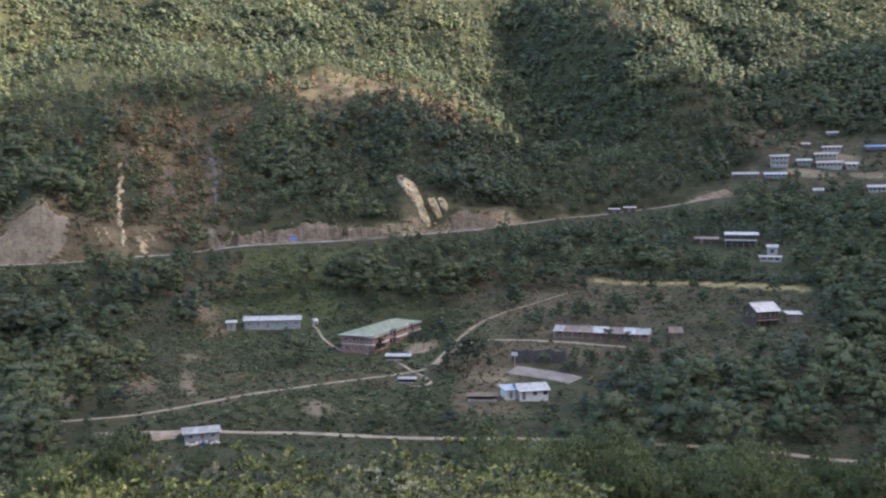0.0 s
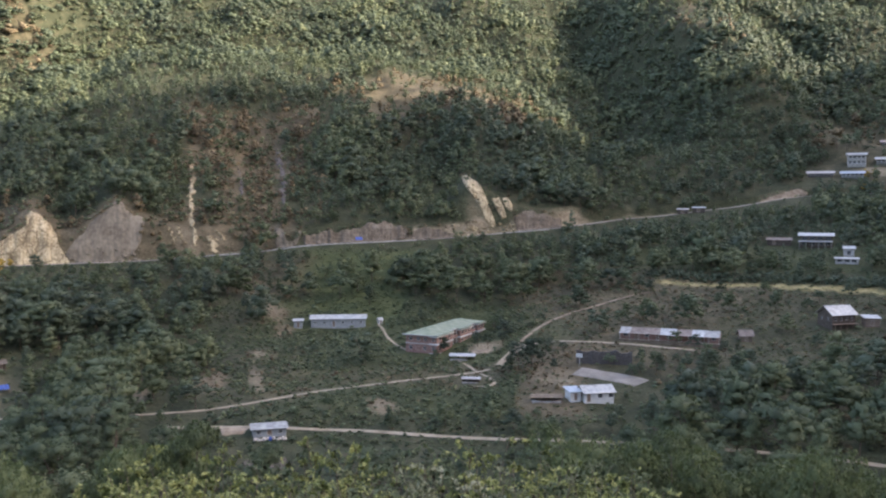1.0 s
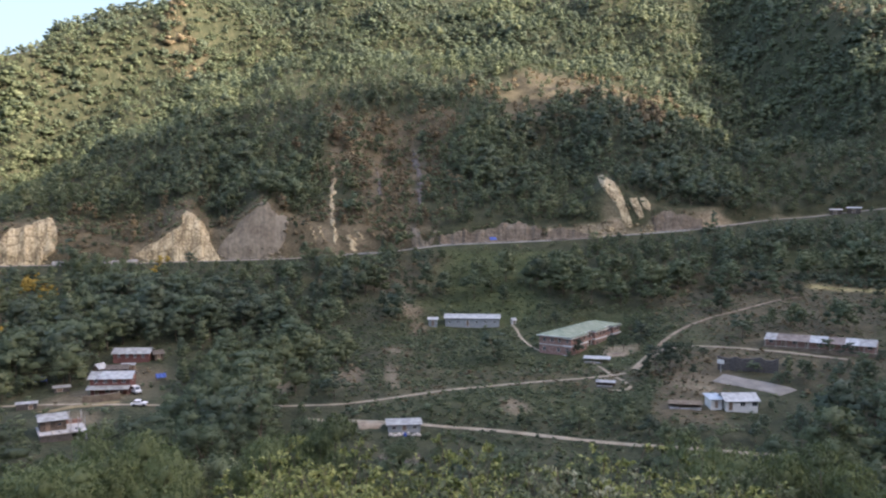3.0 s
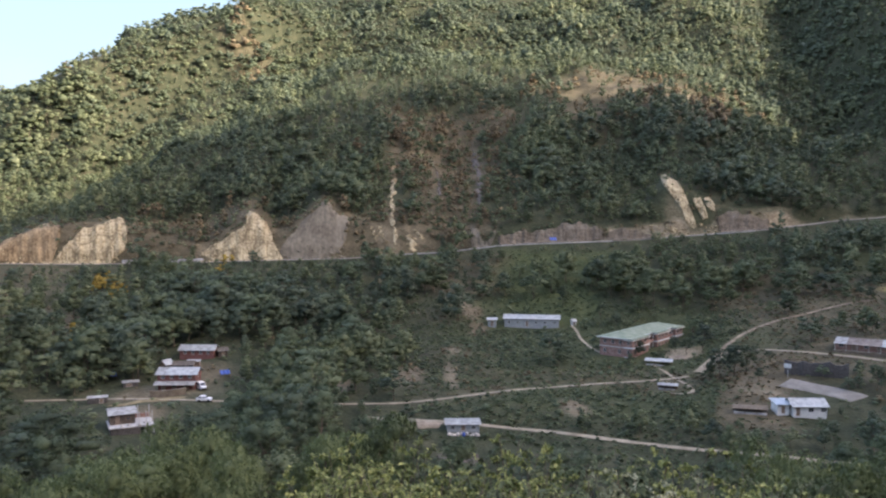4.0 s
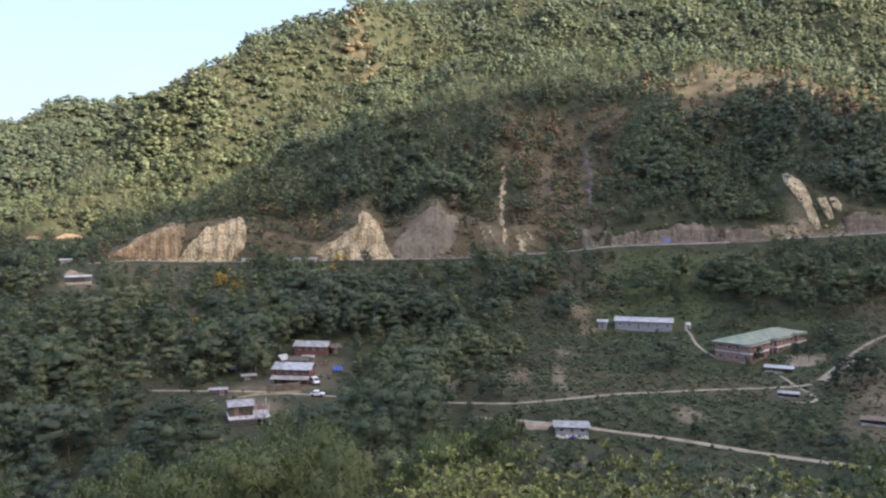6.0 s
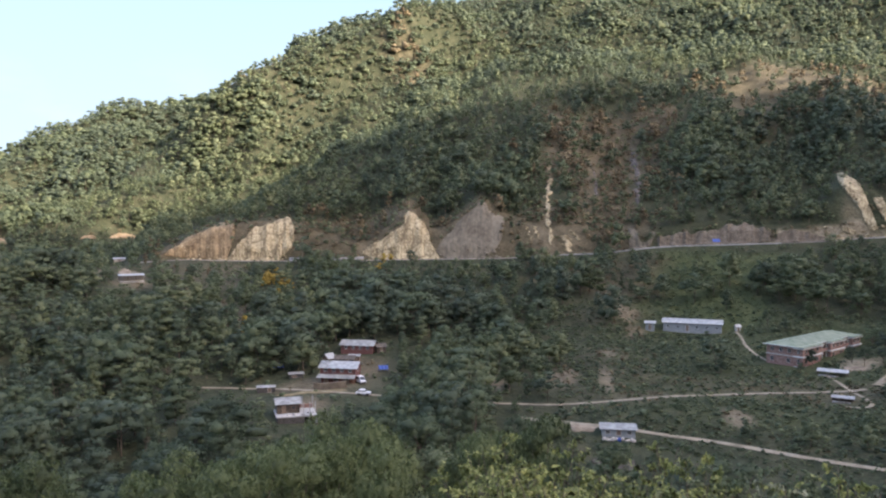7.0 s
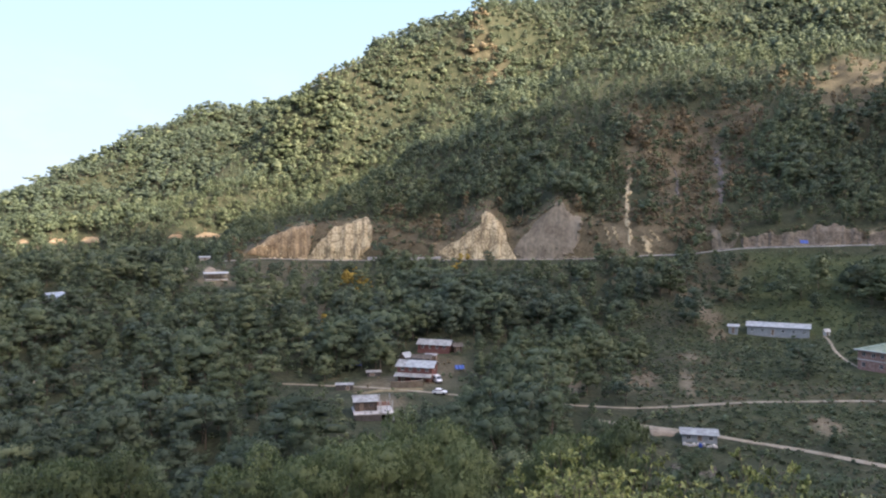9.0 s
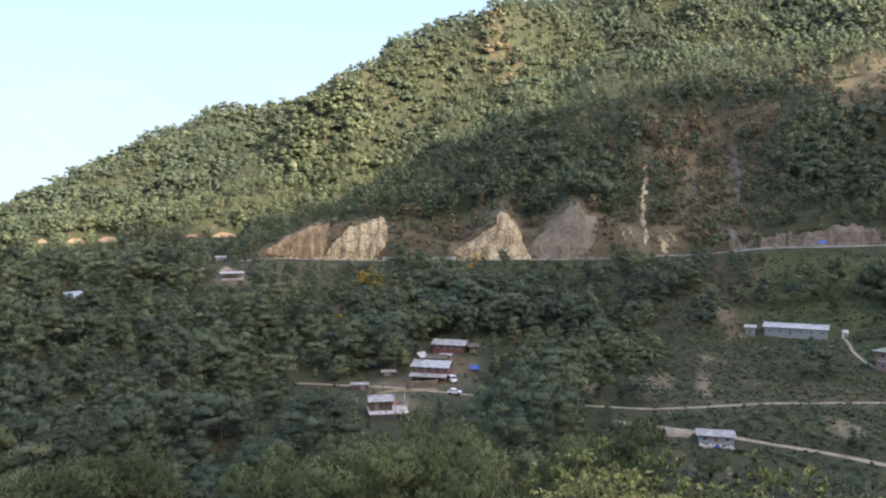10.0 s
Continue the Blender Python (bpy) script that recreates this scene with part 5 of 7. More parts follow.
def rock_streak(path, width, mat, label, seed):
    """A thin torn streak of bare rock that runs down the slope along (az, elevation)."""
    pts = np.array(path)
    n, m = 90, 6
    t = np.linspace(0, len(pts) - 1, n)
    az = np.interp(t, np.arange(len(pts)), pts[:, 0]) + 0.10 * vnoise(t * 6, 0.0, 1.3, seed) + 0.05 * vnoise(t * 6, 5.0, 0.5, seed)
    el = np.interp(t, np.arange(len(pts)), pts[:, 1])
    wide = width * (0.55 + 0.45 * vnoise(t * 6, 9.0, 0.8, seed + 1) + 0.3 * vnoise(t * 6, 2.0, 0.35, seed + 2))
    wide = np.clip(wide, 0.05 * width, None) * np.minimum(1, 4 * np.minimum(t, t[::-1]) + 0.15)
    across = np.linspace(-1, 1, m)
    a = az[:, None] + across[None, :] * wide[:, None] / 2
    r = np.stack([slope_r(float(q), [e])[0] for q, e in zip(az, el)])[:, None] + 0 * a
    x, y = r * np.sin(np.radians(a)), r * np.cos(np.radians(a))
    z = height(x.ravel(), y.ravel()).reshape(x.shape)
    off = np.where(np.abs(across)[None, :] > 0.99, -0.3, 0.45) + 0.35 * vnoise(x, z, 1.3, seed + 3)
    d = np.stack([-x, -y, np.full_like(x, 330.0)], -1)
    d /= np.linalg.norm(d, axis=-1)[..., None]
    v = np.stack([x, y, z], -1) + d * off[..., None]
    q = np.arange(n * m).reshape(n, m)
    f = np.stack([q[:-1, :-1], q[1:, :-1], q[1:, 1:], q[:-1, 1:]], -1).reshape(-1, 4)
    SCARS.append((pts[:, 0].min() - 0.1, pts[:, 0].max() + 0.1, pts))
    tagged(new("rock_streak", mesh_from("rock_streak", v.reshape(-1, 3), f, [M[mat]])), label, "rock", "landslips above the road", "structure")


rock_streak([(-3.78, 3.06), (-3.77, 2.46), (-3.65, 1.78), (-3.79, 1.15), (-3.9, 0.39), (-3.81, -0.55), (-3.73, -1.49), (-3.57, -2.66)], 0.5, "slip_pale", "narrow pale rock streak down the brown face", 5)
rock_streak([(-4.23, 3.66), (-3.86, 3.58), (-3.45, 3.5)], 0.35, "slip_pale", "pale ledge at the head of the rock streak", 7)
rock_streak([(-2.69, -1.97), (-2.46, -2.49), (-2.38, -3.17)], 0.95, "slip_pale", "broken pale rock at the foot of the face", 15)
rock_streak([(-2.33, -1.59), (-2.03, -1.89), (-1.81, -2.34)], 0.45, "slip_pale", "broken pale rock at the foot of the face", 25)
rock_streak([(-5.21, -1.38), (-5.1, -1.91), (-4.91, -2.37)], 0.3, "slip_pale", "pale rock showing through the scrub", 35)
rock_streak([(-4.69, -1.38), (-4.61, -1.83), (-4.39, -2.21)], 0.3, "slip_pale", "pale rock showing through the scrub", 36)
rock_streak([(1.69, 3.79), (1.91, 2.77), (2.08, 1.31), (2.17, 0.03)], 0.8, "slip_slate", "dark slaty rock gully down the brown face", 45)
rock_streak([(-1.01, 2.99), (-0.7, 1.69), (-0.54, 0.58)], 0.35, "slip_slate", "dark rock rib in the brown face", 46)
landslip([(14.07, 2.02), (14.44, 2.14), (15.09, 1.64), (15.54, 0.96), (15.84, 0.39), (16.15, -0.36), (16.42, -1.38), (15.98, -1.5), (15.67, -0.93), (15.52, -0.36), (14.98, 0.39), (14.6, 0.96), (14.22, 1.49)], "slip_pale", "long pale slide of broken rock", 0.03, 0.5)
landslip([(16.1, 0.51), (16.59, 0.55), (16.89, 0.02), (17.12, -0.77), (16.79, -0.89), (16.41, -0.17)], "slip_pale", "small pale rock slide beside the long one", 0.04, 0.9)
landslip([(16.81, 0.47), (17.14, 0.62), (17.55, 0.02), (17.49, -0.4), (17.11, -0.17)], "slip_pale", "small pale rock slide beside the long one", 0.04, 0.9)
landslip([(14.4, -1.13), (14.85, -1.31), (15.3, -1.61), (15.01, -1.77), (14.48, -1.51)], "slip_pale", "spill of pale rock at the foot of the slide", 0.04, 0.6)
landslip([(1.46, -1.5), (1.84, -1.42), (2.3, -2.34), (2.69, -2.42), (3.07, -1.65), (3.3, -1.73), (2.92, -2.65), (2.38, -2.92), (1.61, -2.99)], "slip_grey", "small grey cutting by the road", 0.05, 0.6)
landslip([(3.3, -2.11), (4.61, -1.88), (6.53, -1.57), (7.69, -1.26), (8.84, -1.11), (9.99, -1.37), (10.38, -1.72), (10.57, -2.25), (8.46, -2.49), (5.77, -2.65), (3.53, -2.81)], "slip_bank", "grey-brown cut bank above the road", 0.06, 0.9)
landslip([(10.57, -1.79), (11.52, -1.52), (12.66, -1.63), (13.61, -1.93), (13.61, -2.27), (11.91, -2.36), (10.69, -2.4)], "slip_bank", "grey-brown cut bank above the road", 0.06, 0.8)
landslip([(17.6, -0.85), (18.26, -0.24), (19.17, -0.39), (20.08, -0.69), (20.88, -0.9), (20.82, -1.57), (19.37, -1.74), (17.91, -1.86)], "slip_bank", "red-brown cut bank beside the slide", 0.06, 0.9)


landslip([(32.8, -.1), (34.0, .6), (35.6, 1.15), (36.3, .8), (35.0, .2)], "dirt", "brown cutting where the road climbs to the village", rough=0.6)
for outline in ([(-43.2, -2.35), (-42.7, -2.05), (-42.3, -2.3)], [(-41.4, -2.35), (-41.0, -2.0), (-40.5, -2.05), (-40.2, -2.35)], [(-39.6, -2.3), (-39.2, -1.95), (-38.5, -2.0), (-38.3, -2.35)],
                [(-34.3, -2.1), (-34.0, -1.85), (-33.5, -1.9), (-33.2, -2.1)], [(-32.7, -2.05), (-32.0, -1.7), (-31.2, -1.85), (-30.8, -2.1)]):
    landslip(outline, "slip_orange", "sunlit orange-tan cutting on the far road", rough=0.7)


def scree(az0, az1, count, mat, label, seed):
    """Loose stones and clods at the foot of a slip, on the verge of the hill road."""
    rs = np.random.default_rng(seed)
    cv, cf = CLUMP_STONE
    a = rs.uniform(az0, az1, count)
    r = np.interp(a, AZ, ROAD_R) + rs.uniform(2.3, 6.5, count)
    x, y = r * np.sin(np.radians(a)), r * np.cos(np.radians(a))
    z = height(x, y)
    size = 0.14 + 0.75 * rs.random(count) ** 3
    v = cv[None] * (1 + rs.uniform(-0.3, 0.3, (count, len(cv), 1))) * size[:, None, None] * [1.2, 1.0, 0.75]
    v = v + np.stack([x, y, z + 0.25 * size], -1)[:, None, :]
    f = cf[None] + (np.arange(count) * len(cv))[:, None, None]
    tagged(new("scree", mesh_from("scree", v.reshape(-1, 3), f.reshape(-1, 3), [M[mat]])), label, "stones", kind="stuff")


stone_bm = bmesh.new()
bmesh.ops.create_icosphere(stone_bm, subdivisions=1, radius=1.0)
CLUMP_STONE = (np.array([tuple(p.co) for p in stone_bm.verts]), np.array([[p.index for p in q.verts] for q in stone_bm.faces]))
stone_bm.free()
scree(-16.4, -11.2, 260, "slip_pale", "pale broken stones along the foot of the slip", 3)
scree(-11.4, -7.0, 160, "slip_grey", "grey clods along the foot of the earth fan", 4)
scree(-28.5, -21.2, 300, "slip_pale", "pale broken stones below the fluted cutting", 5)
scree(13.5, 18.5, 180, "slip_pale", "pale broken stones below the long slide", 6)


def ground_scar(outline, mat, label):
    """Bare earth on the lower slopes, within an outline of (az, distance)."""
    pts = np.array(outline, float)
    c = pts.mean(0)
    vs, n, rings = [], 40, 7
    ang = np.arctan2((pts[:, 1] - c[1]) / np.ptp(pts[:, 1]), (pts[:, 0] - c[0]) / np.ptp(pts[:, 0]))
    rad = np.hypot((pts[:, 1] - c[1]) / np.ptp(pts[:, 1]), (pts[:, 0] - c[0]) / np.ptp(pts[:, 0]))
    order = np.argsort(ang)
    for k in range(rings + 1):
        for i in range(n):
            t = 2 * math.pi * i / n - math.pi
            q = float(np.interp(t, ang[order], rad[order], period=2 * math.pi)) * (1 + 0.12 * math.sin(5 * t + k)) * k / rings
            vs.append((c[0] + q * math.cos(t) * np.ptp(pts[:, 0]), c[1] + q * math.sin(t) * np.ptp(pts[:, 1])))
    v = np.array(vs)
    x, y = v[:, 1] * np.sin(np.radians(v[:, 0])), v[:, 1] * np.cos(np.radians(v[:, 0]))
    ring = np.repeat(np.arange(rings + 1), n)
    z = height(x, y) + np.where(ring == rings, -0.25, 0.14) + 0.06 * vnoise(x, y, 1.1, 33)
    q = np.arange((rings + 1) * n).reshape(rings + 1, n)
    nx = np.roll(q, -1, axis=1)
    f = np.stack([q[:-1], nx[:-1], nx[1:], q[1:]], -1).reshape(-1, 4)
    GROUND_SCARS.append((c[0], c[1], np.ptp(pts[:, 0]) / 2, np.ptp(pts[:, 1]) / 2))
    return tagged(new("bare_earth", mesh_from("bare_earth", np.stack([x, y, z], 1), f[:, ::-1], [M[mat]], True)), label, "earth", kind="structure")


GROUND_SCARS = []


def earth_at(az, el, half_az, half_r, mat, label):
    r = el_r(az, el)
    for q in (-0.6, 0.0, 0.6):
        KEEP_OPEN.append((az + q * half_az, el, r - 1.0))
    ground_scar([(az - half_az, r - half_r * .6), (az, r - half_r), (az + half_az, r - half_r * .5), (az + half_az * .8, r + half_r * .7), (az, r + half_r), (az - half_az * .7, r + half_r * .8)], mat, label)




def games_court(corners):
    """A worn concrete court laid over the levelled ground between four corners (az, elevation), with its hoop."""
    (a0, r0), (a1, r1), (a2, r2), (a3, r3) = [(a, el_r(a, e)) for a, e in corners]
    u, v = np.meshgrid(np.linspace(0, 1, 24), np.linspace(0, 1, 10), indexing="ij")
    a = (a0 * (1 - u) + a1 * u) * (1 - v) + (a3 * (1 - u) + a2 * u) * v
    r = (r0 * (1 - u) + r1 * u) * (1 - v) + (r3 * (1 - u) + r2 * u) * v
    x, y = r * np.sin(np.radians(a)), r * np.cos(np.radians(a))
    z = height(x.ravel(), y.ravel()).reshape(x.shape)
    rim = (u < 0.01) | (u > 0.99) | (v < 0.01) | (v > 0.99)
    z = z + np.where(rim, -0.3, 0.16)
    q = np.arange(x.size).reshape(x.shape)
    f = np.stack([q[:-1, :-1], q[1:, :-1], q[1:, 1:], q[:-1, 1:]], -1).reshape(-1, 4)
    tagged(new("games_court", mesh_from("games_court", np.stack([x, y, z], -1).reshape(-1, 3), f, [M["court"]], True)), "worn grey concrete games court on the terrace", "court", kind="structure")
    for i in range(1, 24, 3):
        for j in (2, 5, 8):
            KEEP_OPEN.append((float(a[i, j]), math.degrees(math.atan2(z[i, j] - EYE, r[i, j])), float(r[i, j]) - 1.0))
            GROUND_SCARS.append((float(a[i, j]), float(r[i, j]), 0.5, 2.5))
    e = thing("hoop_stand", 22.1, -10.75, -20, "white board on a pole at the end of the court", "hoop", "", 1.8, 1.0, 3.4)
    part("pole", box(-0.07, 0.1, -0.8, 0.07, 0.24, 2.9), M["concrete"], e)
    part("board", box(-0.9, -0.05, 2.5, 0.9, 0.02, 3.6), M["white_wall"], e, "white painted board")
    ring = bmesh.new()
    for k in range(12):
        t0, t1 = k * 0.5236, (k + 1) * 0.5236
        slab(ring, [(0.23 * math.cos(t0), -0.3 + 0.23 * math.sin(t0), 2.75), (0.27 * math.cos(t0), -0.3 + 0.27 * math.sin(t0), 2.75), (0.27 * math.cos(t1), -0.3 + 0.27 * math.sin(t1), 2.75), (0.23 * math.cos(t1), -0.3 + 0.23 * math.sin(t1), 2.75)], 0.03)
    part("ring", ring, M["tin_rust"], e)


games_court([(21.4, -11.3), (25.8, -11.95), (26.95, -11.45), (22.2, -10.75)])
earth_at(15.4, -9.9, 0.7, 3.0, "dirt", "pale beaten yard before the school")
earth_at(-19.9, -12.4, 2.3, 1.9, "straw_earth", "straw-coloured beaten ground along the track")
earth_at(-31.7, -4.3, 0.35, 9.0, "dirt", "red-brown footpath climbing to the hill road")
earth_at(-1.3, -14.65, 0.9, 2.6, "dirt", "pale earth platform beside the lower road")


def stone_wall(az0, az1, el, tall, label, mat="stone", on_road=None, up=0.0):
    """A wall of uneven courses along the slope."""
    bm = bmesh.new()
    rnd = random.Random(int(az0 * 10))
    azs = np.linspace(az0, az1, max(3, int(abs(az1 - az0) * 3)))
    foot = []
    for a in azs:
        r = float(np.interp(a, AZ, ROAD_R)) + on_road if on_road is not None else el_r(a, el)
        foot.append(ground_at(float(a), r))
    rows_ = []
    for p in foot:
        back = Vector((p.x, p.y, 0)).normalized() * 0.6
        top = tall * rnd.uniform(0.85, 1.1)
        rows_.append([bm.verts.new(v) for v in (p + Vector((0, 0, -1.0)), p + Vector((0, 0, top)) + back * 0.15, p + back + Vector((0, 0, top * 1.02)), p + back + Vector((0, 0, -1.0)))])
    for a, b in zip(rows_, rows_[1:]):
        for k in range(4):
            bm.faces.new((a[k], b[k], b[(k + 1) % 4], a[(k + 1) % 4]))
    bm.faces.new(rows_[0])
    bm.faces.new(rows_[-1][::-1])
    bmesh.ops.recalc_face_normals(bm, faces=bm.faces)
    tagged(part("retaining_wall", bm, M[mat]), label, "wall", kind="structure")


stone_wall(-21.3, -16.3, 0, 1.6, "rubble wall along the foot of the cutting", "concrete", on_road=3.2)
stone_wall(21.9, 25.6, -10.55, 3.6, "dark stone wall behind the games court")
stone_wall(-19.75, -17.5, -12.2, 1.75, "tan mud-plastered terrace wall before the red house", "mud_wall")
stone_wall(-3.2, 11.0, 0, 0.45, "low pale parapet along the hill road", "concrete", on_road=-2.9)
stone_wall(16.0, 20.0, 0, 0.45, "low pale parapet along the hill road", "concrete", on_road=-2.9)

# ---------------------------------------------------------------- trees
def sprays(c, n, size, rng):
    """Three-cornered leaf sprays at the centres c, facing n."""
    k = len(c)
    n = n / np.linalg.norm(n, axis=1)[:, None]
    a = np.cross(n, rng.normal(size=(k, 3)))
    a /= np.linalg.norm(a, axis=1)[:, None]
    b = np.cross(n, a)
    out = []
    for t0 in (0.0, 2.1, 4.2):
        t = t0 + rng.uniform(-0.5, 0.5, k)
        s = size * rng.uniform(0.65, 1.5, k)
        out.append(c + a * (np.cos(t) * s)[:, None] + b * (np.sin(t) * s)[:, None] + n * (s * rng.uniform(-0.3, 0.2, k))[:, None])
    return np.stack(out, 1).reshape(-1, 3)


def ball(level):
    bm = bmesh.new()
    bmesh.ops.create_icosphere(bm, subdivisions=level, radius=1.0)
    v = np.array([tuple(p.co) for p in bm.verts])
    f = np.array([[p.index for p in q.verts] for q in bm.faces])
    bm.free()
    return v, f


CLUMP = {1: ball(1), 0: (np.array([(1, 0, 0), (-1, 0, 0), (0, 1, 0), (0, -1, 0), (0, 0, 1), (0, 0, -1.0)]),
                         np.array([(0, 2, 4), (2, 1, 4), (1, 3, 4), (3, 0, 4), (2, 0, 5), (1, 2, 5), (3, 1, 5), (0, 3, 5)]))}


def crown(rng, leaves, style, cores=4, level=1, fill=0.95, crisp=0.3):
    """A tree of height 1: uneven, flattened clumps of leaves in tiers, ragged with leaf sprays. Vertices, normals, faces; clump centres."""
    lumps, wide, low, high, fat = {"round": (16, 0.34, 0.26, 0.84, 1.0), "tall": (12, 0.17, 0.20, 0.92, 0.78), "bush": (14, 0.46, 0.10, 0.66, 1.0),
                                   "tier": (14, 0.40, 0.42, 0.88, 0.95)}[style]
    lumps = max(2, min(lumps, cores) + int(rng.integers(-1, 2)))
    grow = (9 / lumps) ** 0.38
    cz = np.sort(rng.uniform(low, high, lumps))
    cz[-1] = high
    ang = rng.uniform(0, 6.283) + np.arange(lumps) * 2.4 + rng.uniform(-0.5, 0.5, lumps)
    out = wide * np.sqrt(rng.uniform(0.1, 1, lumps)) * (1.15 - (0.8 if style != "tier" else 0.45) * (cz - low) / (high - low))
    centre = np.stack([np.cos(ang) * out, np.sin(ang) * out, cz], 1)
    rad = rng.uniform(0.12, 0.21, lumps) * fat * grow
    oval = rng.uniform(0.85, 1.35, (lumps, 3)) * [1, 1, 0.72 if style != "tier" else 0.5]
    mid = np.array([0, 0, (low + high) / 2 - 0.12])
    cv, cf = CLUMP[level]
    vs, ns, fs, base = [], [], [], 0
    for k in range(lumps):
        # a knobbly clump, drawn out here and there
        d = cv @ np.array(Matrix.Rotation(float(rng.uniform(0, 6.28)), 3, Vector(rng.normal(size=3)))).T
        jit = fill * (1 + rng.uniform(-0.33, 0.33, len(cv)))
        v = centre[k] + d * jit[:, None] * rad[k] * oval[k]
        vs.append(v)
        away = v - mid
        away /= np.linalg.norm(away, axis=1)[:, None] + 1e-6
        ns.append(d * 0.9 + 0.45 * away + [0, 0, 0.22])
        fs.append(cf + base)
        base += len(cv)
    if leaves:
        pick = rng.integers(0, lumps, leaves)
        d = rng.normal(size=(leaves, 3))
        d[:, 2] = np.abs(d[:, 2]) - 0.4 * rng.random(leaves)
        d /= np.linalg.norm(d, axis=1)[:, None]
        c = centre[pick] + d * rad[pick, None] * (0.62 + 0.53 * rng.random(leaves) ** 0.7)[:, None] * oval[pick]
        n = d + rng.normal(size=(leaves, 3)) * 0.6
        size = np.clip((0.75 if crisp > 0.75 else 0.8 if leaves < 150 else 1.0) * np.sqrt(lumps * rad.mean() ** 2 * 2.0 / leaves), 0.013, 0.075)
        vs.append(sprays(c, n, np.full(leaves, size), rng))
        away = c - mid
        away /= np.linalg.norm(away, axis=1)[:, None] + 1e-6
        soft = d * 0.8 + crisp * n / np.linalg.norm(n, axis=1)[:, None] + 0.45 * away + [0, 0, 0.25]
        ns.append(np.repeat(soft, 3, axis=0))
        fs.append(np.arange(leaves * 3).reshape(-1, 3) + base)
    v, nn, f = np.concatenate(vs), np.concatenate(ns), np.concatenate(fs)
    return (v, nn / np.linalg.norm(nn, axis=1)[:, None], f), centre, rad


def trunk_mesh(centre, rng, sides=3, limbs=0):
    """Tapered trunk with limbs into the clumps, for a tree of height 1."""
    vs, fs = [], []

    def tube(p, q, r0, r1):
        p, q = np.array(p), np.array(q)
        d = (q - p) / np.linalg.norm(q - p)
        a = np.cross(d, [0.3, 0.9, 0.1])
        a /= np.linalg.norm(a)
        b = np.cross(d, a)
        base = len(vs)
        for pt, rr in ((p, r0), (q, r1)):
            for k in range(sides):
                t = 6.2832 * k / sides
                vs.append(pt + rr * (a * math.cos(t) + b * math.sin(t)))
        for k in range(sides):
            fs.append((base + k, base + (k + 1) % sides, base + sides + (k + 1) % sides, base + sides + k))

    lean = rng.normal(size=2) * 0.02
    fork = np.array([lean[0], lean[1], 0.36])
    if not limbs:
        tube((0, 0, -0.06), centre[-1] * [0.5, 0.5, 0.8], 0.016, 0.005)
        return np.array(vs), np.array(fs)
    tube((0, 0, -0.06), fork, 0.018, 0.012)
    tube(fork, centre[-1], 0.012, 0.003)
    for c in centre[:limbs]:
        tube(fork * [1, 1, rng.uniform(0.7, 1.0)], c, 0.008, 0.002)
    return np.array(vs), np.array(fs)


def leaf_mesh(name, v, n, f, leaf, tone=None):
    """Leaves as a mesh, rounded in the light by the clump that they belong to; tone sets one tree apart from the next."""
    me = mesh_from(name, v, f, [leaf], True)
    a = me.attributes.new("custom_normal", "FLOAT_VECTOR", "POINT")
    a.data.foreach_set("vector", np.asarray(n, np.float32).ravel())
    if tone is not None:
        attribute(me, "tone", tone)
    return me


class Wood:
    """Many trees joined, of one kind of leaf."""

    def __init__(self):
        self.lv, self.ln, self.lf, self.tone, self.nl, self.tv, self.tf, self.nt = [], [], [], [], 0, [], [], 0

    def add(self, protos, x, y, z, h, spread, rng):
        which = rng.integers(0, len(protos), len(x))
        for p, ((lv, ln, lf), tv, tf) in enumerate(protos):
            k = np.where(which == p)[0]
            if not len(k):
                continue
            t = rng.uniform(0, 6.283, len(k))
            co, si = np.cos(t)[:, None], np.sin(t)[:, None]
            self.ln.append(np.stack([ln[None, :, 0] * co - ln[None, :, 1] * si, ln[None, :, 0] * si + ln[None, :, 1] * co,
                                     np.repeat(ln[None, :, 2], len(k), 0)], -1).reshape(-1, 3))
            self.lf.append((lf[None] + (np.arange(len(k)) * len(lv))[:, None, None] + self.nl).reshape(-1, 3))
            self.nl += len(k) * len(lv)
            self.tone.append(np.repeat(rng.uniform(0, 2, len(k)), len(lv)))
            for src, kind in ((lv, "l"), (tv, "t")):
                sx = (src[None, :, 0] * co - src[None, :, 1] * si) * (h[k] * spread[k])[:, None] + x[k, None]
                sy = (src[None, :, 0] * si + src[None, :, 1] * co) * (h[k] * spread[k])[:, None] + y[k, None]
                sz = src[None, :, 2] * h[k, None] + z[k, None]
                v = np.stack([sx, sy, sz], -1)
                if kind == "l":
                    self.lv.append(v.reshape(-1, 3))
                elif len(tf):
                    f = tf[None] + (np.arange(len(k)) * len(src))[:, None, None] + self.nt
                    self.tv.append(v.reshape(-1, 3))
                    self.tf.append(f.reshape(-1, 4))
                    self.nt += len(k) * len(src)

    def build(self, name, leaf, label):
        me = leaf_mesh(name, np.concatenate(self.lv), np.concatenate(self.ln), np.concatenate(self.lf), leaf, np.concatenate(self.tone))
        holder = tagged(new(name, me), label, "trees", kind="stuff")
        if not self.tv:
            return
        stems = new("trunks", mesh_from("trunks", np.concatenate(self.tv), np.concatenate(self.tf), [M["bark"]]))
        stems.parent = holder
        tagged(stems, kind="stuff")


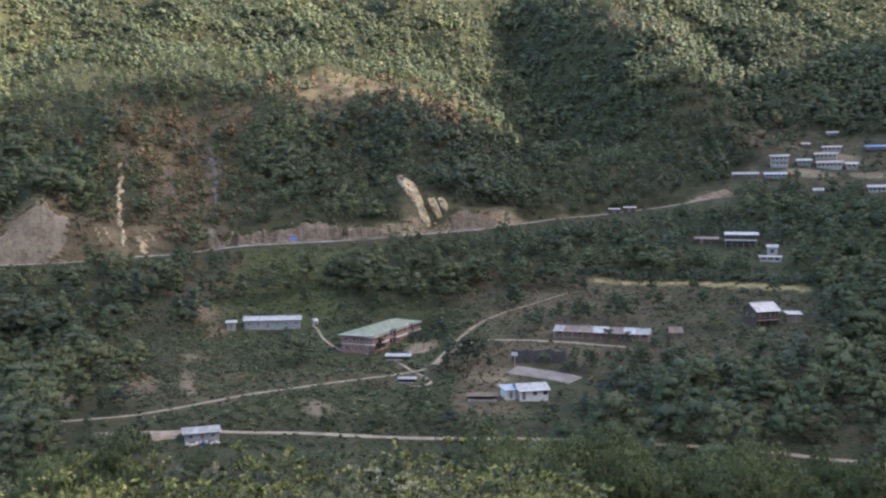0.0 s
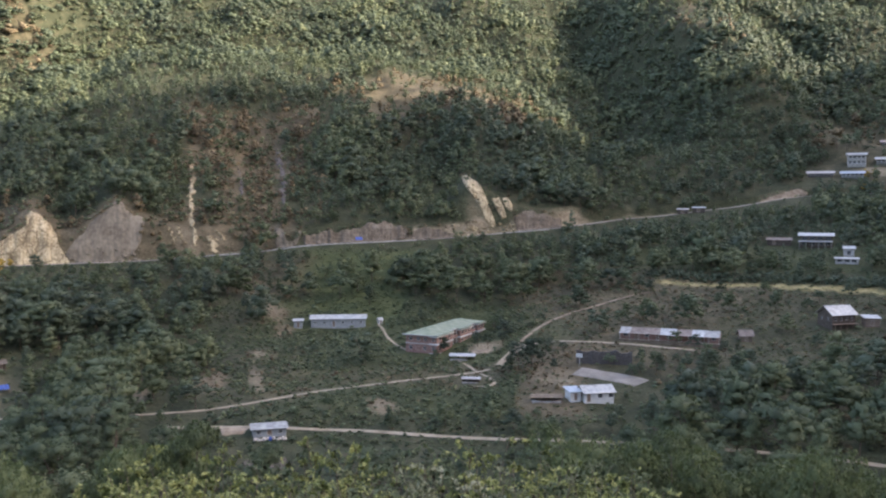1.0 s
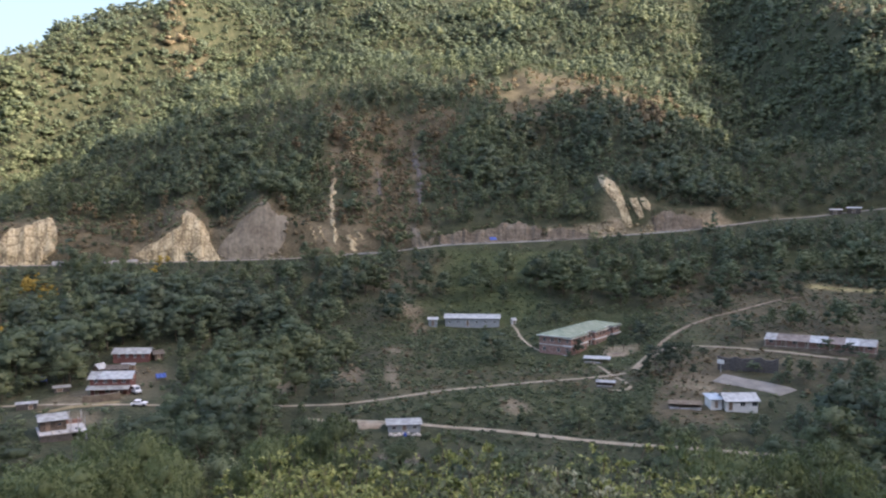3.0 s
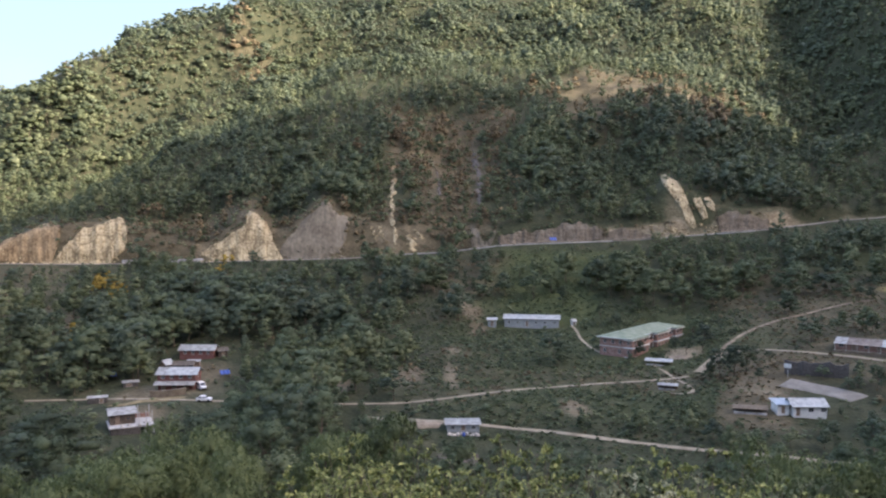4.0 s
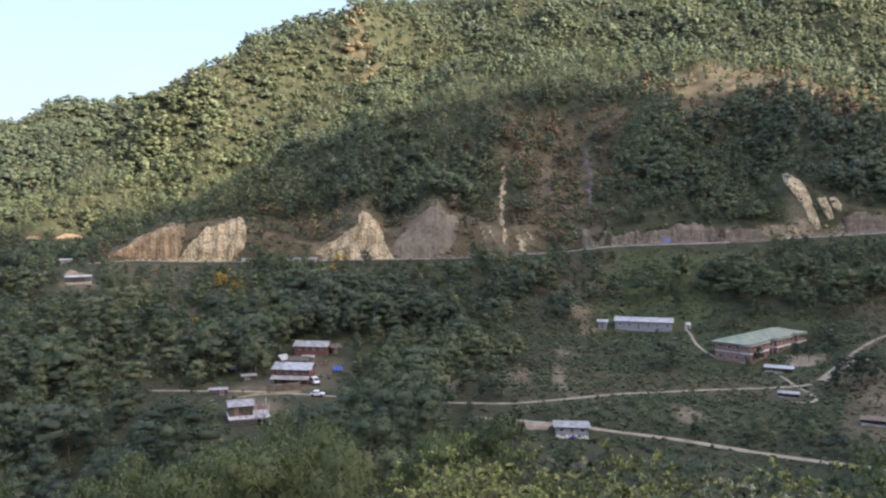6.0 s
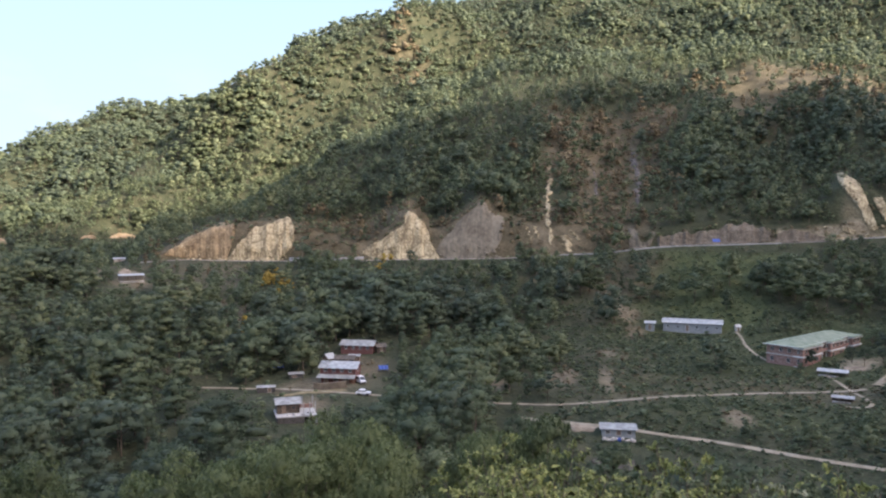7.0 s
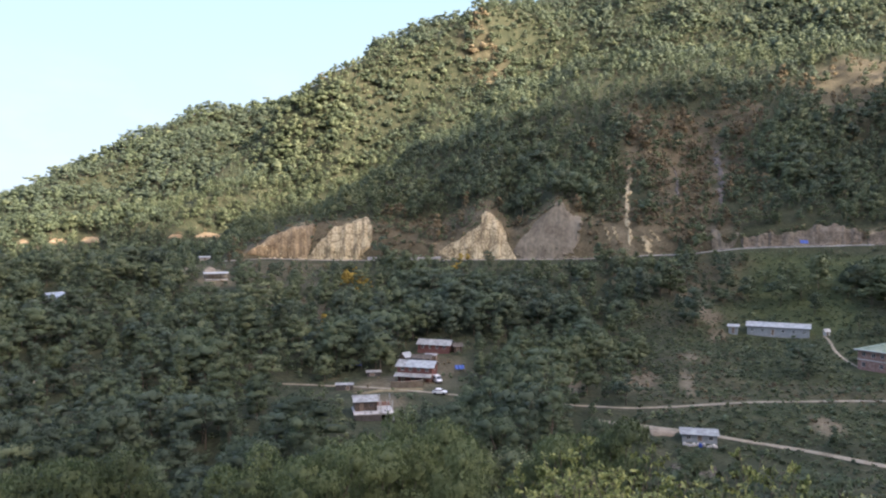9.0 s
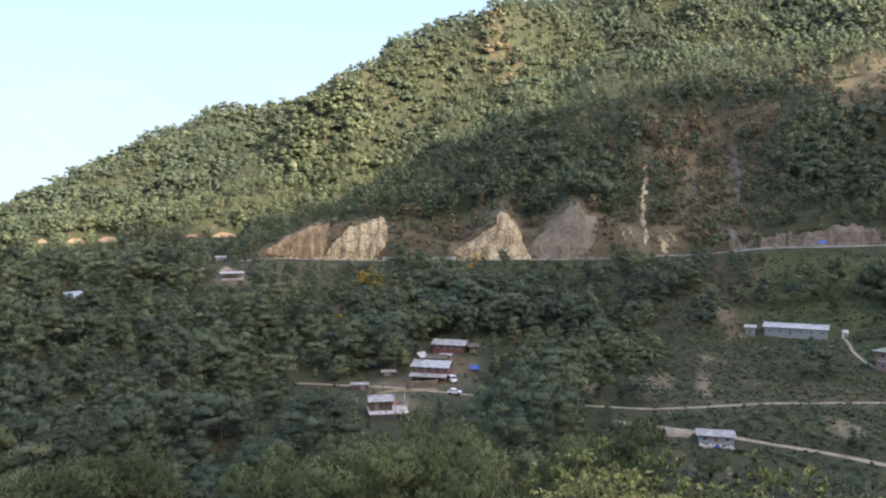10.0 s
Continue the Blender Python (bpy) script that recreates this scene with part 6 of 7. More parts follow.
def protos(count, leaves, styles, rng, sides=3, limbs=0, cores=4, stems=True, fill=0.95, crisp=0.3):
    out = []
    for k in range(count):
        lv, centre, rad = crown(rng, leaves, styles[k % len(styles)], cores, 0, fill, crisp)
        tv, tf = trunk_mesh(centre, rng, sides, limbs)
        out.append((lv, tv if stems else tv[:0], tf if stems else tf[:0]))
    return out


def screened(x, y, z, h, w):
    """True where a tree would hide a road, house or landslip from the camera's view."""
    az, r = polar(x, y)
    lo, hi = np.degrees(np.arctan2(z - EYE, r)), np.degrees(np.arctan2(z + h - EYE, r))
    half = np.degrees(w / r)
    bad = np.zeros(len(x), bool)
    for a, e, d in OPEN_VIEW:
        bad |= (np.abs(az - a) < half) & (lo - 0.3 < e) & (hi > e) & (r < d - 0.5)
    return bad


OPEN_VIEW = []
for name, lo_az, hi_az in (("hillside_road", 3, 12), ("hillside_road", 15.6, 18.5), ("hillside_road", 22, 34), ("village_track", -27, 27), ("upper_track", 17, 27), ("lower_road", -3, 17), ("lower_road", 23, 25), ("lower_road", 39.5, 45), ("school_path", 16, 30)):
    line = ROADS[name][0]
    for p in line[::3]:
        a, d = polar(p[0], p[1])
        skip = name == "village_track" and ((-9 > a > -16) or vnoise(a, 0.0, 2.0, 8) > 0.75)
        if lo_az < a < hi_az and not skip:
            OPEN_VIEW.append((float(a), math.degrees(math.atan2(p[2] - EYE, d)), float(d)))

for a in np.arange(27.6, 41, 0.5):
    p = ground_at(float(a), 329.0)
    OPEN_VIEW.append((float(a), math.degrees(math.atan2(p.z + 0.3 - EYE, 329.0)), 329.0))
rng = np.random.default_rng(11)
TREES = {}
for kind_, count in (("forest", 5), ("dark", 3), ("olive", 4)):
    TREES[kind_] = []
    for (lv, ln, lf), tv, tf in protos(count, 1450, ["round", "tier", "bush", "tall"], rng, 6, 8, 16, True, 0.72, 0.45):
        TREES[kind_].append((mesh_from("trunk", tv, tf, [M["bark"]], True), leaf_mesh("crown", lv, ln, lf, LEAF[kind_])))
TREE_WORDS = {"forest": "leafy green broadleaf tree in the wooded valley", "dark": "dark green dense-crowned tree in the valley", "olive": "light olive green tree in the valley"}


def single_tree(kind_, x, y, z, h, spread, name="tree", label="", group="valley trees"):
    stem, leaves = TREES[kind_][rng.integers(0, len(TREES[kind_]))]
    e = tagged(new(name), label or TREE_WORDS[kind_], "tree", group)
    e.matrix_world = pose(x, y, z, 0, 0, float(rng.uniform(0, 360))) @ Matrix.Diagonal((h * spread, h * spread, h, 1))
    for word, me_ in (("trunk", stem), ("crown", leaves)):
        new(word, me_).parent = e


mid_p = protos(14, 330, ["round", "tier", "round", "tall", "bush"], rng, 3, 2, 12, True, 0.8, 0.4)
hill_p = protos(18, 76, ["round", "tall", "tier", "round", "tall", "bush"], rng, cores=8, fill=0.75, crisp=0.4)
far_p = protos(18, 20, ["round", "tall", "tier", "bush", "tall", "round"], rng, cores=6)
bush_p = protos(12, 14, ["bush"], rng, cores=3, stems=False)


# how high, along each bearing, the land rises before a given distance
SKY_AZ, SKY_R = np.arange(-49, 49.01, 0.5), np.arange(60, 1160, 4.0)
sk_a, sk_r = np.meshgrid(np.radians(SKY_AZ), SKY_R, indexing="ij")
SKY = np.degrees(np.arctan2(base_height((sk_r * np.sin(sk_a)).ravel(), (sk_r * np.cos(sk_a)).ravel()).reshape(sk_a.shape) - EYE, sk_r))
SKY = np.maximum.accumulate(SKY, axis=1)


def in_sight(x, y, z, h):
    az, r = polar(x, y)
    i = np.clip(((az + 49) / 0.5).round().astype(int), 0, len(SKY_AZ) - 1)
    j = np.clip(((r - 8 - 60) / 4).astype(int), 0, len(SKY_R) - 1)
    top, foot = np.degrees(np.arctan2(z + h - EYE, r)), np.degrees(np.arctan2(z - EYE, r))
    return (top > SKY[i, j] - 0.15) & (foot < 13.4) & (top > -21)


def scatter(r0, r1, spacing, rng, az0=-48.0, az1=48.0):
    """Evenly strewn places: one in each cell of a fan of rings."""
    xs, ys = [], []
    for r in np.arange(r0 + spacing / 2, r1, spacing):
        n = max(1, int(radians(az1 - az0) * r / spacing))
        a = az0 + (az1 - az0) * (np.arange(n) + rng.random() + rng.uniform(-0.45, 0.45, n)) / n
        q = r + spacing * rng.uniform(-0.48, 0.48, n)
        xs.append(q * np.sin(np.radians(a)))
        ys.append(q * np.cos(np.radians(a)))
    return np.concatenate(xs), np.concatenate(ys)


# no trees on the bare ground, nor hiding it from the camera
SCAR_DISCS = []
for a, r_, ha, hr in GROUND_SCARS:
    for da in np.linspace(-0.7, 0.7, 3):
        SCAR_DISCS.append((*at(a + da * ha, r_), min(hr, radians(ha) * r_) * 0.9))
for lo_, hi_, pts_ in SCARS:
    for a in np.arange(lo_ + 0.12, hi_, 0.3):
        near_ = pts_[np.argsort(np.abs(pts_[:, 0] - a))[:3], 1]
        for q in np.linspace(pts_[:, 1].min() + 0.3, near_.max(), 5):
            r_ = float(slope_r(a, [q])[0])
            SCAR_DISCS.append((*at(a, r_), 2.0))
            KEEP_OPEN.append((a, q, r_ - 1.0))

OPEN_VIEW += KEEP_OPEN
woods = {k: Wood() for k in LEAF}
for r0, r1, spacing, pr, hmin, hmax in ((100, 172, 7.2, None, 7, 14.0), (172, 350, 6.6, mid_p, 5.0, 12.5), (352, 470, 6.2, hill_p, 4.0, 8.0), (350, 620, 4.8, hill_p, 4.5, 12.0), (440, 620, 6.0, far_p, 4.5, 10.0), (620, 1100, 4.6, far_p, 5.0, 13.0)):
    x, y = scatter(r0, r1, spacing, rng)
    az, r = polar(x, y)
    dens = cover(x, y)[4]
    if r0 >= 350:
        # thinned where the slope lies foreshortened in the camera's view
        z0 = base_height(x, y)
        steep = (base_height(x * (1 + 6 / r), y * (1 + 6 / r)) - z0) / 6 - (z0 - EYE) / r
        dens = dens * np.clip(steep / 0.42, 0.8, 1)
    keep = rng.random(len(x)) < dens
    keep &= r < np.interp(az, RIDGE_AZ, RIDGE_R) + 12
    keep &= road_distance(x, y) > 1.6
    for ax, ay, rad in BUILT + SCAR_DISCS:
        keep &= (x - ax) ** 2 + (y - ay) ** 2 > rad ** 2
    x, y, az, r = x[keep], y[keep], az[keep], r[keep]
    z = height(x, y)
    h = (hmin + (hmax - hmin) * rng.random(len(x)) ** (1.0 if r0 < 350 else 1.6)) * np.clip(0.96 + 0.4 * fbm(x, y, 30, 2, 91), 0.74, 1.3)
    # lower, darker trees towards the crest, brighter ones at the foot of the far slope
    crest = smooth(0.35, 0.9, (r - 352) / np.maximum(np.interp(az, RIDGE_AZ, RIDGE_R) - 352, 1)) * (az < 8)
    h = np.clip(h * (1 - 0.26 * crest), 3, 14)
    spread = rng.uniform(0.7, 1.1, len(x)) * (1.0 if r0 >= 350 else 1.12) * (1 + 0.42 * crest)
    keep = in_sight(x, y, z, h) & ((crest > 0.15) | (r0 != 440))
    x, y, z, h, spread, az, r, crest = (v[keep] for v in (x, y, z, h, spread, az, r, crest))
    # trees in the camera's line to these are lowered, then dropped
    bad = screened(x, y, z, h * 1.05, h * spread * 0.42)
    h = np.where(bad, h * 0.45, h)
    keep = ~(bad & screened(x, y, z, h * 1.05, h * spread * 0.42))
    x, y, z, h, spread, az, r, crest = (v[keep] for v in (x, y, z, h, spread, az, r, crest))
    # darker leaf kind in the gully paints the shade cast there by its spur
    run, d = gully(x, y)
    tone = fbm(x, y, 45, 2, 33) + rng.normal(size=len(x)) * 0.55 - 0.9 * run * np.exp(-((d + 18) / 45) ** 2) - 0.6 * crest
    # lighter olive leaves paint the sunlight on the far slope's lower part
    tone += 0.7 * (1 - crest) * smooth(-14, -24, az) * (r0 >= 350)
    dry = cover(x, y)[1]
    kind = np.where(tone > (0.3 if r0 < 350 else 0.55), 2, np.where(tone < -0.45, 1, 0))
    kind = np.where(rng.random(len(x)) < dry * 0.6 * (r0 >= 350), 3, kind)
    if pr is None:
        near = np.argsort(r)[:260]
        for i in near:
            single_tree(("forest", "dark", "olive", "olive")[kind[i]], x[i], y[i], z[i], h[i], spread[i])
        rest = np.ones(len(x), bool)
        rest[near] = False
        x, y, z, h, spread, kind = (v[rest] for v in (x, y, z, h, spread, kind))
        pr = mid_p
    for k, name in enumerate(("forest", "dark", "olive", "dry")):
        m = kind == k
        woods[name].add(pr, x[m], y[m], z[m], h[m], spread[m], rng)

# low scrub over the brown face and along the cuttings
for a0, a1, r0, r1, spacing in ((-5.2, 4.2, 366, 530, 2.7), (-30, 36, 358, 420, 2.1)):
    x, y = scatter(r0, r1, spacing, rng, a0, a1)
    az, r = polar(x, y)
    keep = (r - np.interp(az, AZ, ROAD_R) > 3.5) & (cover(x, y)[1] + 0.35 * rng.random(len(x)) > 0.45) & (rng.random(len(x)) < 0.8)
    for ax, ay, rad in BUILT + SCAR_DISCS:
        keep &= (x - ax) ** 2 + (y - ay) ** 2 > rad ** 2
    x, y = x[keep], y[keep]
    z, h, spread = height(x, y), rng.uniform(0.8, 2.9, len(x)), rng.uniform(1.0, 1.6, len(x))
    keep = ~screened(x, y, z, h, h * spread * 0.5)
    x, y, z, h, spread = (v[keep] for v in (x, y, z, h, spread))
    u = rng.random(len(x)) + 0.25 * vnoise(x, y, 25, 14)
    for name, m in (("dry", u < 0.4), ("olive", (u >= 0.4) & (u < 0.68)), ("forest", u >= 0.68)):
        woods[name].add(bush_p, x[m], y[m], z[m], h[m], spread[m], rng)

# scrub hanging over the upper edges of the slips
for closed in LIPS:
    low_, tall_ = closed[:, 1].min(), np.ptp(closed[:, 1])
    for p, q in zip(closed, closed[1:]):
        n_ = max(1, int(np.hypot(*(q - p)) / 0.2))
        for u in rng.random(n_):
            a, e_ = p + (q - p) * u
            if e_ < low_ + 0.3 * tall_ or rng.random() < 0.25:
                continue
            r_ = float(slope_r(float(a), [float(e_) + 0.04])[0]) + 0.4
            x, y = at(float(a) + float(rng.normal()) * 0.06, r_)
            one = np.array([1.0])
            woods[("dry", "olive", "forest", "dry")[rng.integers(0, 4)]].add(bush_p, one * x, one * y, height(one * x, one * y) - 0.2, one * rng.uniform(0.9, 2.3), one * rng.uniform(1.0, 1.6), rng)

# scrub between the trees and on the dry faces
for r0, r1, spacing in ((160, 360, 2.7), (360, 620, 6.0)):
    x, y = scatter(r0, r1, spacing, rng)
    az, r = polar(x, y)
    bare, dry, meadow, straw, dens = cover(x, y)
    keep = rng.random(len(x)) < np.clip(0.55 + 0.3 * dry + 0.1 * dens + 0.1 * meadow - 1.0 * straw - 0.8 * bare - 0.15 * meadow * (r > 288) - 0.45 * dry * (r < 330), 0, 1) * np.where((az > -3) & (az < 20) & (r > 172) & (r < 345), np.where(r > 290, 0.8, 0.95), 0.7) * np.where((az >= 20) & (az < 42) & (r > 236) & (r < 330), 0.8, 1.0)
    keep &= road_distance(x, y) > 0.9
    for ax, ay, rad in BUILT + SCAR_DISCS:
        keep &= (x - ax) ** 2 + (y - ay) ** 2 > rad ** 2
    x, y, dry = x[keep], y[keep], dry[keep]
    z = height(x, y)
    h = rng.uniform(0.8, 2.6, len(x)) * np.where(road_distance(x, y) > 0, 0.8 if r0 < 200 else 1.0, 1.0)
    spread = rng.uniform(1.0, 1.6, len(x))
    keep = ~screened(x, y, z, h, h * spread * 0.5)
    x, y, z, h, spread, dry = (v[keep] for v in (x, y, z, h, spread, dry))
    u = rng.random(len(x))
    kind = np.where(u < dry * 0.7, 3, np.where(u < 0.5 + 0.3 * dry, 0, 2))
    for k, name in ((0, "forest"), (2, "olive"), (3, "dry")):
        m = kind == k
        woods[name].add(bush_p, x[m], y[m], z[m], h[m], spread[m], rng)

# low weeds and seedlings over the bench
x, y = scatter(172, 300, 1.9, rng, -3, 20)
bare, dry, meadow, straw, dens = cover(x, y)
keep = (rng.random(len(x)) < 0.25 + 0.5 * smooth(-0.3, 0.5, fbm(x, y, 14, 2, 19)) - 0.9 * bare) & (road_distance(x, y) > 0.7)
for ax, ay, rad in BUILT + SCAR_DISCS:
    keep &= (x - ax) ** 2 + (y - ay) ** 2 > rad ** 2
x, y = x[keep], y[keep]
z, h, spread = height(x, y), rng.uniform(0.5, 1.4, len(x)), rng.uniform(1.1, 1.9, len(x))
keep = ~screened(x, y, z, h, h * spread * 0.5)
x, y, z, h, spread = (v[keep] for v in (x, y, z, h, spread))
u = rng.random(len(x))
for name, m in (("olive", u < 0.35), ("forest", u >= 0.35)):
    woods[name].add(bush_p, x[m], y[m], z[m], h[m], spread[m], rng)

# tufts of long grass and weeds on the open ground of the bench
x, y = scatter(172, 352, 1.9, rng, -6, 46)
bare, dry, meadow, straw, dens = cover(x, y)
keep = (rng.random(len(x)) < 0.75 - 0.7 * bare - 0.4 * straw) & (road_distance(x, y) > 0.4) & (dens < 0.7)
for ax, ay, rad in BUILT + SCAR_DISCS:
    keep &= (x - ax) ** 2 + (y - ay) ** 2 > rad ** 2
x, y, dry = x[keep], y[keep], dry[keep]
z = height(x, y)
keep = ~screened(x, y, z, np.full(len(x), 0.5), np.full(len(x), 0.6))
x, y, z, dry = x[keep], y[keep], z[keep], dry[keep]
tuft_p = []
for k in range(8):
    d = rng.normal(size=(9, 3)) * [0.34, 0.34, 0.0] + [0, 0, 0.4]
    tuft = sprays(d, rng.normal(size=(9, 3)) * [1, 1, 0.3], np.full(9, 0.26), rng)
    tuft_p.append(((tuft, np.repeat(d * [0.5, 0.5, 0] + [0, 0, 1.0], 3, axis=0), np.arange(27).reshape(-1, 3)), np.zeros((0, 3)), np.zeros((0, 4), int)))
h, spread = rng.uniform(0.35, 0.85, len(x)), rng.uniform(1.3, 2.4, len(x))
u = rng.random(len(x))
for name, m in (("dry", u < 0.04 + 0.5 * dry), ("olive", (u >= 0.04 + 0.5 * dry) & (u < 0.25 + 0.6 * dry)), ("forest", u >= 0.25 + 0.6 * dry)):
    woods[name].add(tuft_p, x[m], y[m], z[m], h[m], spread[m], rng)

# dark hedge above the straw-coloured terrace
x, y = scatter(333, 341, 2.0, rng, 26.5, 41.5)
h = rng.uniform(1.8, 3.4, len(x))
woods["dark"].add(bush_p, x, y, height(x, y), h, rng.uniform(0.9, 1.3, len(x)), rng)

# yellow blossom below the hill road
for az0, el0, count, wide in ((-22.6, -5.0, 16, 1.1), (-21.6, -5.4, 12, 0.6), (-24.6, -8.0, 8, 2.0), (-15.3, -4.2, 8, 0.8), (39.3, 1.7, 8, 1.0)):
    a = az0 + rng.normal(size=count) * wide * 0.5
    rr_ = np.array([el_r(float(q), el0 + float(rng.normal() * 0.3)) for q in a])
    x, y = rr_ * np.sin(np.radians(a)), rr_ * np.cos(np.radians(a))
    woods["yellow"].add(bush_p, x, y, height(x, y), rng.uniform(2.5, 5.0, count), rng.uniform(0.8, 1.2, count), rng)

LABELS = {"forest": "dense green broadleaf forest covering the valley sides", "dark": "dark green broadleaf trees in the forest",
          "olive": "lighter olive green trees and bushes", "dry": "brownish dry scrub on the slopes", "yellow": "bushes in yellow blossom"}
for name, wood in woods.items():
    if wood.lv:
        wood.build({"forest": "green_forest", "dark": "dark_forest", "olive": "olive_trees", "dry": "dry_scrub", "yellow": "yellow_bushes"}[name], LEAF[name], LABELS[name])

# ---------------------------------------------------------------- trees and bushes that stand out
rng = np.random.default_rng(29)
for az, el, h, kind_ in ((-13.1, -3.75, 6.0, "dark"), (12.95, -10.0, 5.2, "dark"), (15.2, -9.6, 5.0, "dark"), (15.9, -9.7, 5.4, "forest"), (16.9, -9.5, 5.0, "dark"), (18.0, -11.1, 8.5, "dark"), (18.9, -10.9, 9.0, "dark"), (19.6, -10.6, 7.5, "forest"), (17.4, -11.3, 5.5, "forest"), (17.0, -8.8, 7.5, "dark"), (16.3, -8.0, 6.5, "forest"),
                         (26.7, -5.6, 5.0, "dark"), (20.2, -9.6, 3.4, "dark"), (12.3, -10.4, 3.2, "dark"), (27.2, -10.9, 5.5, "forest"), (30.4, -9.9, 4.6, "forest"), (31.5, -9.7, 5.0, "dark"), (32.3, -9.5, 4.2, "forest"), (20.4, -11.0, 3.4, "dark"), (21.0, -9.8, 3.2, "dark"), (25.6, -11.2, 4.0, "dark"), (28.4, -9.2, 5.0, "forest"),
                         (29.6, -9.6, 5.5, "dark"), (31.2, -5.6, 6.0, "forest"), (33.8, -5.7, 6.5, "olive"), (10.3, -7.6, 5.5, "forest"), (38.7, -5.4, 6.0, "dark"), (6.6, -8.6, 2.6, "forest")):
    p = ground_at(az, el_r(az, el))
    single_tree(kind_, p.x, p.y, p.z, h, 0.9, "garden_tree", "dark leafy tree standing alone near the houses", "lone trees")



# banana plants by the tarpaulin
def banana_plant(az, el, tall, seed):
    rnd = random.Random(seed)
    p = ground_at(az, el_r(az, el))
    e = tagged(new("banana_plant"), "broad-leaved banana plant beside the blue tarpaulin", "plant", "banana plants")
    e.matrix_world = pose(p.x, p.y, p.z, 0, 0, rnd.uniform(0, 360))
    stem = bmesh.new()
    bmesh.ops.create_cone(stem, cap_ends=True, segments=8, radius1=0.17, radius2=0.1, depth=tall * 0.6 + 0.4, matrix=pose(0, 0, tall * 0.3 - 0.2))
    part("stem", stem, LEAF["olive"], e)
    for k in range(9):
        a, long_, lift = k * 2.4 + rnd.uniform(-.3, .3), tall * rnd.uniform(0.5, 0.68), rnd.uniform(0.3, 1.3)
        leaf = bmesh.new()
        rows_ = []
        for i in range(8):
            t = i / 7
            reach, z = long_ * t * math.cos(lift * (1 - t) * 0.9), tall * 0.55 + long_ * (lift * t - (0.5 + 0.5 * lift) * t * t)
            w = 0.30 * math.sin(math.pi * min(1, 0.12 + 0.88 * t)) + 0.02
            rows_.append([leaf.verts.new((reach * math.cos(a) - s * w * math.sin(a), reach * math.sin(a) + s * w * math.cos(a), z - 0.08 * abs(s))) for s in (-1, 0, 1)])
        for q, n in zip(rows_, rows_[1:]):
            for j in (0, 1):
                leaf.faces.new((q[j], n[j], n[j + 1], q[j + 1]))
        part("leaf", leaf, LEAF["olive"], e)


for k, (az, el, tall) in enumerate(((-22.9, -11.1, 4.2), (-22.55, -11.2, 3.6), (-23.3, -11.15, 3.4), (-25.6, -10.6, 3.8), (-26.2, -10.9, 3.4))):
    banana_plant(az, el, tall, k)

# foreground: tall bushes on the near slope, below the viewpoint
def twiggy_bush(rng, leaves, stems=6, twigs=11):
    """A loose bush of height 1: fanned stems, thin twigs, and long leaves hanging in tufts along the twigs."""
    tv, tf, foot, way, size = [], [], [], [], []

    def tube(pts, r0, r1):
        base, n = len(tv), len(pts)
        for i, p in enumerate(pts):
            r = r0 + (r1 - r0) * i / (n - 1)
            for k in range(3):
                tv.append(p + r * np.array([math.cos(k * 2.094), math.sin(k * 2.094), 0.3 * math.sin(k * 2.094 + 1)]))
        for i in range(n - 1):
            for k in range(3):
                a, b = base + i * 3 + k, base + i * 3 + (k + 1) % 3
                tf.append((a, b, b + 3, a + 3))

    for s_ in range(stems):
        a = 6.283 * (s_ + rng.uniform(-.3, .3)) / stems
        lean, tall = rng.uniform(0.12, 0.42), rng.uniform(0.72, 1.0)
        t = np.linspace(0, 1, 6)
        stem = np.stack([math.cos(a) * lean * t ** 1.4, math.sin(a) * lean * t ** 1.4, tall * t - 0.03], 1) + rng.normal(size=(6, 3)) * 0.012 * t[:, None]
        tube(stem, 0.011, 0.0025)
        for _ in range(twigs):
            u = rng.uniform(0.4, 1.0)
            p = np.array([np.interp(u, t, stem[:, j]) for j in range(3)])
            b, up, long_ = rng.uniform(0, 6.283), rng.uniform(0.1, 0.9), rng.uniform(0.09, 0.2)
            d = np.array([math.cos(b), math.sin(b), up])
            d /= np.linalg.norm(d)
            q = np.linspace(0, 1, 3)[:, None]
            twig = p + d * long_ * q - np.array([0, 0, 0.03]) * q ** 2
            tube(twig, 0.0028, 0.001)
            m = max(4, int(leaves / (stems * twigs) * rng.uniform(0.4, 1.6)))
            v = np.clip(rng.beta(2.2, 1.2, m), 0.1, 1)
            foot.append(p + d * long_ * v[:, None] - np.array([0, 0, 0.03]) * v[:, None] ** 2)
            w = rng.normal(size=(m, 3)) * [0.8, 0.8, 0.5] + d * 0.7 + [0, 0, -0.25]
            way.append(w / np.linalg.norm(w, axis=1)[:, None])
            size.append(rng.uniform(0.022, 0.04, m))
    foot, way, size = np.concatenate(foot), np.concatenate(way), np.concatenate(size)[:, None]
    side = np.cross(way, rng.normal(size=way.shape) * 0.6 + [0, 0, 1.0])
    side /= np.linalg.norm(side, axis=1)[:, None] + 1e-6
    face = np.cross(side, way)
    face *= np.where(face[:, 2:] < 0, -1, 1)
    lv = np.stack([foot, foot + way * size * 0.5 + side * size * 0.34, foot + way * size - face * size * 0.12, foot + way * size * 0.5 - side * size * 0.34], 1)
    f = np.arange(len(foot))[:, None] * 4
    lf = np.concatenate([f + [[0, 1, 2]], f + [[0, 2, 3]]])
    ln = np.repeat(face + [0, 0, 0.35], 4, axis=0)
    return np.array(tv), np.array(tf), lv.reshape(-1, 3), ln / np.linalg.norm(ln, axis=1)[:, None], lf


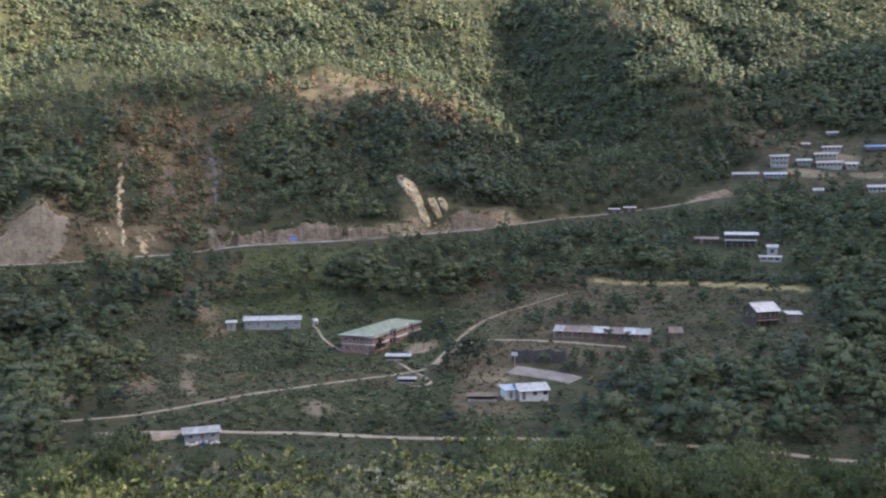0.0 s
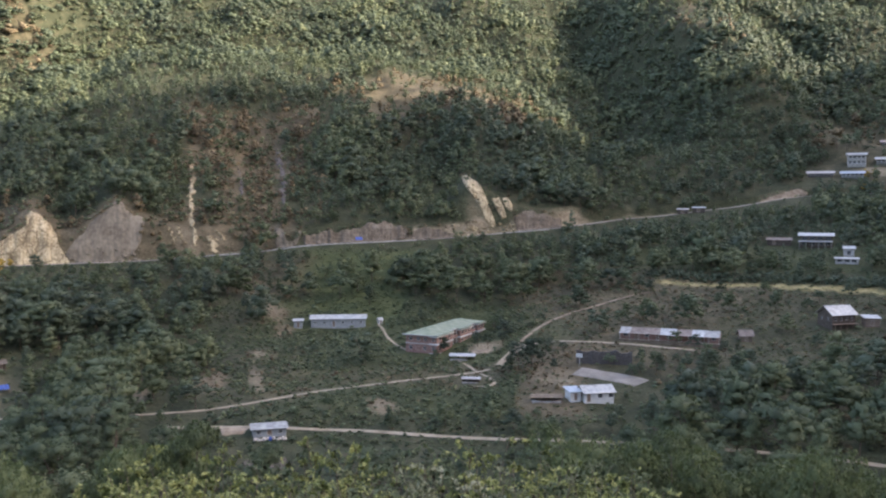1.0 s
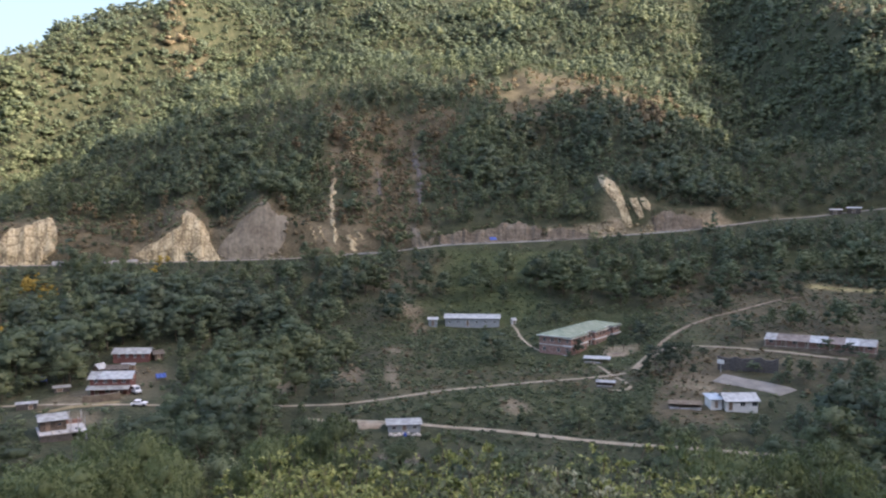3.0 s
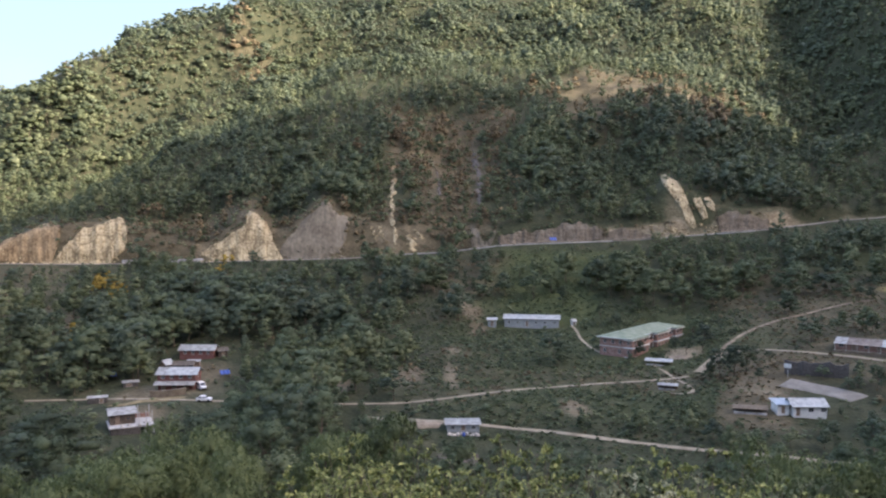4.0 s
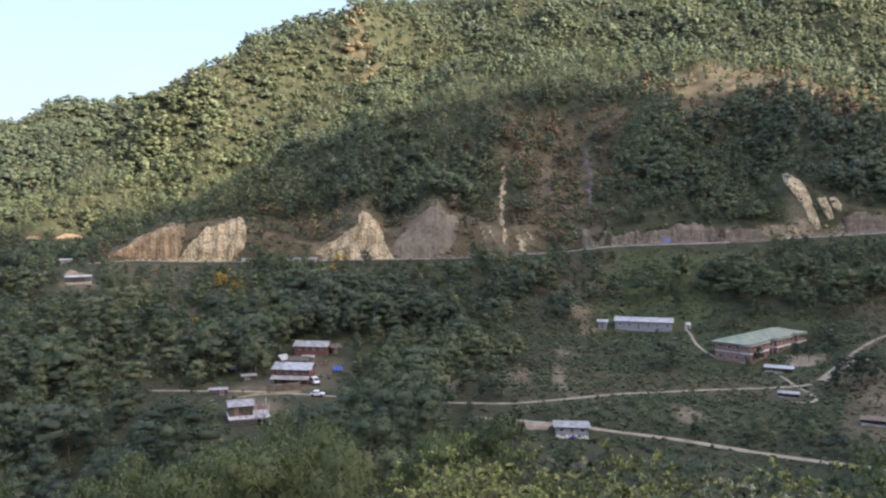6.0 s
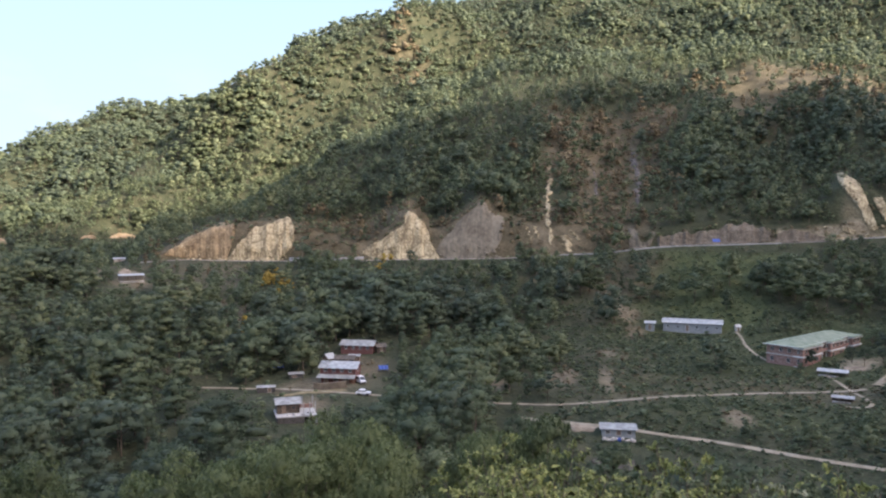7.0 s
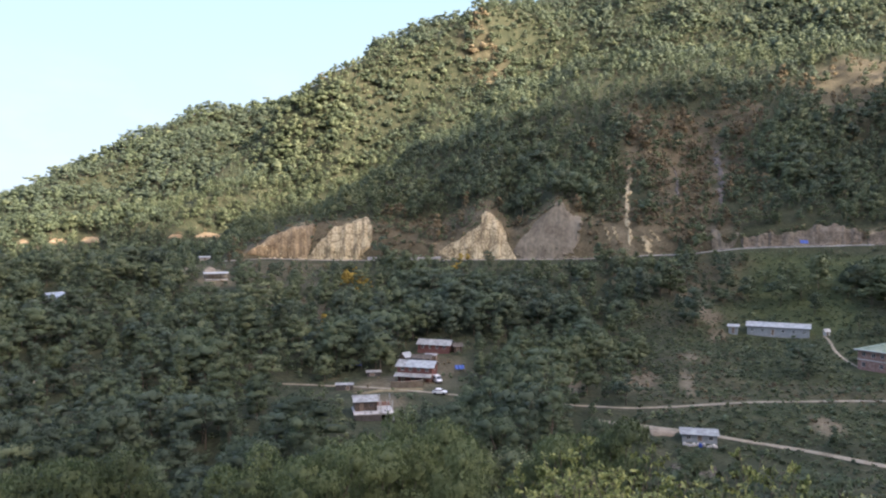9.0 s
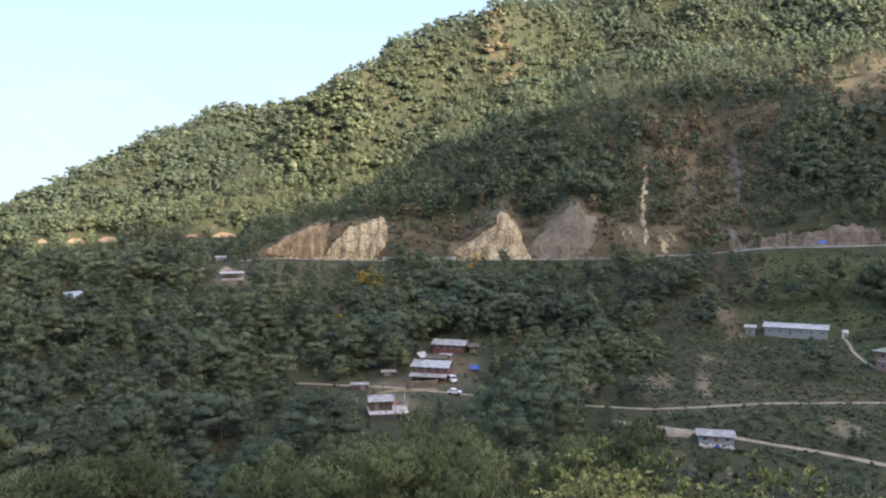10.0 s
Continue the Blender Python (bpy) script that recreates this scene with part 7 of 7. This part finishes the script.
BUSH = {}
for kind_, leaves, count in (("bright", 1850, 6), ("olive", 1500, 4), ("pale", 1900, 3), ("forest", 4300, 5)):
    BUSH[kind_] = []
    for k in range(count):
        if kind_ != "forest":
            tv, tf, lv, ln, lf = twiggy_bush(rng, leaves)
        else:
            (lv, ln, lf), centre, rad = crown(rng, leaves, "tier" if k % 2 else "round", 18, 0, 0.5, 0.8)
            tv, tf = trunk_mesh(centre, rng, 5, 14)
        BUSH[kind_].append((mesh_from("stem", tv, tf, [M["bark"]], True), leaf_mesh("foliage", lv, ln, lf, LEAF["fresh" if kind_ == "forest" else kind_])))
WORDS = {"bright": "tall bush with bright yellow-green leaves on the near slope", "olive": "tall olive green bush on the near slope",
         "pale": "pale silvery-leaved bush on the near slope", "forest": "large feathery green tree on the near slope"}


def near_bush(kind_, az, r, top_el, spread):
    p = ground_at(az, r)
    h = (EYE + r * math.tan(radians(top_el)) - p.z) / (0.82 if kind_ == "forest" else 0.99)
    stem, leaves = BUSH[kind_][rng.integers(0, len(BUSH[kind_]))]
    e = tagged(new("near_bush" if kind_ != "forest" else "near_tree"), WORDS[kind_], "bush" if kind_ != "forest" else "tree", "bushes on the near slope")
    e.matrix_world = pose(p.x, p.y, p.z, 0, 0, float(rng.uniform(0, 360))) @ Matrix.Diagonal((h * spread, h * spread, h, 1))
    for word, me_ in (("stem", stem), ("foliage", leaves)):
        new(word, me_).parent = e


for k in range(58):
    az = float(rng.uniform(-9, 27))
    r_ = float(rng.uniform(30, 52))
    line = np.interp(az, [-9, -5, 0, 4, 10, 17, 22, 27], [-17.2, -14.9, -15.3, -15.2, -15.3, -15.6, -15.2, -17.0])
    kind_ = "pale" if 11 < az < 19 and r_ < 40 else ("olive" if rng.random() < 0.4 else "bright")
    line = line if abs(az - 0.8) > 3.0 else line - 1.7
    near_bush(kind_, az, r_, float(line - rng.uniform(0, 2.2)) - (1.3 if kind_ == "pale" else 0.0), float(rng.uniform(0.55, 0.8)))
for k in range(44):
    az, r_ = float(rng.uniform(-8, 26)), float(rng.uniform(25, 36))
    kind_ = "pale" if 9 < az < 20 and rng.random() < 0.6 else ("olive" if rng.random() < 0.25 else "bright")
    near_bush(kind_, az, r_, float(rng.uniform(-19.6, -16.6)) - (0.8 if abs(az - 0.8) < 2.5 else 0.0), float(rng.uniform(0.7, 0.95)))
for az, r_, top in ((-3.4, 44, -14.9), (0.9, 41, -18.6), (4.6, 45, -15.0), (5.4, 39, -15.6)):
    near_bush("bright", az, r_, top, 0.62)
for k in range(26):
    az = float(rng.uniform(-46, -4))
    r_ = float(rng.uniform(62, 86))
    near_bush("forest", az, r_, float(rng.uniform(-18.2, -15.6)) - (1.0 if az < -28 else 0.0), float(rng.uniform(0.5, 0.7)))
for k in range(18):
    az = float(rng.uniform(22, 47))
    near_bush("forest", az, float(rng.uniform(62, 86)), float(rng.uniform(-18.4, -16.2)), float(rng.uniform(0.5, 0.7)))
